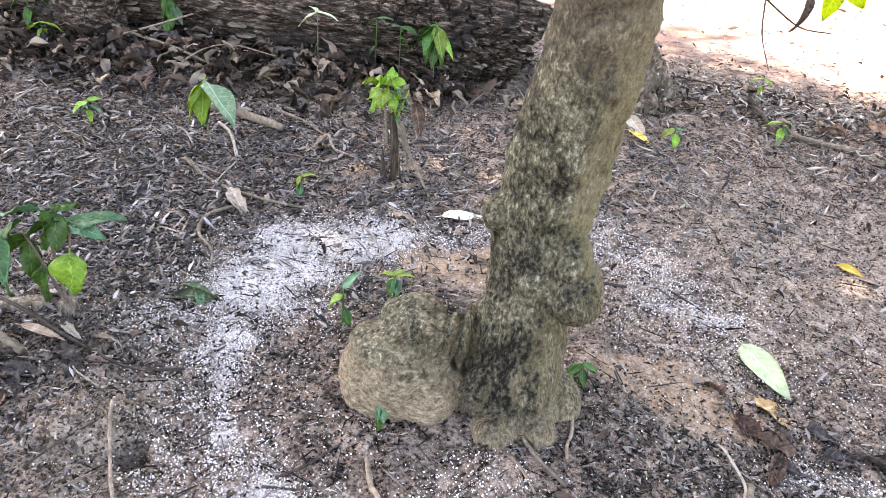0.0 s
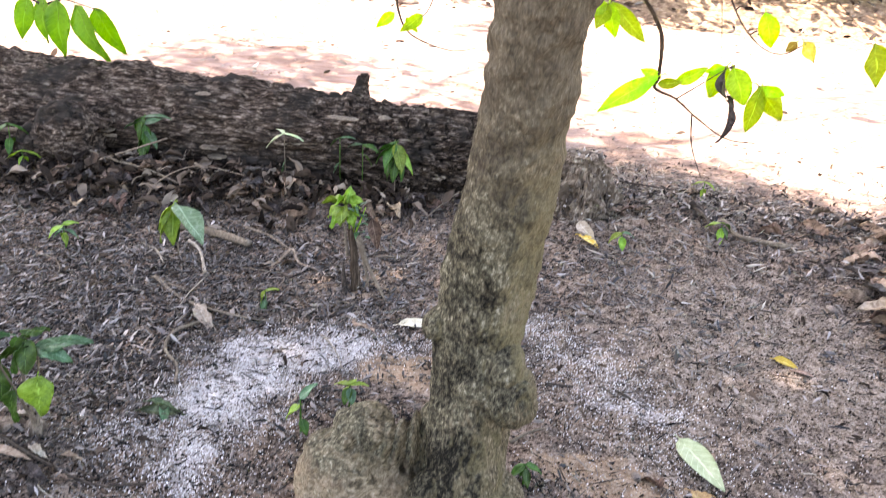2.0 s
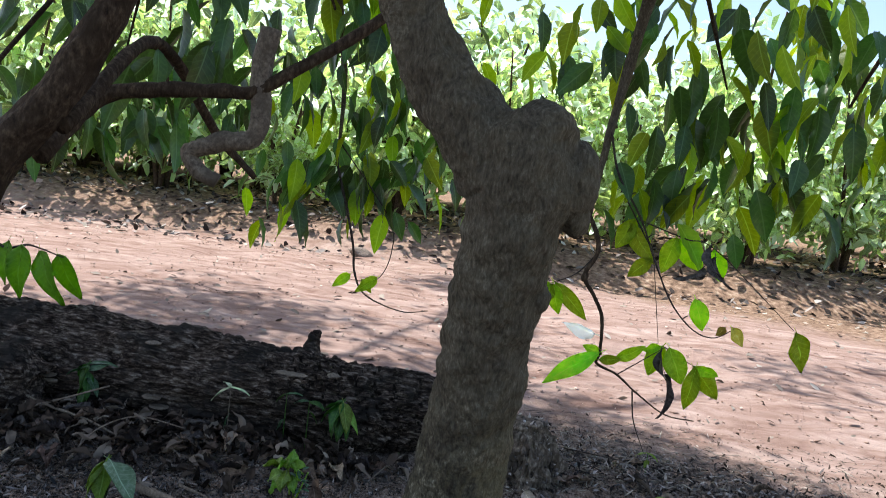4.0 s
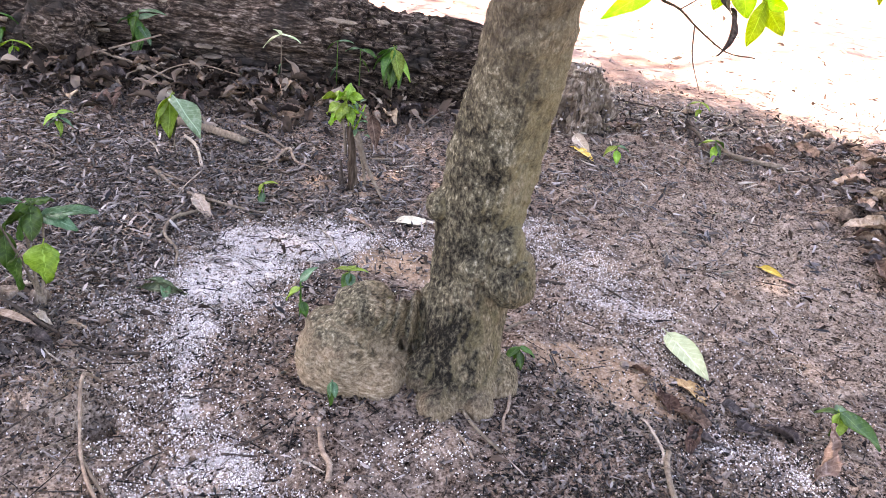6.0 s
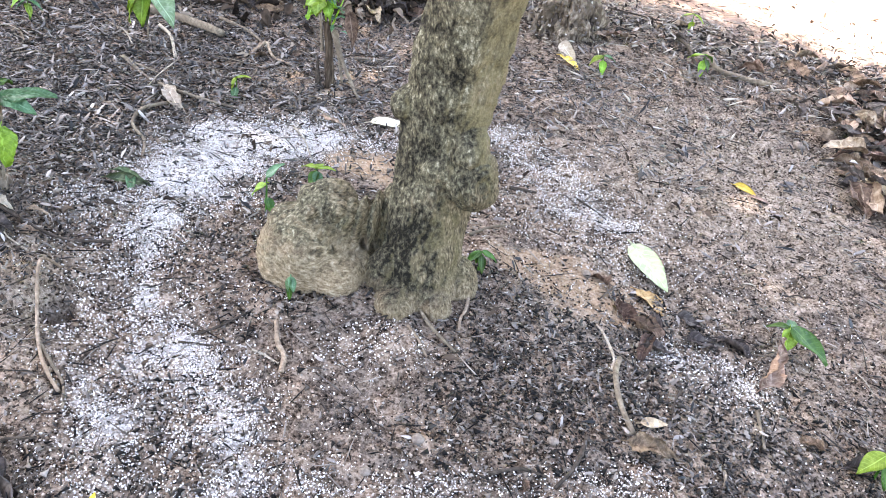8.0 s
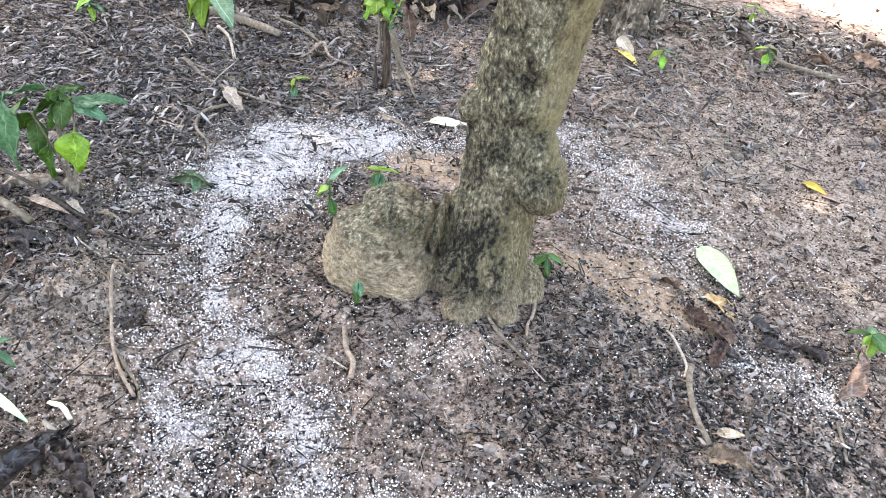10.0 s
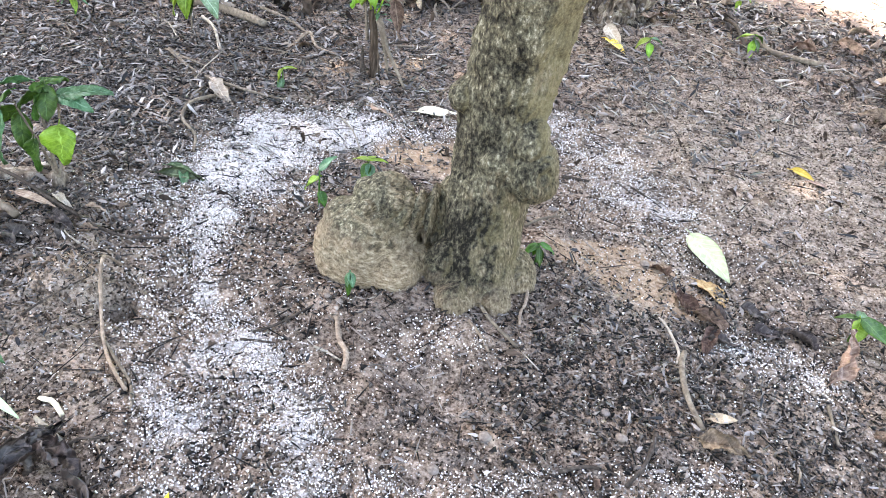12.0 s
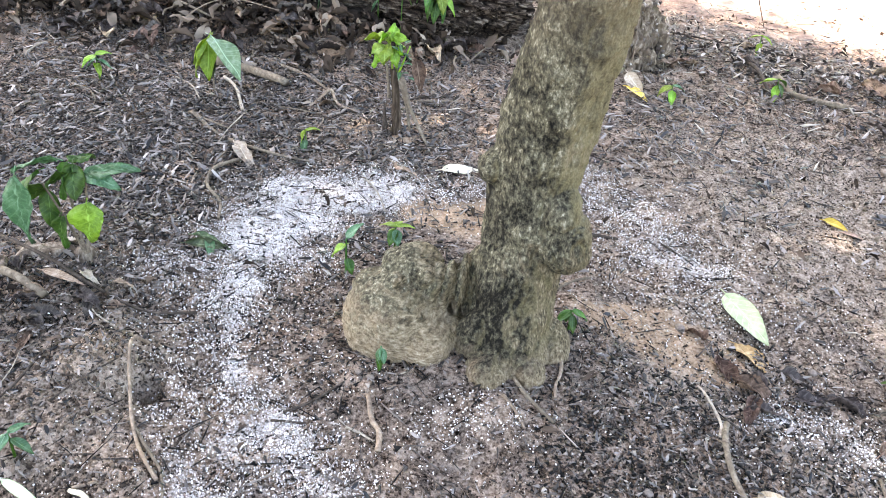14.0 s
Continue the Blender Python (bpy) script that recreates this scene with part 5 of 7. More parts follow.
for i, (h, p, ln, x, z) in enumerate([(180, 25, 0.09, -0.475, 0.30), (150, -10, 0.08, -0.48, 0.32), (210, 40, 0.09, -0.475, 0.29), (100, -40, 0.08, -0.465, 0.31), (30, 20, 0.07, -0.455, 0.32), (260, 30, 0.10, -0.465, 0.31), (300, 50, 0.07, -0.45, 0.29), (75, -55, 0.08, -0.46, 0.32), (190, -5, 0.07, -0.49, 0.325), (230, 10, 0.06, -0.47, 0.335), (340, 0, 0.06, -0.45, 0.335), (270, -25, 0.06, -0.465, 0.33), (170, 50, 0.07, -0.48, 0.28), (20, 45, 0.06, -0.45, 0.30)]):
    leaf_on(stub, "leaf", (x - 0.012, 1.15, z - 0.01), h, p, 10 * i - 30, ln * 0.78, ln * 0.56, LIME, "", droop=0.5, fold=0.2, ribs=0.5, wave=0.16, blunt=0.9, crumple=0.06, seed=i)
for x, z, tx in ((-0.462, 0.21, -0.475), (-0.45, 0.21, -0.455), (-0.445, 0.20, -0.41)):
    bm = bmesh.new()
    tube(bm, [Vector((x, 1.15, z)), Vector(((x + tx) / 2, 1.15, z + 0.05)), Vector((tx, 1.15, z + 0.10))], [0.0035, 0.002], 6)
    piece("shoot", bm, LIME, stub)
for i in range(12):
    h = i * 137
    leaf_on(stub, "leaflet", (-0.425 + 0.02 * math.cos(i), 1.14 + 0.015 * math.sin(i * 2), 0.20 + 0.01 * i), h, RNG.uniform(-30, 40), 0, 0.035, 0.016, COOL, "", droop=0.3, fold=0.3, nl=5, nw=2, seed=i)
leaf_on(stub, "dead_leaf", (-0.385, 1.13, 0.27), -50, 60, 20, 0.11, 0.055, DEAD, "withered tan leaf", droop=0.7, fold=0.3, curl=0.9, wave=0.1, seed=4)

# ---- the leafy seedling beside the old roots ----
px0, py0 = -0.955, 0.15
big = root("coffee_seedling", px0, py0, gz(px0, py0), "bushy coffee seedling with broad glossy green leaves", "plant")
for pts, r in [([(-0.949, 0.15, 0.0), (-0.952, 0.15, 0.07)], 0.012), ([(-0.953, 0.15, 0.06), (-0.979, 0.148, 0.147), (-1.019, 0.145, 0.245)], 0.003), ([(-0.95, 0.15, 0.06), (-0.93, 0.15, 0.17), (-0.915, 0.15, 0.285)], 0.003), ([(-0.952, 0.15, 0.06), (-0.955, 0.145, 0.15), (-0.958, 0.14, 0.30)], 0.0035)]:
    bm = bmesh.new()
    tube(bm, spline(pts, 6), [r * 1.2, r, r * 0.7], 8, 0.2)
    piece("stem", bm, TWIG, big)
UPPER = [(-0.912, 0.14, 0.287, 20, -14, 20, 0.115, 0.050, COOL), (-0.912, 0.14, 0.287, -8, 2, 25, 0.085, 0.045, COOL), (-0.916, 0.13, 0.300, 200, 12, 30, 0.075, 0.050, FRESH), (-0.935, 0.13, 0.315, 230, 60, 5, 0.085, 0.060, FRESH),
        (-0.925, 0.13, 0.315, 290, 50, 0, 0.08, 0.055, FRESH), (-0.960, 0.13, 0.318, 185, 8, 25, 0.11, 0.055, COOL), (-1.00, 0.12, 0.290, 215, 35, 10, 0.10, 0.055, FRESH), (-1.010, 0.06, 0.310, 258, 78, 0, 0.17, 0.075, COOL)]
LOWER = [(-0.900, 0.115, 0.232, 275, 72, 0, 0.095, 0.085, LIME), (-0.980, 0.13, 0.175, 255, 76, 0, 0.085, 0.050, FRESH), (-1.02, 0.16, 0.235, 170, 35, 20, 0.10, 0.05, FRESH), (-1.02, 0.16, 0.22, 290, 60, 0, 0.09, 0.05, FRESH), (-0.955, 0.16, 0.30, 80, 5, 0, 0.08, 0.05, FRESH)]
for i, (x, y, z, h, p, rl, ln, wd, m) in enumerate(UPPER + LOWER):
    leaf_on(big, "leaf", (x, y, z), h, p, rl, ln, wd, m, "", droop=0.45, fold=0.15, ribs=0.5, wave=0.12, crumple=0.03, nl=14, nw=8, seed=i + 50)
# earthy root crown beside it
bm = bmesh.new()
for c, r in (((-1.06, 0.14, 0.03), (0.07, 0.06, 0.05)), ((-1.0, 0.13, 0.03), (0.04, 0.04, 0.035)), ((-1.13, 0.07, 0.02), (0.07, 0.05, 0.05)), ((-0.975, 0.16, 0.03), (0.022, 0.03, 0.05)), ((-1.08, 0.0, 0.0), (0.08, 0.05, 0.04))):
    ellipsoid(bm, c, r, 0, 4)
for v in bm.verts:
    v.co += Vector((noise.noise(v.co * 25), noise.noise(v.co * 25 + Vector((9, 0, 0))), noise.noise(v.co * 25 + Vector((0, 9, 0))))) * 0.022 + noise.noise_vector(v.co * 75) * 0.010
for f in bm.faces:
    f.smooth = True
tagged(part("root_clump", bm, ROT), "decayed knotty root clump half buried in soil", "root")

bm = bmesh.new()
for q, r in (((-1.955, 1.95, 0.20), (0.150, 0.11, 0.150)), ((-1.87, 1.91, 0.13), (0.075, 0.08, 0.080)), ((-2.07, 1.95, 0.13), (0.12, 0.10, 0.15)), ((-1.95, 1.93, 0.04), (0.19, 0.12, 0.08)), ((-1.84, 1.99, 0.27), (0.08, 0.06, 0.035))):
    ellipsoid(bm, q, r, 0.2, 5)
for v in bm.verts:
    bend = noise.noise_vector(v.co * 6)
    v.co += bend * 0.04 + noise.noise_vector(v.co * 22) * 0.022
    q = Vector((v.co.x * 16, v.co.y * 16, v.co.z * 60)) + bend * 5
    v.co += Vector((0.2, -0.9, 0.3)) * (0.014 * noise.noise(q) + 0.008 * noise.noise(q * 2.2))
for f in bm.faces:
    f.smooth = True
tagged(part("root_clump", bm, LOG), "gnarled rotten root clump leaning on the log", "root")

# ---- seedlings ----
def pair(ln, share=1.0, h=0, p=20, m=None):
    return [(share, h, p, ln, ln * 0.5, m), (share, h + 180, p + 10, ln, ln * 0.5, m)]


seedling("coffee_seedling", -1.12, 1.25, 0.20, [(1, 222, 52, 0.15, 0.085, LIME), (1, 268, 60, 0.15, 0.09, LIME), (1, -28, 22, 0.19, 0.115, RIBBED), (0.7, 285, 60, 0.09, 0.04, DULL), (1, 195, 45, 0.12, 0.06, LIME)], LIME, "small coffee seedling with lime and ribbed bluish leaves", TWIG, (0.0, 0.0))
seedling("weed_seedling", -1.516, 1.19, 0.09, pair(0.07, 1, 70, 0, LIME) + pair(0.06, 0.8, 10, 20, COOL) + pair(0.05, 0.6, 130, 30, LIME), LIME, "low green weed seedling in dark litter")
seedling("weed_seedling", -2.04, 1.76, 0.10, pair(0.08, 1, 20, 10) + pair(0.06, 0.7, 100, 30), LIME, "low green weed seedling in dark litter")
seedling("weed_seedling", -0.682, 0.93, 0.07, [(1, 30, -10, 0.045, 0.025, LIME), (1, 200, 60, 0.05, 0.035, LIME), (0.5, 250, 60, 0.05, 0.03, COOL)], LIME, "tiny lime seedling among dark chips")
seedling("weed_seedling", -0.392, 0.352, 0.10, [(1, 60, -35, 0.06, 0.035, COOL), (0.75, 200, 30, 0.05, 0.04, LIME), (0.4, 320, 40, 0.045, 0.03, FRESH), (0.8, 110, 20, 0.04, 0.02, COOL)], COOL, "thin green seedling beside the white granules")
seedling("weed_seedling", -0.285, 0.42, 0.11, [(1, 20, -5, 0.05, 0.022, LIME), (1, 165, 0, 0.045, 0.025, LIME), (0.9, 250, 45, 0.045, 0.03, FRESH), (0.9, 300, 40, 0.045, 0.03, COOL), (1, 80, 0, 0.045, 0.022, LIME), (0.8, 130, 10, 0.04, 0.022, LIME)], LIME, "small lime seedling behind the swollen root burl")
seedling("weed_seedling", -0.222, -0.005, 0.07, [(1, 250, 60, 0.035, 0.018, COOL), (1, 310, 50, 0.035, 0.02, COOL), (0.8, 210, 60, 0.03, 0.014, FRESH), (0.5, 280, 70, 0.035, 0.014, FRESH)], COOL, "small bluish seedling in front of the burl", None, (0.004, -0.01))
seedling("weed_seedling", 0.165, 0.235, 0.06, pair(0.055, 1, 20, 25) + pair(0.045, 0.8, 290, 40), FRESH, "dark green seedling against the tree foot")
seedling("weed_seedling", 0.502, 1.726, 0.07, [(1, 190, 30, 0.07, 0.045, LIME), (1, 20, 10, 0.06, 0.04, COOL), (0.7, 280, 45, 0.06, 0.035, LIME)], LIME, "small lime seedling in grey litter")
seedling("weed_seedling", 0.905, 1.845, 0.09, [(1, 170, 10, 0.07, 0.04, LIME), (1, 40, 20, 0.07, 0.03, FRESH), (0.7, 260, 50, 0.07, 0.035, LIME), (0.8, 310, 35, 0.06, 0.035, FRESH)], FRESH, "small green seedling in grey litter")
seedling("weed_seedling", 0.914, 2.312, 0.10, pair(0.06, 1, 170, 10, LIME) + pair(0.04, 0.6, 60, 30), LIME, "small green seedling in grey litter")
seedling("coffee_seedling", 0.875, 0.175, 0.07, [(1, -22, 15, 0.12, 0.065, FRESH), (1, 275, 50, 0.06, 0.05, LIME), (1, 165, 5, 0.05, 0.025, FRESH), (0.9, 60, 0, 0.07, 0.03, COOL)], FRESH, "small seedling with one broad green leaf")
seedling("coffee_seedling", 0.99, -0.16, 0.07, [(1, 200, 30, 0.07, 0.045, LIME), (1, -10, 20, 0.08, 0.045, FRESH), (0.8, 280, 40, 0.06, 0.04, FRESH)], FRESH, "small green seedling in dark chips")
seedling("weed_seedling", -0.803, -0.364, 0.06, pair(0.05, 1, 80, 10, COOL) + pair(0.05, 0.7, 10, 30), COOL, "small bluish seedling beside loose soil")
seedling("coffee_seedling", -1.60, 2.0, 0.22, [(1, 10, -10, 0.12, 0.04, COOL), (1, 150, 30, 0.11, 0.05, FRESH), (1, 240, 60, 0.12, 0.055, FRESH), (0.8, 300, 60, 0.13, 0.05, FRESH), (0.8, 60, -20, 0.10, 0.05, COOL), (0.6, 200, 50, 0.1, 0.05, FRESH), (0.9, 190, 10, 0.10, 0.05, COOL), (0.7, 330, 30, 0.11, 0.05, COOL), (0.5, 260, 55, 0.12, 0.055, FRESH)], FRESH, "green coffee seedling growing against the log", TWIG)
seedling("coffee_seedling", -0.47, 2.02, 0.27, [(1, 185, 35, 0.13, 0.06, FRESH), (1, 235, 48, 0.14, 0.075, FRESH), (1, 305, 48, 0.14, 0.07, LIME), (0.95, 160, 20, 0.12, 0.055, FRESH), (0.9, -12, 40, 0.14, 0.06, LIME), (0.8, 215, 60, 0.13, 0.06, FRESH), (0.8, 340, 62, 0.13, 0.06, FRESH), (0.8, 275, 60, 0.13, 0.06, FRESH)], FRESH, "coffee seedling with drooping leaves before the log", TWIG)
seedling("weed_seedling", -0.955, 1.98, 0.225, [(1, 5, 5, 0.09, 0.03, PALE_LEAF), (1, 200, 25, 0.10, 0.03, PALE_LEAF), (0.95, 140, -20, 0.06, 0.03, PALE_LEAF), (0.35, 190, 70, 0.09, 0.035, COOL)], COOL, "wiry seedling with pale shining leaves before the log", TWIG)
seedling("weed_seedling", -0.72, 2.03, 0.25, [(1, 10, -10, 0.07, 0.025, COOL), (0.95, 180, 30, 0.06, 0.03, FRESH), (0.5, 200, 50, 0.07, 0.04, COOL)], COOL, "thin seedling before the log")
seedling("weed_seedling", -0.62, 2.04, 0.24, [(1, 180, 0, 0.07, 0.04, COOL), (1, 0, 10, 0.08, 0.045, FRESH), (0.8, 20, 40, 0.07, 0.04, FRESH)], FRESH, "thin seedling before the log")
seedling("weed_seedling", -2.15, 1.85, 0.18, pair(0.09, 1, 30, 20) + pair(0.08, 0.6, 110, 30), FRESH, "green seedling in dead leaves by the log")

# ---- sticks ----
stick("stick", [(-0.707, -0.044, 0.004), (-0.698, -0.12, 0.075), (-0.665, -0.204, 0.022), (-0.627, -0.268, 0.004), (-0.584, -0.317), (-0.54, -0.356)], 0.0030, 0.0036, TWIG_TAN, "pale jointed dry stick on the soil", 0.008, 1, 10, 5)
stick("stick", [(-0.656, -0.234), (-0.589, -0.294), (-0.545, -0.333), (-0.511, -0.394)], 0.0036, 0.0029, TWIG, "thin grey stick beside a paler one", 0.004, 2)
stick("stick", [(-0.227, -0.078), (-0.205, -0.135), (-0.183, -0.165), (-0.176, -0.205)], 0.0050, 0.0058, TWIG_TAN, "short curved tan stick near the tree foot", 0.008, 3, 10)
stick("stick", [(-0.382, -0.143), (-0.34, -0.11), (-0.282, -0.055)], 0.0036, 0.0022, TWIG_DARK, "thin dark stick on the soil", 0.005, 4)
stick("stick", [(-0.40, -0.165), (-0.33, -0.16)], 0.0029, 0.0022, TWIG_DARK, "thin dark stick on the soil", 0.004, 5)
stick("stick", [(-0.25, -0.158), (-0.22, -0.165), (-0.19, -0.181)], 0.0029, 0.0022, TWIG_PALE, "short pale dry twig", 0.004, 6)
stick("stick", [(0.499, 0.033), (0.483, -0.037, 0.012), (0.49, -0.113, 0.01), (0.514, -0.185)], 0.0065, 0.0054, TWIG, "bent grey stick with a tendril ring", 0.008, 7, 10, 2)
stick("tendril", [(0.472, -0.035, 0.012), (0.484, -0.045, 0.024), (0.497, -0.036, 0.012)], 0.0022, 0.0022, TWIG, "curled dry tendril round a stick", 0.004, 71, 6, 0, "tendril")
stick("stick", [(0.452, 0.135), (0.462, 0.098, 0.01), (0.484, 0.027, 0.01), (0.48, -0.01)], 0.0022, 0.0036, CREAM, "thin whitish twig with a knob", 0.005, 8, 8, 2)
stick("stick", [(0.425, -0.215), (0.403, -0.284), (0.368, -0.34)], 0.0050, 0.0036, TWIG_DARK, "short dark grey stick", 0.005, 9)
stick("stick", [(0.246, -0.343), (0.301, -0.318), (0.351, -0.323)], 0.0043, 0.0029, TWIG_DARK, "short dark grey stick", 0.005, 10)
stick("stick", [(0.786, -0.039), (0.784, -0.137)], 0.0036, 0.0036, TWIG, "short straight grey stick", 0.005, 11)
stick("root_end", [(0.154, 0.138), (0.153, 0.076), (0.145, 0.04), (0.147, 0.009)], 0.0043, 0.0032, TWIG_TAN, "thin tan root emerging beside the trunk", 0.006, 12, 8, 0, "root")
stick("stick", [(0.059, 0.035), (0.09, -0.005), (0.148, -0.055)], 0.0043, 0.0036, TWIG, "brown stick at the tree foot", 0.006, 13)
stick("stick", [(0.04, -0.015), (0.07, -0.05), (0.092, -0.085)], 0.0036, 0.0029, TWIG_TAN, "brown stick at the tree foot", 0.004, 14)
stick("stick", [(-1.25, 0.06, 0.02), (-1.063, 0.02, 0.02), (-0.955, -0.01)], 0.0094, 0.0086, TWIG, "thick grey broken stick by the root clump", 0.014, 15, 10)
stick("stick", [(-1.2, 0.16, 0.05), (-1.0, 0.07, 0.04), (-0.881, 0.06, 0.01), (-0.77, 0.06), (-0.666, 0.092)], 0.0043, 0.0029, TWIG_DARK, "long thin dark stick over litter", 0.006, 16)
stick("stick", [(-0.669, -0.413), (-0.64, -0.42, 0.004), (-0.614, -0.437)], 0.0047, 0.0047, CREAM, "flat cream wood splinter", 0.005, 17)
stick("stick", [(-0.67, -0.405), (-0.635, -0.385)], 0.0036, 0.0029, TWIG_TAN, "short tan wood splinter", 0.004, 18)
stick("stick", [(-0.652, -0.455), (-0.62, -0.47), (-0.591, -0.485)], 0.0043, 0.0058, TWIG_PALE, "short pale stick by a dark leaf", 0.005, 19)
stick("stick", [(-0.58, -0.515), (-0.563, -0.487, 0.01), (-0.516, -0.464)], 0.0029, 0.0022, TWIG_DARK, "thin arched dark twig", 0.004, 20)
stick("stick", [(-0.528, -0.48), (-0.51, -0.50), (-0.498, -0.53)], 0.0018, 0.0014, TWIG_TAN, "thin reddish dry twig", 0.003, 21)
stick("stick", [(0.403, 0.70), (0.45, 0.665), (0.494, 0.633)], 0.0029, 0.0022, TWIG_DARK, "thin dark broken twig", 0.004, 22)
stick("stick", [(0.212, 0.679), (0.291, 0.691)], 0.0065, 0.0036, TWIG_DARK, "short dark wood piece", 0.004, 23)
stick("stick", [(0.128, 0.38), (0.17, 0.43), (0.215, 0.46)], 0.0043, 0.0029, TWIG, "grey stick behind the trunk", 0.005, 24)
stick("stick", [(-1.114, 1.052), (-0.981, 0.945), (-0.864, 0.864, 0.01), (-0.74, 0.85), (-0.647, 0.857)], 0.0065, 0.0036, TWIG, "long thin crooked grey stick", 0.007, 25, 8, 2)
stick("root_end", [(-0.84, 0.80), (-0.88, 0.70, 0.012), (-0.865, 0.607), (-0.80, 0.54), (-0.775, 0.47)], 0.0055, 0.0040, TWIG, "curved brown dry root", 0.009, 26, 8, 0, "root")
stick("stick", [(-0.473, 0.936), (-0.41, 1.02), (-0.243, 1.062)], 0.0058, 0.0036, TWIG_DARK, "dark stick before the sprouting stump", 0.006, 27)
stick("stick", [(-0.43, 1.40), (-0.278, 1.46)], 0.0050, 0.0043, TWIG, "short grey dry stick", 0.006, 28)
stick("branch_piece", [(-1.22, 1.48), (-1.05, 1.44), (-0.90, 1.375)], 0.018, 0.015, TWIG, "thick brown barkless branch piece", 0.016, 29, 14, 1)
stick("stick", [(-1.133, 1.369), (-1.063, 1.305), (-0.965, 1.12)], 0.0065, 0.0058, CREAM, "bleached white dry stick", 0.006, 30)
stick("stick", [(-0.974, 1.544), (-0.841, 1.47), (-0.70, 1.33)], 0.0072, 0.0043, TWIG, "crooked grey root stick", 0.008, 31)
stick("stick", [(-0.75, 1.27), (-0.72, 1.33, 0.02), (-0.68, 1.28), (-0.60, 1.25)], 0.0058, 0.0043, TWIG_TAN, "crooked brown root stick", 0.008, 32)
stick("stick", [(0.905, 1.98), (0.95, 2.0, 0.02), (1.0, 1.90), (1.191, 1.83)], 0.0086, 0.0115, TWIG, "weathered grey root lying in litter", 0.01, 33, 10)
stick("stick", [(0.84, 2.2), (0.87, 2.05, 0.02), (0.90, 1.9)], 0.0101, 0.0058, TWIG_DARK, "dark stick lying in litter", 0.01, 34)
stick("stick", [(-1.95, 1.95, 0.10), (-1.75, 1.86, 0.06), (-1.5, 1.80, 0.05), (-1.35, 1.77, 0.03)], 0.0072, 0.0043, TWIG, "long grey stick over dead leaves", 0.01, 35)
stick("stick", [(-1.9, 1.72, 0.02), (-1.7, 1.85, 0.07), (-1.5, 2.0, 0.12)], 0.0065, 0.0036, TWIG_TAN, "brown stick over dead leaves", 0.01, 36)
stick("stick", [(-2.4, 1.9, 0.12), (-2.1, 1.95, 0.12), (-1.75, 2.02, 0.10)], 0.0115, 0.0086, TWIG, "long grey branch over dead leaves", 0.01, 37)
stick("stick", [(-1.45, 1.6), (-1.42, 1.75, 0.05), (-1.30, 1.85, 0.08), (-1.1, 1.87, 0.05)], 0.0036, 0.0022, TWIG_TAN, "thin curved brown vine", 0.008, 38)
stick("stick", [(-0.30, 1.85), (-0.25, 1.95, 0.03), (-0.18, 2.0, 0.08)], 0.0036, 0.0022, TWIG, "thin curved root by the log end", 0.006, 39)
stick("stick", [(0.55, 2.45, 0.02), (0.75, 2.4, 0.03), (1.2, 2.36)], 0.0043, 0.0022, TWIG_DARK, "long thin dark vine on litter", 0.006, 40)

# thin dry twigs lying about, thickest on the shaded side
rng = random.Random(17)
for k in range(96):
    if k < 52:
        x, y, ln = rng.uniform(-1.9, -0.35), rng.uniform(0.72, 1.75), rng.uniform(0.06, 0.24)
    elif k < 66:
        x, y, ln = rng.uniform(-1.2, -0.72), rng.uniform(-0.3, 0.25), rng.uniform(0.07, 0.2)
    elif k < 80:
        x, y, ln = rng.uniform(0.35, 1.2), rng.uniform(-0.5, 0.5), rng.uniform(0.03, 0.10)
    else:
        x, y, ln = rng.uniform(0.2, 1.7), rng.uniform(0.7, 2.2), rng.uniform(0.04, 0.14)
    a = rng.uniform(0, 6.283)
    c, s2, bow = math.cos(a), math.sin(a), rng.uniform(-0.12, 0.12)
    mat = (TWIG, TWIG_DARK, TWIG, TWIG_DARK, TWIG_PALE, TWIG_DARK)[k % 6]
    how = {TWIG: "thin grey", TWIG_DARK: "thin blackish", TWIG_PALE: "thin bleached"}[mat]
    r = rng.uniform(0.0014, 0.0032) * (1.3 if ln > 0.15 else 1)
    ob = stick("twig", [(x, y), (x + ln * (0.5 * c - bow * s2), y + ln * (0.5 * s2 + bow * c), 0.006), (x + ln * c, y + ln * s2, 0.002)], r, r * 0.6, mat, how + " dry twig lying on the soil", 0.006, 200 + k, 6)
    tagged(ob, how + " dry twig lying on the soil", "twig", "twigs on the plot")

# ---- single leaves ----
loose_leaf("fallen_leaf", 0.545, 0.460, -62, 0.175, 0.076, PALE_LEAF, "large pale faded green fallen leaf", 0.034, 3, 14, droop=0.15, fold=0.16, ribs=0.22, wave=0.03, seed=1, crumple=0.015, nl=16, nw=8)
loose_leaf("fallen_leaf", 0.552, 0.300, -36, 0.13, 0.065, RUST, "rusty brown leaf under a pale one", 0.010, 6, -10, droop=0.2, fold=0.2, ribs=0.5, wave=0.06, seed=2, crumple=0.06, nl=16, nw=8)
loose_leaf("fallen_leaf", 0.912, 0.985, -22, 0.082, 0.040, YELLOW, "small bright yellow fallen leaf", 0.010, 0, 10, droop=0.4, fold=0.35, ribs=0.3, seed=3)
loose_leaf("fallen_leaf", 0.955, 0.93, -10, 0.08, 0.035, DEAD_TAN, "small tan leaf beside a yellow one", 0.006, 0, -8, droop=0.3, fold=0.2, seed=4)
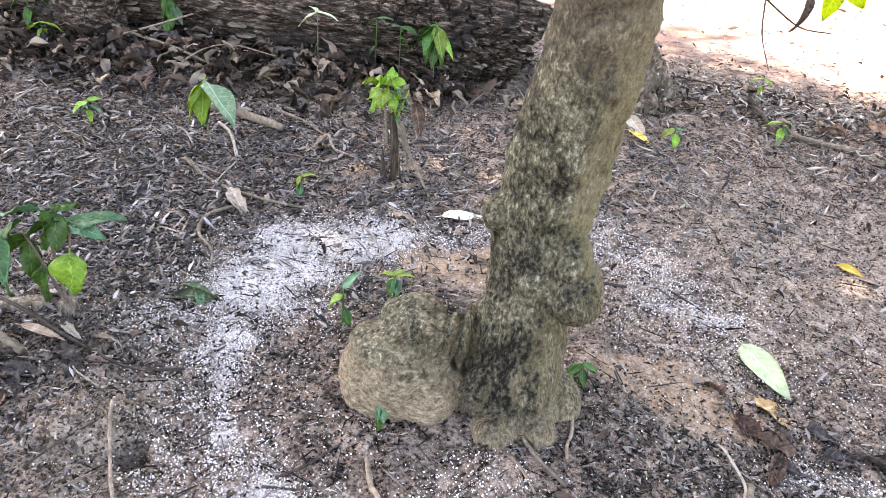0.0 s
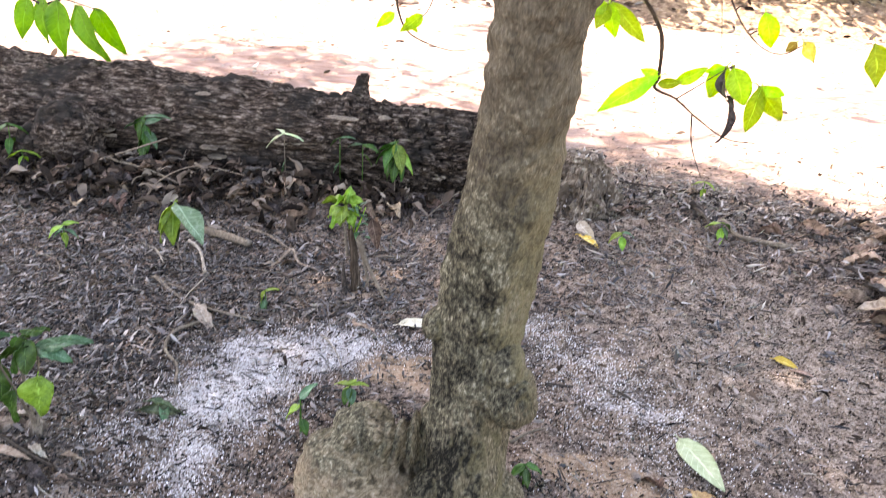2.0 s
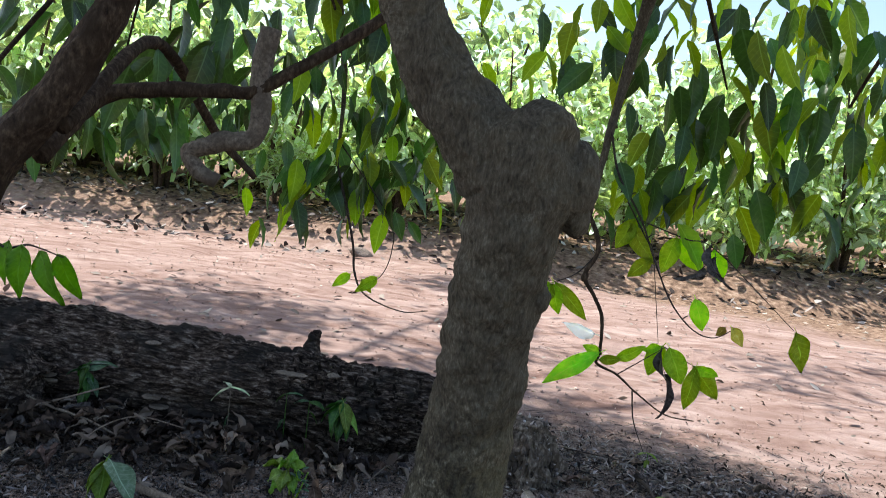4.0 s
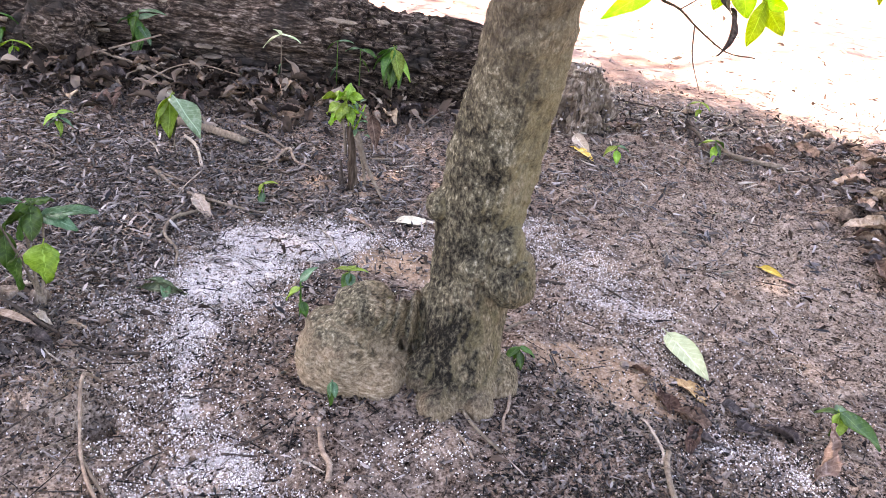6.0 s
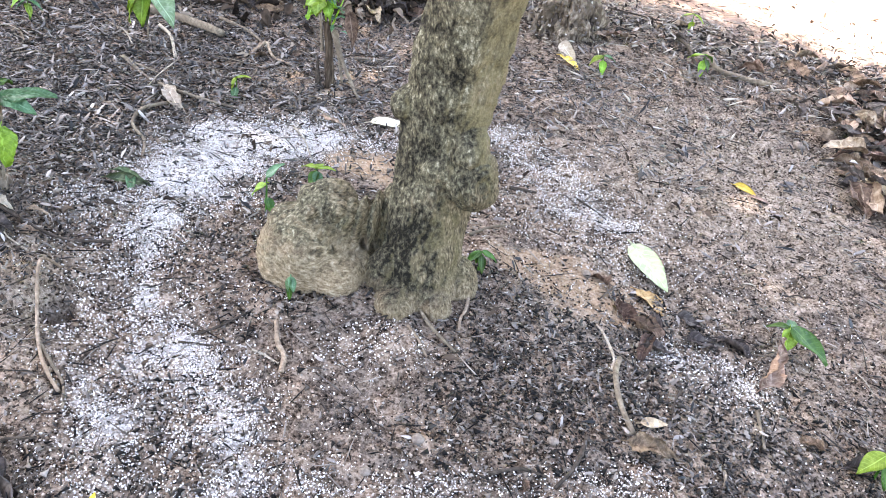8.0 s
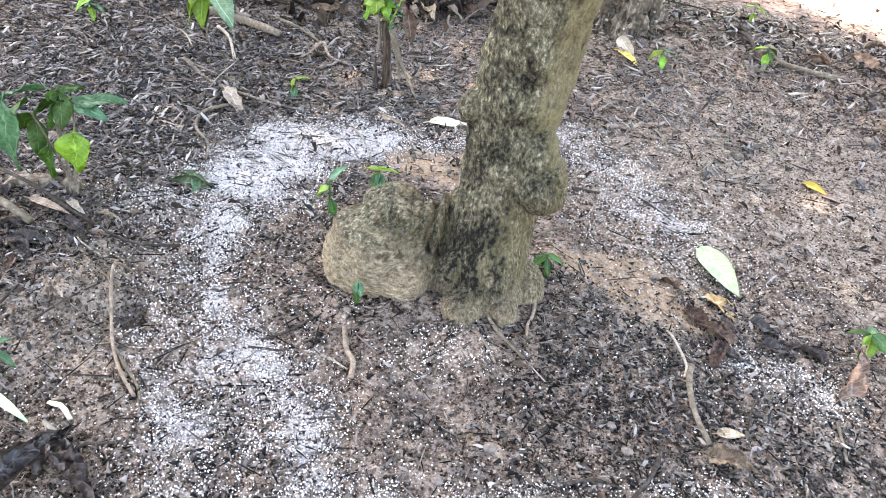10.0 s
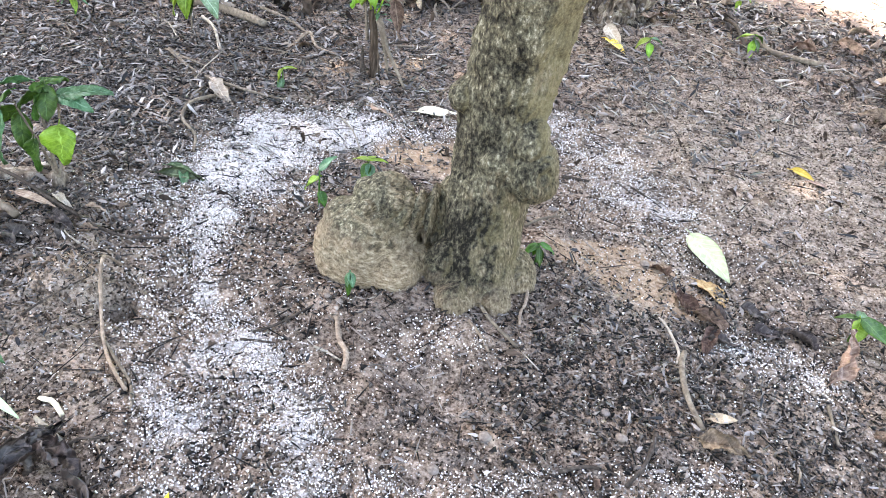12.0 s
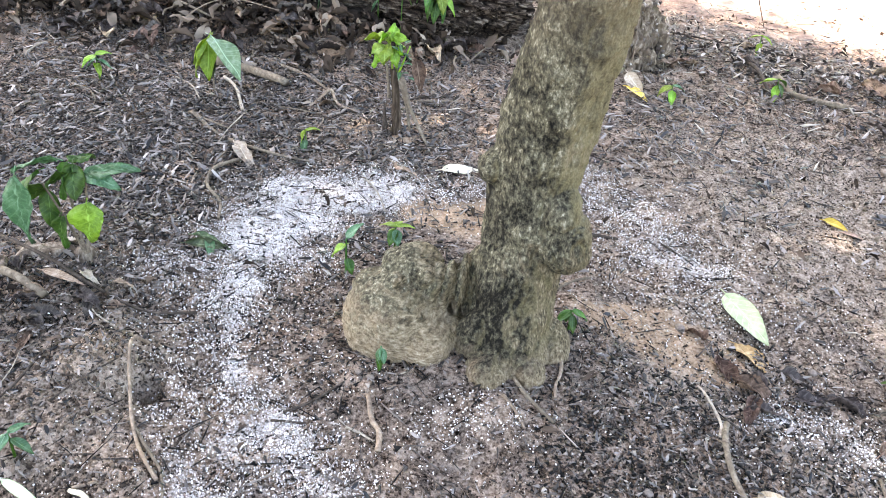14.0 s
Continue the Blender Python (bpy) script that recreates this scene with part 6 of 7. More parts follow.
loose_leaf("fallen_leaf", -0.245, 0.905, 20, 0.155, 0.045, CREAM, "long cream dry leaf", 0.012, -2, 12, droop=0.4, fold=0.3, ribs=0.3, wave=0.06, seed=5, crumple=0.06, nl=16, nw=8)
loose_leaf("fallen_leaf", -0.395, 0.89, -10, 0.13, 0.05, DEAD_TAN, "tan dry leaf by a dark stick", 0.012, 0, -15, droop=0.6, fold=0.3, wave=0.1, seed=6, crumple=0.18, nl=18, nw=10)
loose_leaf("fallen_leaf", -0.885, 0.862, -47, 0.16, 0.06, CREAM, "crumpled cream dry leaf", 0.016, 3, 20, droop=0.4, fold=0.4, curl=1.0, wave=0.12, seed=7, crumple=0.12, nl=18, nw=10, ragged=0.3)
loose_leaf("fallen_leaf", 0.335, 1.83, -58, 0.14, 0.06, CREAM, "cream and yellow curled leaf before the stump", 0.05, 20, 40, droop=0.5, fold=0.4, curl=0.6, seed=8, crumple=0.06, nl=16, nw=8)
loose_leaf("fallen_leaf", 0.335, 1.765, -35, 0.12, 0.055, OCHRE, "yellow ochre leaf before the stump", 0.018, 4, -5, droop=0.4, fold=0.3, ribs=0.3, seed=9, crumple=0.06, nl=16, nw=8)
loose_leaf("fallen_leaf", -0.8, 0.37, -2, 0.11, 0.028, DULL, "dull green fallen leaf in white granules", 0.014, 0, -20, droop=0.5, fold=0.4, curl=0.9, wave=0.1, seed=61, crumple=0.15)
loose_leaf("fallen_leaf", -1.0, 0.055, -5, 0.10, 0.022, DEAD_TAN, "narrow yellow-tan leaf by the root clump", 0.02, 0, 20, droop=0.5, fold=0.4, seed=10)
loose_leaf("fallen_leaf", -0.80, 0.33, 10, 0.12, 0.034, DULL, "dull green fallen leaf in white granules", 0.014, 0, 30, droop=0.5, fold=0.4, curl=0.9, wave=0.1, seed=11, crumple=0.15)
loose_leaf("fallen_leaf", -0.755, 0.36, -60, 0.075, 0.03, COOL, "dull bluish fallen leaf in white granules", 0.02, 10, -10, droop=0.5, fold=0.4, curl=0.6, seed=12)
loose_leaf("fallen_leaf", 0.50, -0.215, -6, 0.10, 0.05, DEAD, "curled brown dead leaf with a hole", 0.018, -4, 14, droop=0.5, fold=0.3, curl=0.9, wave=0.12, ribs=0.5, seed=13, crumple=0.18, nl=18, nw=10, ragged=0.2)
loose_leaf("fallen_leaf", 0.53, -0.15, 15, 0.062, 0.028, DEAD_TAN, "small grey-tan dry leaf", 0.008, 0, 6, droop=0.2, fold=0.2, seed=14)
loose_leaf("fallen_leaf", 0.80, 0.025, 55, 0.13, 0.06, DEAD_TAN, "upright curled grey-brown dead leaf", 0.012, -42, 50, droop=0.3, fold=0.4, curl=1.2, ribs=0.6, wave=0.08, seed=15, crumple=0.18, nl=18, nw=10)
loose_leaf("fallen_leaf", -0.665, -0.64, 62, 0.20, 0.075, UMBER, "large crumpled dark brown dead leaf", 0.03, -8, 35, droop=0.5, fold=0.5, curl=1.5, wave=0.14, ribs=1.1, seed=16, crumple=0.17, nl=22, nw=12, ragged=0.15)
loose_leaf("fallen_leaf", -0.605, -0.530, -18, 0.15, 0.060, UMBER, "large curled brown dead leaf with rolled rim", 0.035, 4, -30, droop=0.5, fold=0.5, curl=1.6, wave=0.14, ribs=1.0, seed=17, crumple=0.16, nl=22, nw=12)
loose_leaf("fallen_leaf", -0.60, -0.485, 255, 0.10, 0.055, UMBER, "small crumpled dark dead leaf", 0.035, 25, 50, droop=0.7, fold=0.5, curl=1.2, wave=0.14, ribs=0.8, seed=18, crumple=0.14, nl=18, nw=10)
loose_leaf("fallen_leaf", -0.36, -0.60, 100, 0.055, 0.02, YELLOW, "narrow yellow fallen leaf", 0.012, -20, 0, droop=0.4, fold=0.5, seed=19)
loose_leaf("grass_blade", -0.775, -0.435, -17, 0.11, 0.020, PALE_LEAF, "pale grass blade bent over the soil", 0.03, 4, 10, droop=0.5, fold=0.4, nl=9, nw=2, seed=20)
BY_PALE_LEAF = [(0.50, 0.235, -60, 0.12, DEAD), (0.53, 0.17, -20, 0.12, DEAD), (0.57, 0.12, 250, 0.10, DEAD), (0.555, 0.09, 10, 0.11, DEAD_DARK), (0.645, 0.225, -12, 0.11, DEAD_DARK), (0.66, 0.15, 5, 0.13, DEAD_DARK),
                                      (0.73, 0.17, -18, 0.12, DEAD_DARK), (0.60, 0.16, 140, 0.10, DEAD_DARK), (0.48, 0.28, 120, 0.09, DEAD), (0.62, 0.42, 70, 0.05, DEAD_TAN), (-0.70, 1.27, 200, 0.10, DEAD), (-0.62, 1.32, 60, 0.08, DEAD)]
BY_ROOTS = [(-1.02, -0.03, 30, 0.09, DEAD_DARK), (-0.96, 0.0, 200, 0.08, DEAD), (-1.05, 0.05, 120, 0.09, DEAD_DARK), (-0.88, 0.02, 300, 0.07, DEAD_DARK), (-0.86, 0.10, 10, 0.05, DEAD_TAN), (-1.1, -0.08, 80, 0.10, DEAD), (-1.0, 0.20, 200, 0.06, CREAM), (-0.98, -0.06, 20, 0.11, DEAD_DARK), (-0.92, -0.08, 160, 0.10, DEAD_DARK), (-1.06, -0.02, 250, 0.11, DEAD), (-0.90, 0.03, 330, 0.09, DEAD_DARK), (-1.12, 0.0, 45, 0.12, DEAD_DARK), (-0.94, -0.14, 90, 0.08, DEAD), (-0.82, 0.05, 200, 0.07, DEAD_TAN), (-0.93, 0.09, -20, 0.06, CREAM), (0.93, -0.16, 20, 0.10, DEAD_DARK), (0.90, -0.12, 140, 0.08, DEAD), (0.31, -0.37, 80, 0.05, DEAD)]
for i, (x, y, h, ln, m) in enumerate(BY_PALE_LEAF + BY_ROOTS):
    loose_leaf("dead_leaf", x, y, h, ln * 0.85, ln * 0.4, m, "curled dead leaf on the ground", 0.014, RNG.uniform(-6, 10), RNG.uniform(-25, 25), "dead leaves", droop=0.5, fold=0.3, curl=0.8, wave=0.16, ribs=0.8, seed=20 + i, ragged=0.45, crumple=0.14, nl=18, nw=10)

# dead leaves heaped along the log and on the far side: shared meshes
KINDS = []
for i in range(9):
    ln = 0.105 + 0.016 * (i % 5)
    KINDS.append(leaf_mesh("dead_leaf", ln, ln * (0.42 + 0.05 * (i % 3)), droop=0.3 + 0.15 * (i % 4), fold=0.2 + 0.1 * (i % 3), curl=(0.3, 0.7, 1.2)[i % 3], wave=0.10 + 0.03 * (i % 4), ribs=0.5, nl=12, nw=6, seed=70 + i, ragged=0.2, crumple=0.16))
    KINDS[-1].materials.append((DEAD, DEAD_DARK, DEAD_DARK, DEAD_DARK, DEAD, DEAD_DARK, DEAD, DEAD_TAN, DEAD_TAN)[i])
rng = np.random.default_rng(5)
HEAPS = [(-1.55, 1.80, 0.32, 0.16, 62), (-2.05, 1.75, 0.30, 0.22, 60), (-0.95, 1.90, 0.30, 0.10, 46), (-0.45, 1.93, 0.22, 0.07, 20), (1.46, 1.38, 0.09, 0.20, 46), (1.58, 1.75, 0.10, 0.14, 24), (1.42, 1.08, 0.07, 0.10, 14), (1.85, 1.9, 0.15, 0.25, 16), (1.35, 2.10, 0.30, 0.18, 8), (0.60, 2.2, 0.22, 0.16, 5)]
for hx, hy, sx, sy, n in HEAPS:
    for k in range(n):
        x, y = hx + rng.normal(0, sx), hy + rng.normal(0, sy)
        if y > 2.02 and x < 0.0:
            y = 2.02 - 0.1 * rng.random()
        ob = part("dead_leaf", KINDS[int(rng.integers(3, 9) if hx > 0 else rng.integers(8))], None)
        ob.matrix_basis = pose(x, y, gz(x, y) + 0.012 + 0.02 * rng.random(), rng.normal(0, 20), rng.normal(3, 14), rng.uniform(0, 360))
        tagged(ob, "dry curled brown dead leaf in the litter", "leaf", "dead leaf litter")

# ---- stones ----
for x, y, r in ((0.111, -0.299, 0.011), (0.032, -0.385, 0.010), (-0.235, -0.03, 0.007), (-0.262, -0.02, 0.008), (0.43, 0.33, 0.012), (0.33, -0.18, 0.009), (0.72, 0.25, 0.010), (0.36, -0.24, 0.010), (1.2, 1.35, 0.018)):
    bm = bmesh.new()
    ellipsoid(bm, (0, 0, 0), (r * 1.25, r, r * 0.75), 0.3, 3)
    for v in bm.verts:
        v.co *= 1 + 0.25 * noise.noise(v.co * 60 + Vector((x * 50, y * 50, 0)))
    for f in bm.faces:
        f.smooth = True
    ob = part("stone", bm, STONE)
    ob.location = (x, y, gz(x, y) + r * 0.35)
    tagged(ob, "small pale stone half sunk in soil", "stone", "stones")
bm = bmesh.new()
ellipsoid(bm, (0, 0, 0), (0.19, 0.13, 0.09), 0.2, 3)
for v in bm.verts:
    v.co *= 1 + 0.3 * noise.noise(v.co * 9)
ob = part("rock", bm, STONE)
ob.location = (-1.75, 9.9, gz(-1.75, 9.9) + 0.05)
tagged(ob, "pale rock at the foot of the bank", "rock")

# ---- coffee shrubs beyond the track ----
def shrub(seed):
    rng = np.random.default_rng(seed)
    thing = root("coffee_shrub", 0, 0, 0, "bushy coffee shrub with sunlit drooping leaves", "shrub", "coffee shrubs beyond the track")
    centres = []
    for k in range(4):
        a = k * 1.6 + rng.uniform(0, 0.6)
        tip = Vector((0.7 * math.cos(a), 0.7 * math.sin(a), rng.uniform(2.3, 3.2)))
        bm = bmesh.new()
        run = spline([(0.06 * math.cos(a), 0.06 * math.sin(a), -0.1), tip * 0.4 + Vector((0, 0, 0.2)), tip], 6)
        tube(bm, run, [0.045, 0.03, 0.012], 8, 0.3, k)
        piece("stem", bm, LIMB, thing)
        for q in run[4:]:
            for _ in range(4):
                b = rng.uniform(0, 2 * math.pi)
                d = rng.uniform(0.15, 0.85)
                centres.append((q.x + d * math.cos(b), q.y + d * math.sin(b), q.z - 0.35 * d))
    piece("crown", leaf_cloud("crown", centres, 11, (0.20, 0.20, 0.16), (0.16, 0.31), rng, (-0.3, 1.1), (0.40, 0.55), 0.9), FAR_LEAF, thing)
    return thing


SHRUBS = [shrub(s) for s in (1, 2, 3)]
rng = np.random.default_rng(44)
spots = []
for row in range(3):
    for k in range(-7, 9):
        x = k * 2.1 + rng.uniform(-0.5, 0.5) + 0.9 * (row % 2)
        if row > 0 and 1.0 < x < 9.0 and k % 2:
            continue
        spots.append((x, float(bank_edge(x)) + 1.7 + row * 2.6 + rng.uniform(-0.4, 0.4)))
for i, (x, y) in enumerate(spots):
    m = pose(x, y, gz(x, y), 0, 0, rng.uniform(0, 360))
    tall = 1.0 + 0.28 * max(0.0, y - float(bank_edge(x)) - 2.5) / 2.6
    if i < 3:
        SHRUBS[i].matrix_basis = m
    else:
        s = tall * rng.uniform(0.85, 1.2)
        copy_thing(SHRUBS[i % 3], m).scale = (s, s, s)

# ---- loose stuff on the plot ----
def in_view(n, rng, y0=-0.75, y1=3.3):
    y = y0 + (y1 - y0) * rng.random(n) ** 1.15
    half = 1.0 + 0.66 * (y + 0.75)
    return -0.05 + half * rng.uniform(-1, 1, n), y


def on_track(x, y):
    """From 0 on the plot to 1 on the bare track."""
    return smooth(2.75, 3.25, y + 0.12 * x + 0.5 * np.maximum(x - 0.7, 0) + 0.15 * vnoise(x * 4, y * 4, 91))


def keep_out(x, y):
    """True where the trunk, the burl or the log stands."""
    a = ((x - 0.035) / 0.10) ** 2 + ((y - 0.15) / 0.12) ** 2 < 1
    b = ((x + 0.205) / 0.125) ** 2 + ((y - 0.135) / 0.115) ** 2 < 1
    return a | b | ((x < -0.1) & (y > 2.08) & (y < 2.62))


OCTA = (np.array([(0.5, 0, 0), (-0.5, 0, 0), (0.12, 0.5, 0.1), (-0.1, -0.5, 0), (0, 0.05, 0.5), (0, 0, -0.5)], float),
        np.array([(0, 2, 4), (2, 1, 4), (1, 3, 4), (3, 0, 4), (2, 0, 5), (1, 2, 5), (3, 1, 5), (0, 3, 5)]))
CHIP = (np.array([(0.5, -0.08, 0.05), (-0.42, 0.34, 0.1), (-0.2, -0.5, -0.05), (0.0, -0.02, 0.5), (0.0, 0.0, -0.5)]),
        np.array([(0, 1, 3), (1, 2, 3), (2, 0, 3), (1, 0, 4), (2, 1, 4), (0, 2, 4)]))


def scatter(name, shape, x, y, scale, material, label, category, rng, lift=0.0, tilt=0.25, jitter=0.2, bent=False):
    ok = ~keep_out(x, y)
    x, y, scale = x[ok], y[ok], scale[ok]
    n = len(x)
    p = np.stack([x, y, ground_z(x, y) + lift * rng.random(n) + scale[:, 2] * 0.25], -1)
    me = cloud_mesh(name, shape, p, rng.uniform(0, 2 * np.pi, n), rng.normal(0, tilt, n), rng.normal(0, tilt, n), scale, jitter)
    return tagged(part(name, shade_smooth(me) if bent else me, material), label, category, kind="stuff")


rng = np.random.default_rng(11)
# dark shredded chips, thinner on the bare patches
x, y = in_view(230000, rng)
FLAKED = [(0.30, 0.02, 0.20, 0.5), (0.45, -0.03, 0.22, 0.5), (0.73, -0.13, 0.25, 0.5), (0.25, -0.17, 0.16, 0.35), (0.64, 0.20, 0.12, 0.5), (-0.20, 0.02, 0.10, 0.6), (-0.25, -0.07, 0.10, 0.3), (-0.40, 0.20, 0.13, 0.45), (-0.42, 0.05, 0.10, 0.35), (-0.57, 0.30, 0.04, 0.8),
          (-1.10, 0.70, 0.55, 0.45), (-1.2, 1.2, 0.6, 0.5), (-0.85, 0.55, 0.2, 0.4), (-0.98, 0.0, 0.16, 0.5), (-0.04, -0.27, 0.05, 0.7), (-0.78, -0.06, 0.07, 0.8), (-0.30, -0.33, 0.04, 0.7), (-0.43, -0.30, 0.05, 0.5), (0.3, 1.5, 0.4, 0.15), (0.62, 0.85, 0.2, 0.25)]
BARE = [(-0.10, -0.18, 0.13, 0.5), (0.06, -0.12, 0.10, 0.4), (-0.05, -0.36, 0.10, 0.35), (0.92, 1.05, 0.55, 0.75), (0.6, 1.1, 0.35, 0.6), (1.2, 0.6, 0.4, 0.6), (0.75, 0.70, 0.28, 0.4), (-0.76, -0.25, 0.18, 0.8), (-0.72, -0.40, 0.15, 0.7), (-0.80, -0.05, 0.12, 0.5), (0.36, 0.32, 0.12, 0.6), (0.24, 0.38, 0.08, 0.5), (0.47, 0.23, 0.08, 0.4), (-0.25, 0.68, 0.12, 0.4), (-0.48, 0.27, 0.05, 0.4), (-0.57, 1.09, 0.18, 0.4), (-0.28, 1.2, 0.25, 0.3), (0.62, -0.02, 0.06, 0.4)]
dens = 0.26 + 0.28 * vnoise(x * 3.1, y * 3.1, 21) + 0.24 * vnoise(x * 9, y * 9, 22) + 0.18 * vnoise(x * 23, y * 23, 25)
for cx0, cy0, rad0, amount in FLAKED:
    dens = dens + amount * blob(x, y, cx0, cy0, rad0)
for cx0, cy0, rad0, amount in BARE:
    dens = dens - amount * blob(x, y, cx0, cy0, rad0)
k = rng.random(len(x)) < np.clip(dens, 0.03, 1) * (1 - 0.93 * on_track(x, y)) * (1 - 0.75 * np.clip(ring_density(x, y), 0, 1))
x, y = x[k], y[k]
ln = 0.004 + (0.017 + 0.016 * smooth(-0.1, 0.8, y) * (1 - 0.7 * smooth(0.1, 0.7, x))) * rng.random(len(x)) ** 2.0
scatter("wood_chips", CHIP, x, y, np.stack([ln, np.minimum(ln, 0.018) * rng.uniform(0.3, 0.95, len(x)), 0.0015 + 0.0040 * rng.random(len(x))], -1), CHIPS, "dark shredded chips and charred bits over the soil", "chips", rng, 0.005, 0.32, 0.45)
# crumbling fibres over the rotten stump
a, h = rng.uniform(0, 2 * np.pi, 520), rng.random(520) ** 1.3
r = 0.15 * (1 - h) + 0.04 + rng.normal(0, 0.012, 520)
p = np.stack([0.352 + r * np.cos(a), 2.09 + r * np.sin(a), 0.30 * h], -1)
ln = rng.uniform(0.012, 0.035, 520)
me = cloud_mesh("fibre", OCTA, p, a + rng.normal(0, 1.2, 520), rng.normal(0.6, 0.7, 520), rng.normal(0, 0.7, 520), np.stack([ln, 0.006 + 0.014 * rng.random(520), 0.004 + 0.009 * rng.random(520)], -1), 0.5)
tagged(piece("fibre", me, GREY_LITTER, stump), "loose grey wood fibres", kind="stuff")
# torn strips of bark, curled along their length
SHRED = (np.array([(-0.5, -0.35, 0), (-0.5, 0.0, 0.22), (-0.5, 0.3, 0.02), (-0.18, -0.5, 0.16), (-0.18, 0.04, 0.5), (-0.18, 0.5, 0.12), (0.2, -0.42, 0.2), (0.2, 0.02, 0.45), (0.2, 0.46, 0.2), (0.5, -0.12, 0.0), (0.5, 0.05, 0.1), (0.5, 0.2, 0.0)]),
         np.array([(i * 3 + j, i * 3 + j + 1, i * 3 + j + 4, i * 3 + j + 3) for i in range(3) for j in range(2)]))
x, y = in_view(80000, rng, -0.75, 3.0)
dens = 0.30 + 0.40 * vnoise(x * 2.1, y * 2.1, 23) + 0.25 * vnoise(x * 6, y * 6, 24) + 0.7 * blob(x, y, -1.0, 1.1, 0.75) + 0.15 * blob(x, y, 0.55, -0.1, 0.45) + 0.2 * blob(x, y, 0.1, 1.3, 0.5) - 0.28 * (1 - smooth(-0.1, 0.5, y)) - 0.6 * blob(x, y, 0.9, 0.75, 0.55) + 0.8 * blob(x, y, -1.0, 0.05, 0.3) + 0.5 * blob(x, y, -0.88, -0.15, 0.12) - 0.3 * blob(x, y, 0.4, 0.26, 0.15)
k = rng.random(len(x)) < np.clip(dens, 0.05, 1) * (1 - 0.95 * on_track(x, y)) * (1 - 0.9 * np.clip(ring_density(x, y), 0, 1))
x, y = x[k], y[k]
ln = 0.009 + (0.016 + 0.026 * smooth(-0.1, 0.7, y)) * rng.random(len(x)) ** 2.0
scatter("bark_shreds", SHRED, x, y, np.stack([ln, 0.0025 + np.minimum(0.3 * ln, 0.010) * rng.random(len(x)) ** 1.3, 0.0015 + 0.006 * rng.random(len(x))], -1), SHREDS, "black torn bark strips matted over the soil", "bark", rng, 0.012, 0.42, 0.3)
# crumbs of soil
x, y = in_view(230000, rng, -0.75, 2.2)
k = rng.random(len(x)) < np.clip(0.30 + 0.5 * vnoise(x * 3.1, y * 3.1, 31) + 0.7 * blob(x, y, -0.75, -0.3, 0.3) + 0.9 * blob(x, y, 0.9, 0.7, 0.6) + 0.4 * blob(x, y, 0.15, -0.25, 0.3), 0.05, 1)
x, y = x[k], y[k]
s = 0.0022 + 0.0062 * rng.random(len(x)) ** 3.2
scatter("soil_crumbs", OCTA, x, y, np.stack([s * 1.2, s, s * 0.8], -1), CLODS, "reddish brown crumbs of loose soil", "soil", rng, 0.001, 0.6, 0.4)
# larger clods thrown up round the hole
x, y = rng.uniform(-1.1, -0.55, 2600), rng.uniform(-0.6, 0.1, 2600)
k = rng.random(len(x)) < np.clip(0.9 * blob(x, y, -0.80, -0.20, 0.22) + 0.8 * blob(x, y, -0.74, -0.38, 0.18), 0, 1)
x, y = x[k], y[k]
s = 0.004 + 0.011 * rng.random(len(x)) ** 3.5
scatter("soil_clods", OCTA, x, y, np.stack([s * 1.2, s, s * 0.7], -1), DUG, "brown clods of dug soil beside a hole", "soil", rng, 0.0, 0.7, 0.4)
# bleached fibres and chips, thick on the open side, partly standing in for light
x, y = in_view(30000, rng, -0.5, 3.3)
k = rng.random(len(x)) < np.clip(0.25 + 0.25 * vnoise(x * 2.2, y * 2.2, 71) - 0.4 * (1 - smooth(0.1, 0.8, y)) + 0.35 * blob(x, y, 1.0, 1.6, 1.0) + 0.4 * blob(x, y, -0.8, 1.2, 0.9), 0.02, 1)
x, y = x[k], y[k]
ln = 0.005 + 0.026 * rng.random(len(x)) ** 2.2
scatter("pale_fibres", OCTA, x, y, np.stack([ln, 0.0015 + 0.004 * rng.random(len(x)) ** 2, 0.0015 + 0.002 * rng.random(len(x))], -1), STRAW, "bleached wood fibres strewn over dark chips", "fibres", rng, 0.006, 0.25, 0.2)
# thin twigs
x, y = in_view(5200, rng)
x, y = np.concatenate([x, rng.uniform(-1.9, -0.3, 1500)]), np.concatenate([y, rng.uniform(0.5, 1.75, 1500)])
ln = 0.03 + 0.10 * rng.random(len(x)) ** 2.5
scatter("twig_bits", OCTA, x, y, np.stack([ln, 0.002 + 0.003 * rng.random(len(x)), 0.002 + 0.003 * rng.random(len(x))], -1), CHIPS, "thin broken dark twigs strewn about", "twigs", rng, 0.006, 0.1, 0.15)
# dead leaves too many to tell apart, curled in three ways
def curled_shape(seed, curl):
    me = leaf_mesh("curled", 1.0, 0.46, droop=0.7, fold=0.25, curl=curl, wave=0.12, nl=6, nw=4, seed=seed, ragged=0.2, crumple=0.2, thin=True)
    sv = np.array([v.co[:] for v in me.vertices])
    sf = np.array([p.vertices[:] for p in me.polygons])
    bpy.data.meshes.remove(me)
    return sv, sf


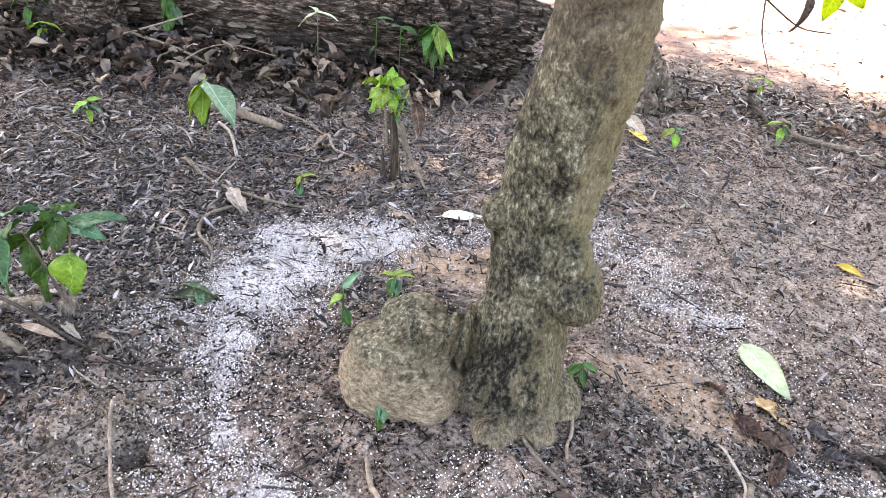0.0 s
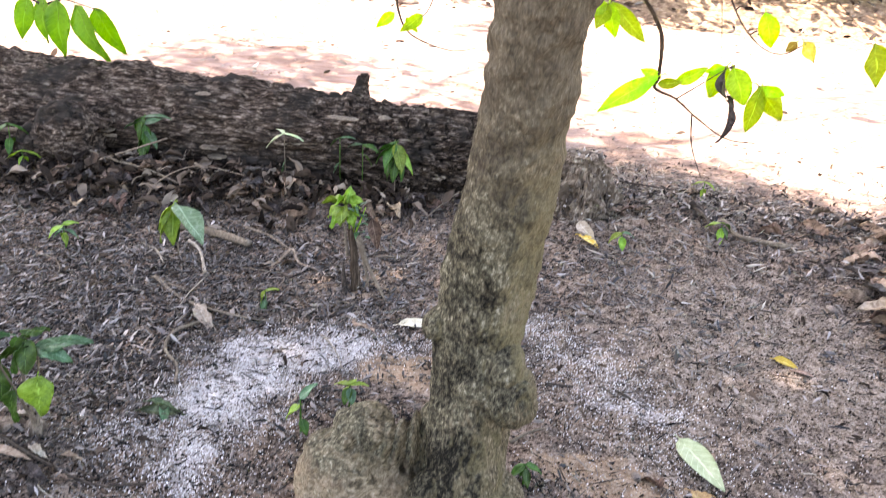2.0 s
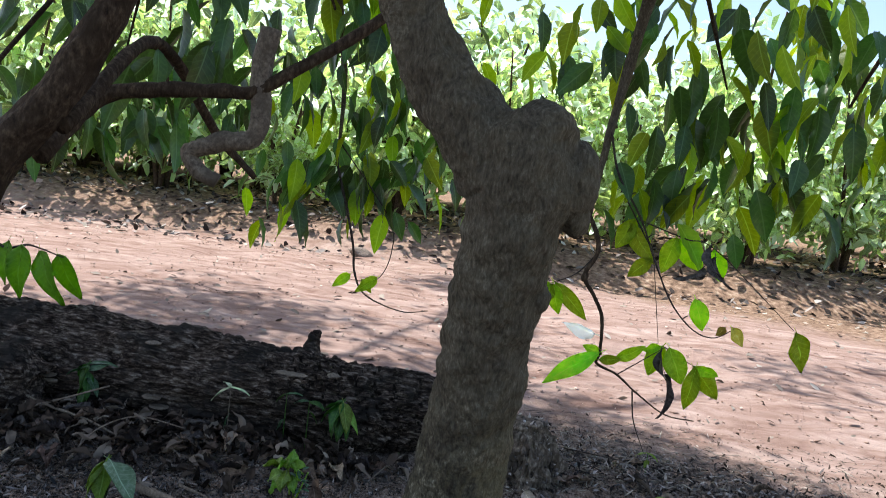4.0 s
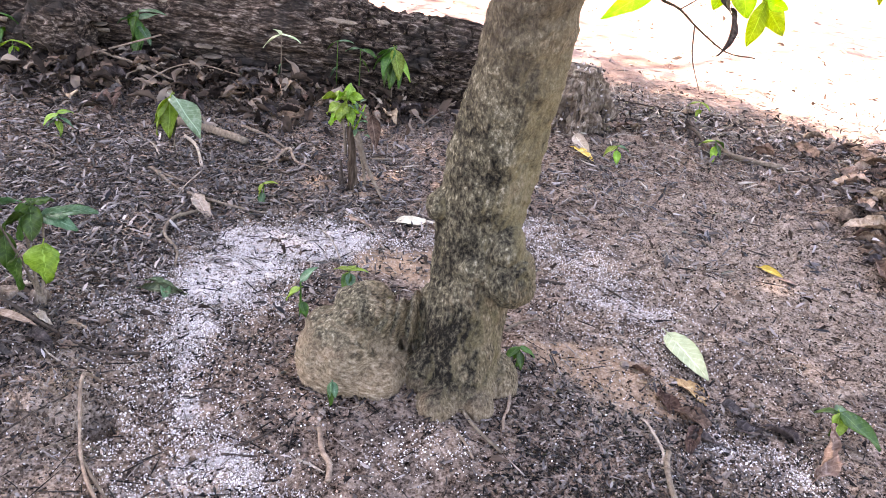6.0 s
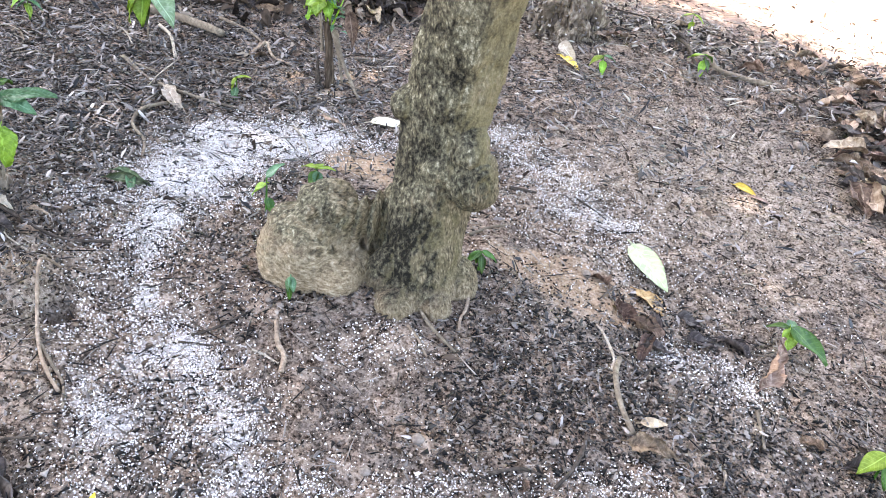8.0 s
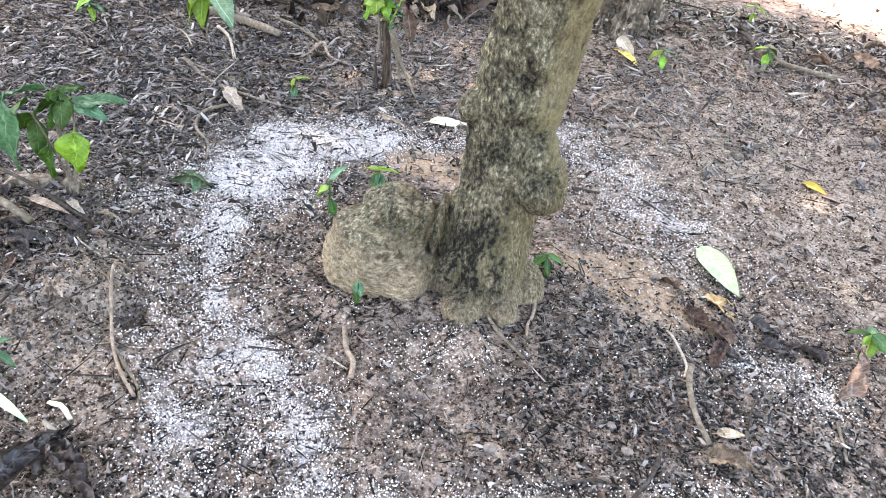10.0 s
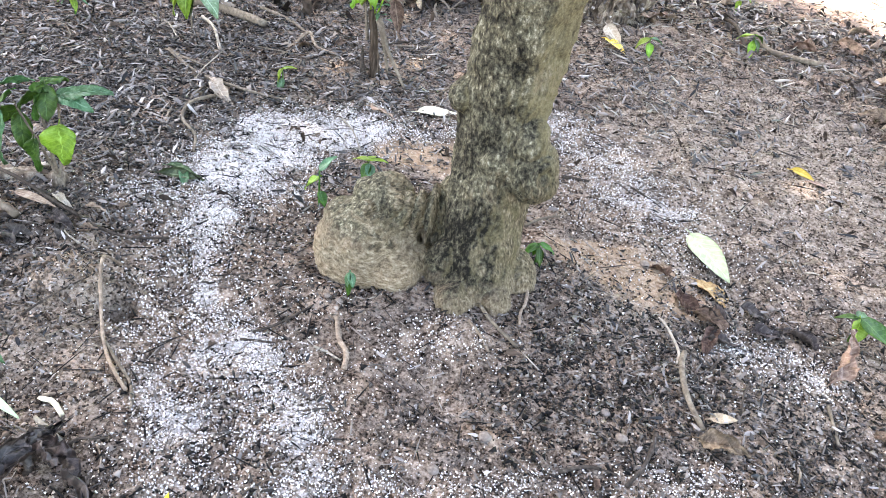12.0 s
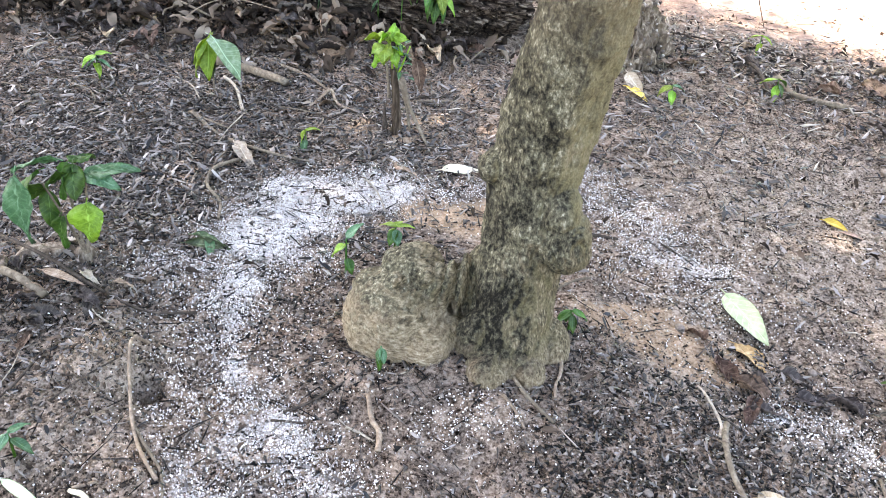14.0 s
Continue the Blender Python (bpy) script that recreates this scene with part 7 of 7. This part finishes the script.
hx = np.concatenate([rng.normal(-1.6, 0.45, 620), rng.normal(-2.2, 0.3, 300), rng.normal(-0.9, 0.35, 300), rng.normal(1.68, 0.27, 700), rng.normal(1.35, 0.40, 480), rng.normal(0.65, 0.25, 160)])
hy = np.concatenate([rng.normal(1.84, 0.14, 620), rng.normal(1.75, 0.2, 300), rng.normal(1.95, 0.07, 300), rng.normal(1.70, 0.32, 700), rng.normal(2.15, 0.22, 480), rng.normal(2.35, 0.15, 160)])
for k in range(3):
    x, y = hx[k::3], hy[k::3]
    ln = 0.04 + 0.075 * rng.random(len(x))
    scatter("leaf_heap", curled_shape(k + 5, (0.5, 0.9, 1.3)[k]), x[x < 0], y[x < 0], np.stack([ln, ln, ln * np.sign(rng.random(len(x)) - 0.3)], -1)[x < 0], LITTER, "heaped dry curled leaves along the log", "litter", rng, 0.04, 0.5, 0.0, True)
    ok = x > 0
    ln = 0.42 * ln
    scatter("leaf_heap", curled_shape(k + 9, (0.6, 1.1, 1.6)[k]), x[ok], y[ok], np.stack([ln, ln, ln * np.sign(rng.random(len(x)) - 0.3)], -1)[ok], GREY_LITTER, "bleached grey leaf litter near the track", "litter", rng, 0.03, 0.4, 0.0, True)
# leaf fragments
x, y = in_view(11000, rng, -0.35, 3.3)
k = rng.random(len(x)) < np.clip(0.30 * smooth(0.4, 0.8, y) + 0.4 * smooth(0.4, 0.8, y) * vnoise(x * 1.7, y * 1.7, 41) + 0.9 * blob(x, y, -1.02, 0.05, 0.22) + 0.5 * blob(x, y, -1.4, 1.6, 0.8) + 0.5 * blob(x, y, 1.5, 2.0, 0.7) + 0.5 * blob(x, y, 0.6, 2.4, 0.6), 0.03, 1)
x, y = x[k], y[k]
ln = 0.012 + 0.03 * rng.random(len(x)) ** 2
scatter("leaf_fragments", curled_shape(3, 1.0), x, y, np.stack([ln, ln, ln * np.sign(rng.random(len(x)) - 0.4)], -1), LITTER, "torn brown leaf fragments in the litter", "litter", rng, 0.006, 0.4, 0.1, True)
# bleached straw where the plot meets the track
x = rng.uniform(-0.3, 3.2, 2600)
y = track_edge(x) - 0.65 + rng.normal(0, 0.42, len(x)) - 0.15 * x
ln = 0.02 + 0.10 * rng.random(len(x)) ** 2
scatter("straw_litter", OCTA, x, y, np.stack([ln, 0.003 + 0.012 * rng.random(len(x)) ** 2, 0.0025 + 0.003 * rng.random(len(x))], -1), STRAW, "bleached straw and dry leaf bits at the plot's edge", "straw", rng, 0.02, 0.3, 0.2)

# white granules strewn in a ring round the tree
n = 700000
x, y = rng.uniform(-1.0, 1.1, n), rng.uniform(-0.72, 1.1, n)
wide = 0.008 + 0.10 * blob(x, y, -0.38, -0.32, 0.24) * (1 + vnoise(x * 9, y * 9, 53)) + 0.008 * blob(x, y, 0.10, -0.28, 0.30) + 0.035 * blob(x, y, 0.62, 0.40, 0.30) + 0.07 * blob(x, y, 0.36, 0.74, 0.22) + 0.03 * blob(x, y, 0.65, 0.0, 0.2) + 0.09 * blob(x, y, -0.55, 0.12, 0.20) + 0.05 * blob(x, y, -0.75, 0.45, 0.2)
k = rng.random(n) < np.clip(0.72 * ring_density(x, y) ** 1.3 * (0.75 + 0.6 * vnoise(x * 30, y * 30, 55)) + wide * 0.6, 0, 1)
x, y = x[k], y[k]
s = 0.0019 + 0.0036 * rng.random(len(x)) ** 2.2
scatter("white_granules", OCTA, x, y, np.stack([s * 1.2, s * 1.05, s * 0.85], -1), GRAINS, "white granules strewn in a ring round the tree", "granules", rng, 0.004, 0.8, 0.22, True)

# litter under the shrubs and over the track
x, y = rng.uniform(-14, 16, 9000), rng.uniform(9.6, 16, 9000)
ln = 0.06 + 0.12 * rng.random(len(x))
scatter("far_litter", LEAF_SHAPE, x, y, np.stack([ln, ln * 0.5, ln * rng.uniform(-1, 1, len(x))], -1), GREY_LITTER, "dead leaf litter under the far shrubs", "litter", rng, 0.02, 0.4, 0.1)
x, y = rng.uniform(-8, 9, 1400), rng.uniform(3.3, 9.8, 1400)
ln = 0.03 + 0.09 * rng.random(len(x)) ** 2
scatter("track_litter", LEAF_SHAPE, x, y, np.stack([ln, ln * 0.5, ln * rng.uniform(-1, 1, len(x))], -1), STRAW, "scattered dry leaves on the dirt track", "litter", rng, 0.01, 0.3, 0.1)
x, y = rng.uniform(-6, 7, 9000), 3.4 + 6.4 * rng.random(9000) ** 1.5
s = 0.006 + 0.022 * rng.random(len(x)) ** 3
scatter("track_clods", OCTA, x, y, np.stack([s * 1.6, s, s * 0.5], -1), TRACK_CLODS, "crumbled lumps of reddish track soil", "soil", rng, 0.0, 0.3, 0.35)
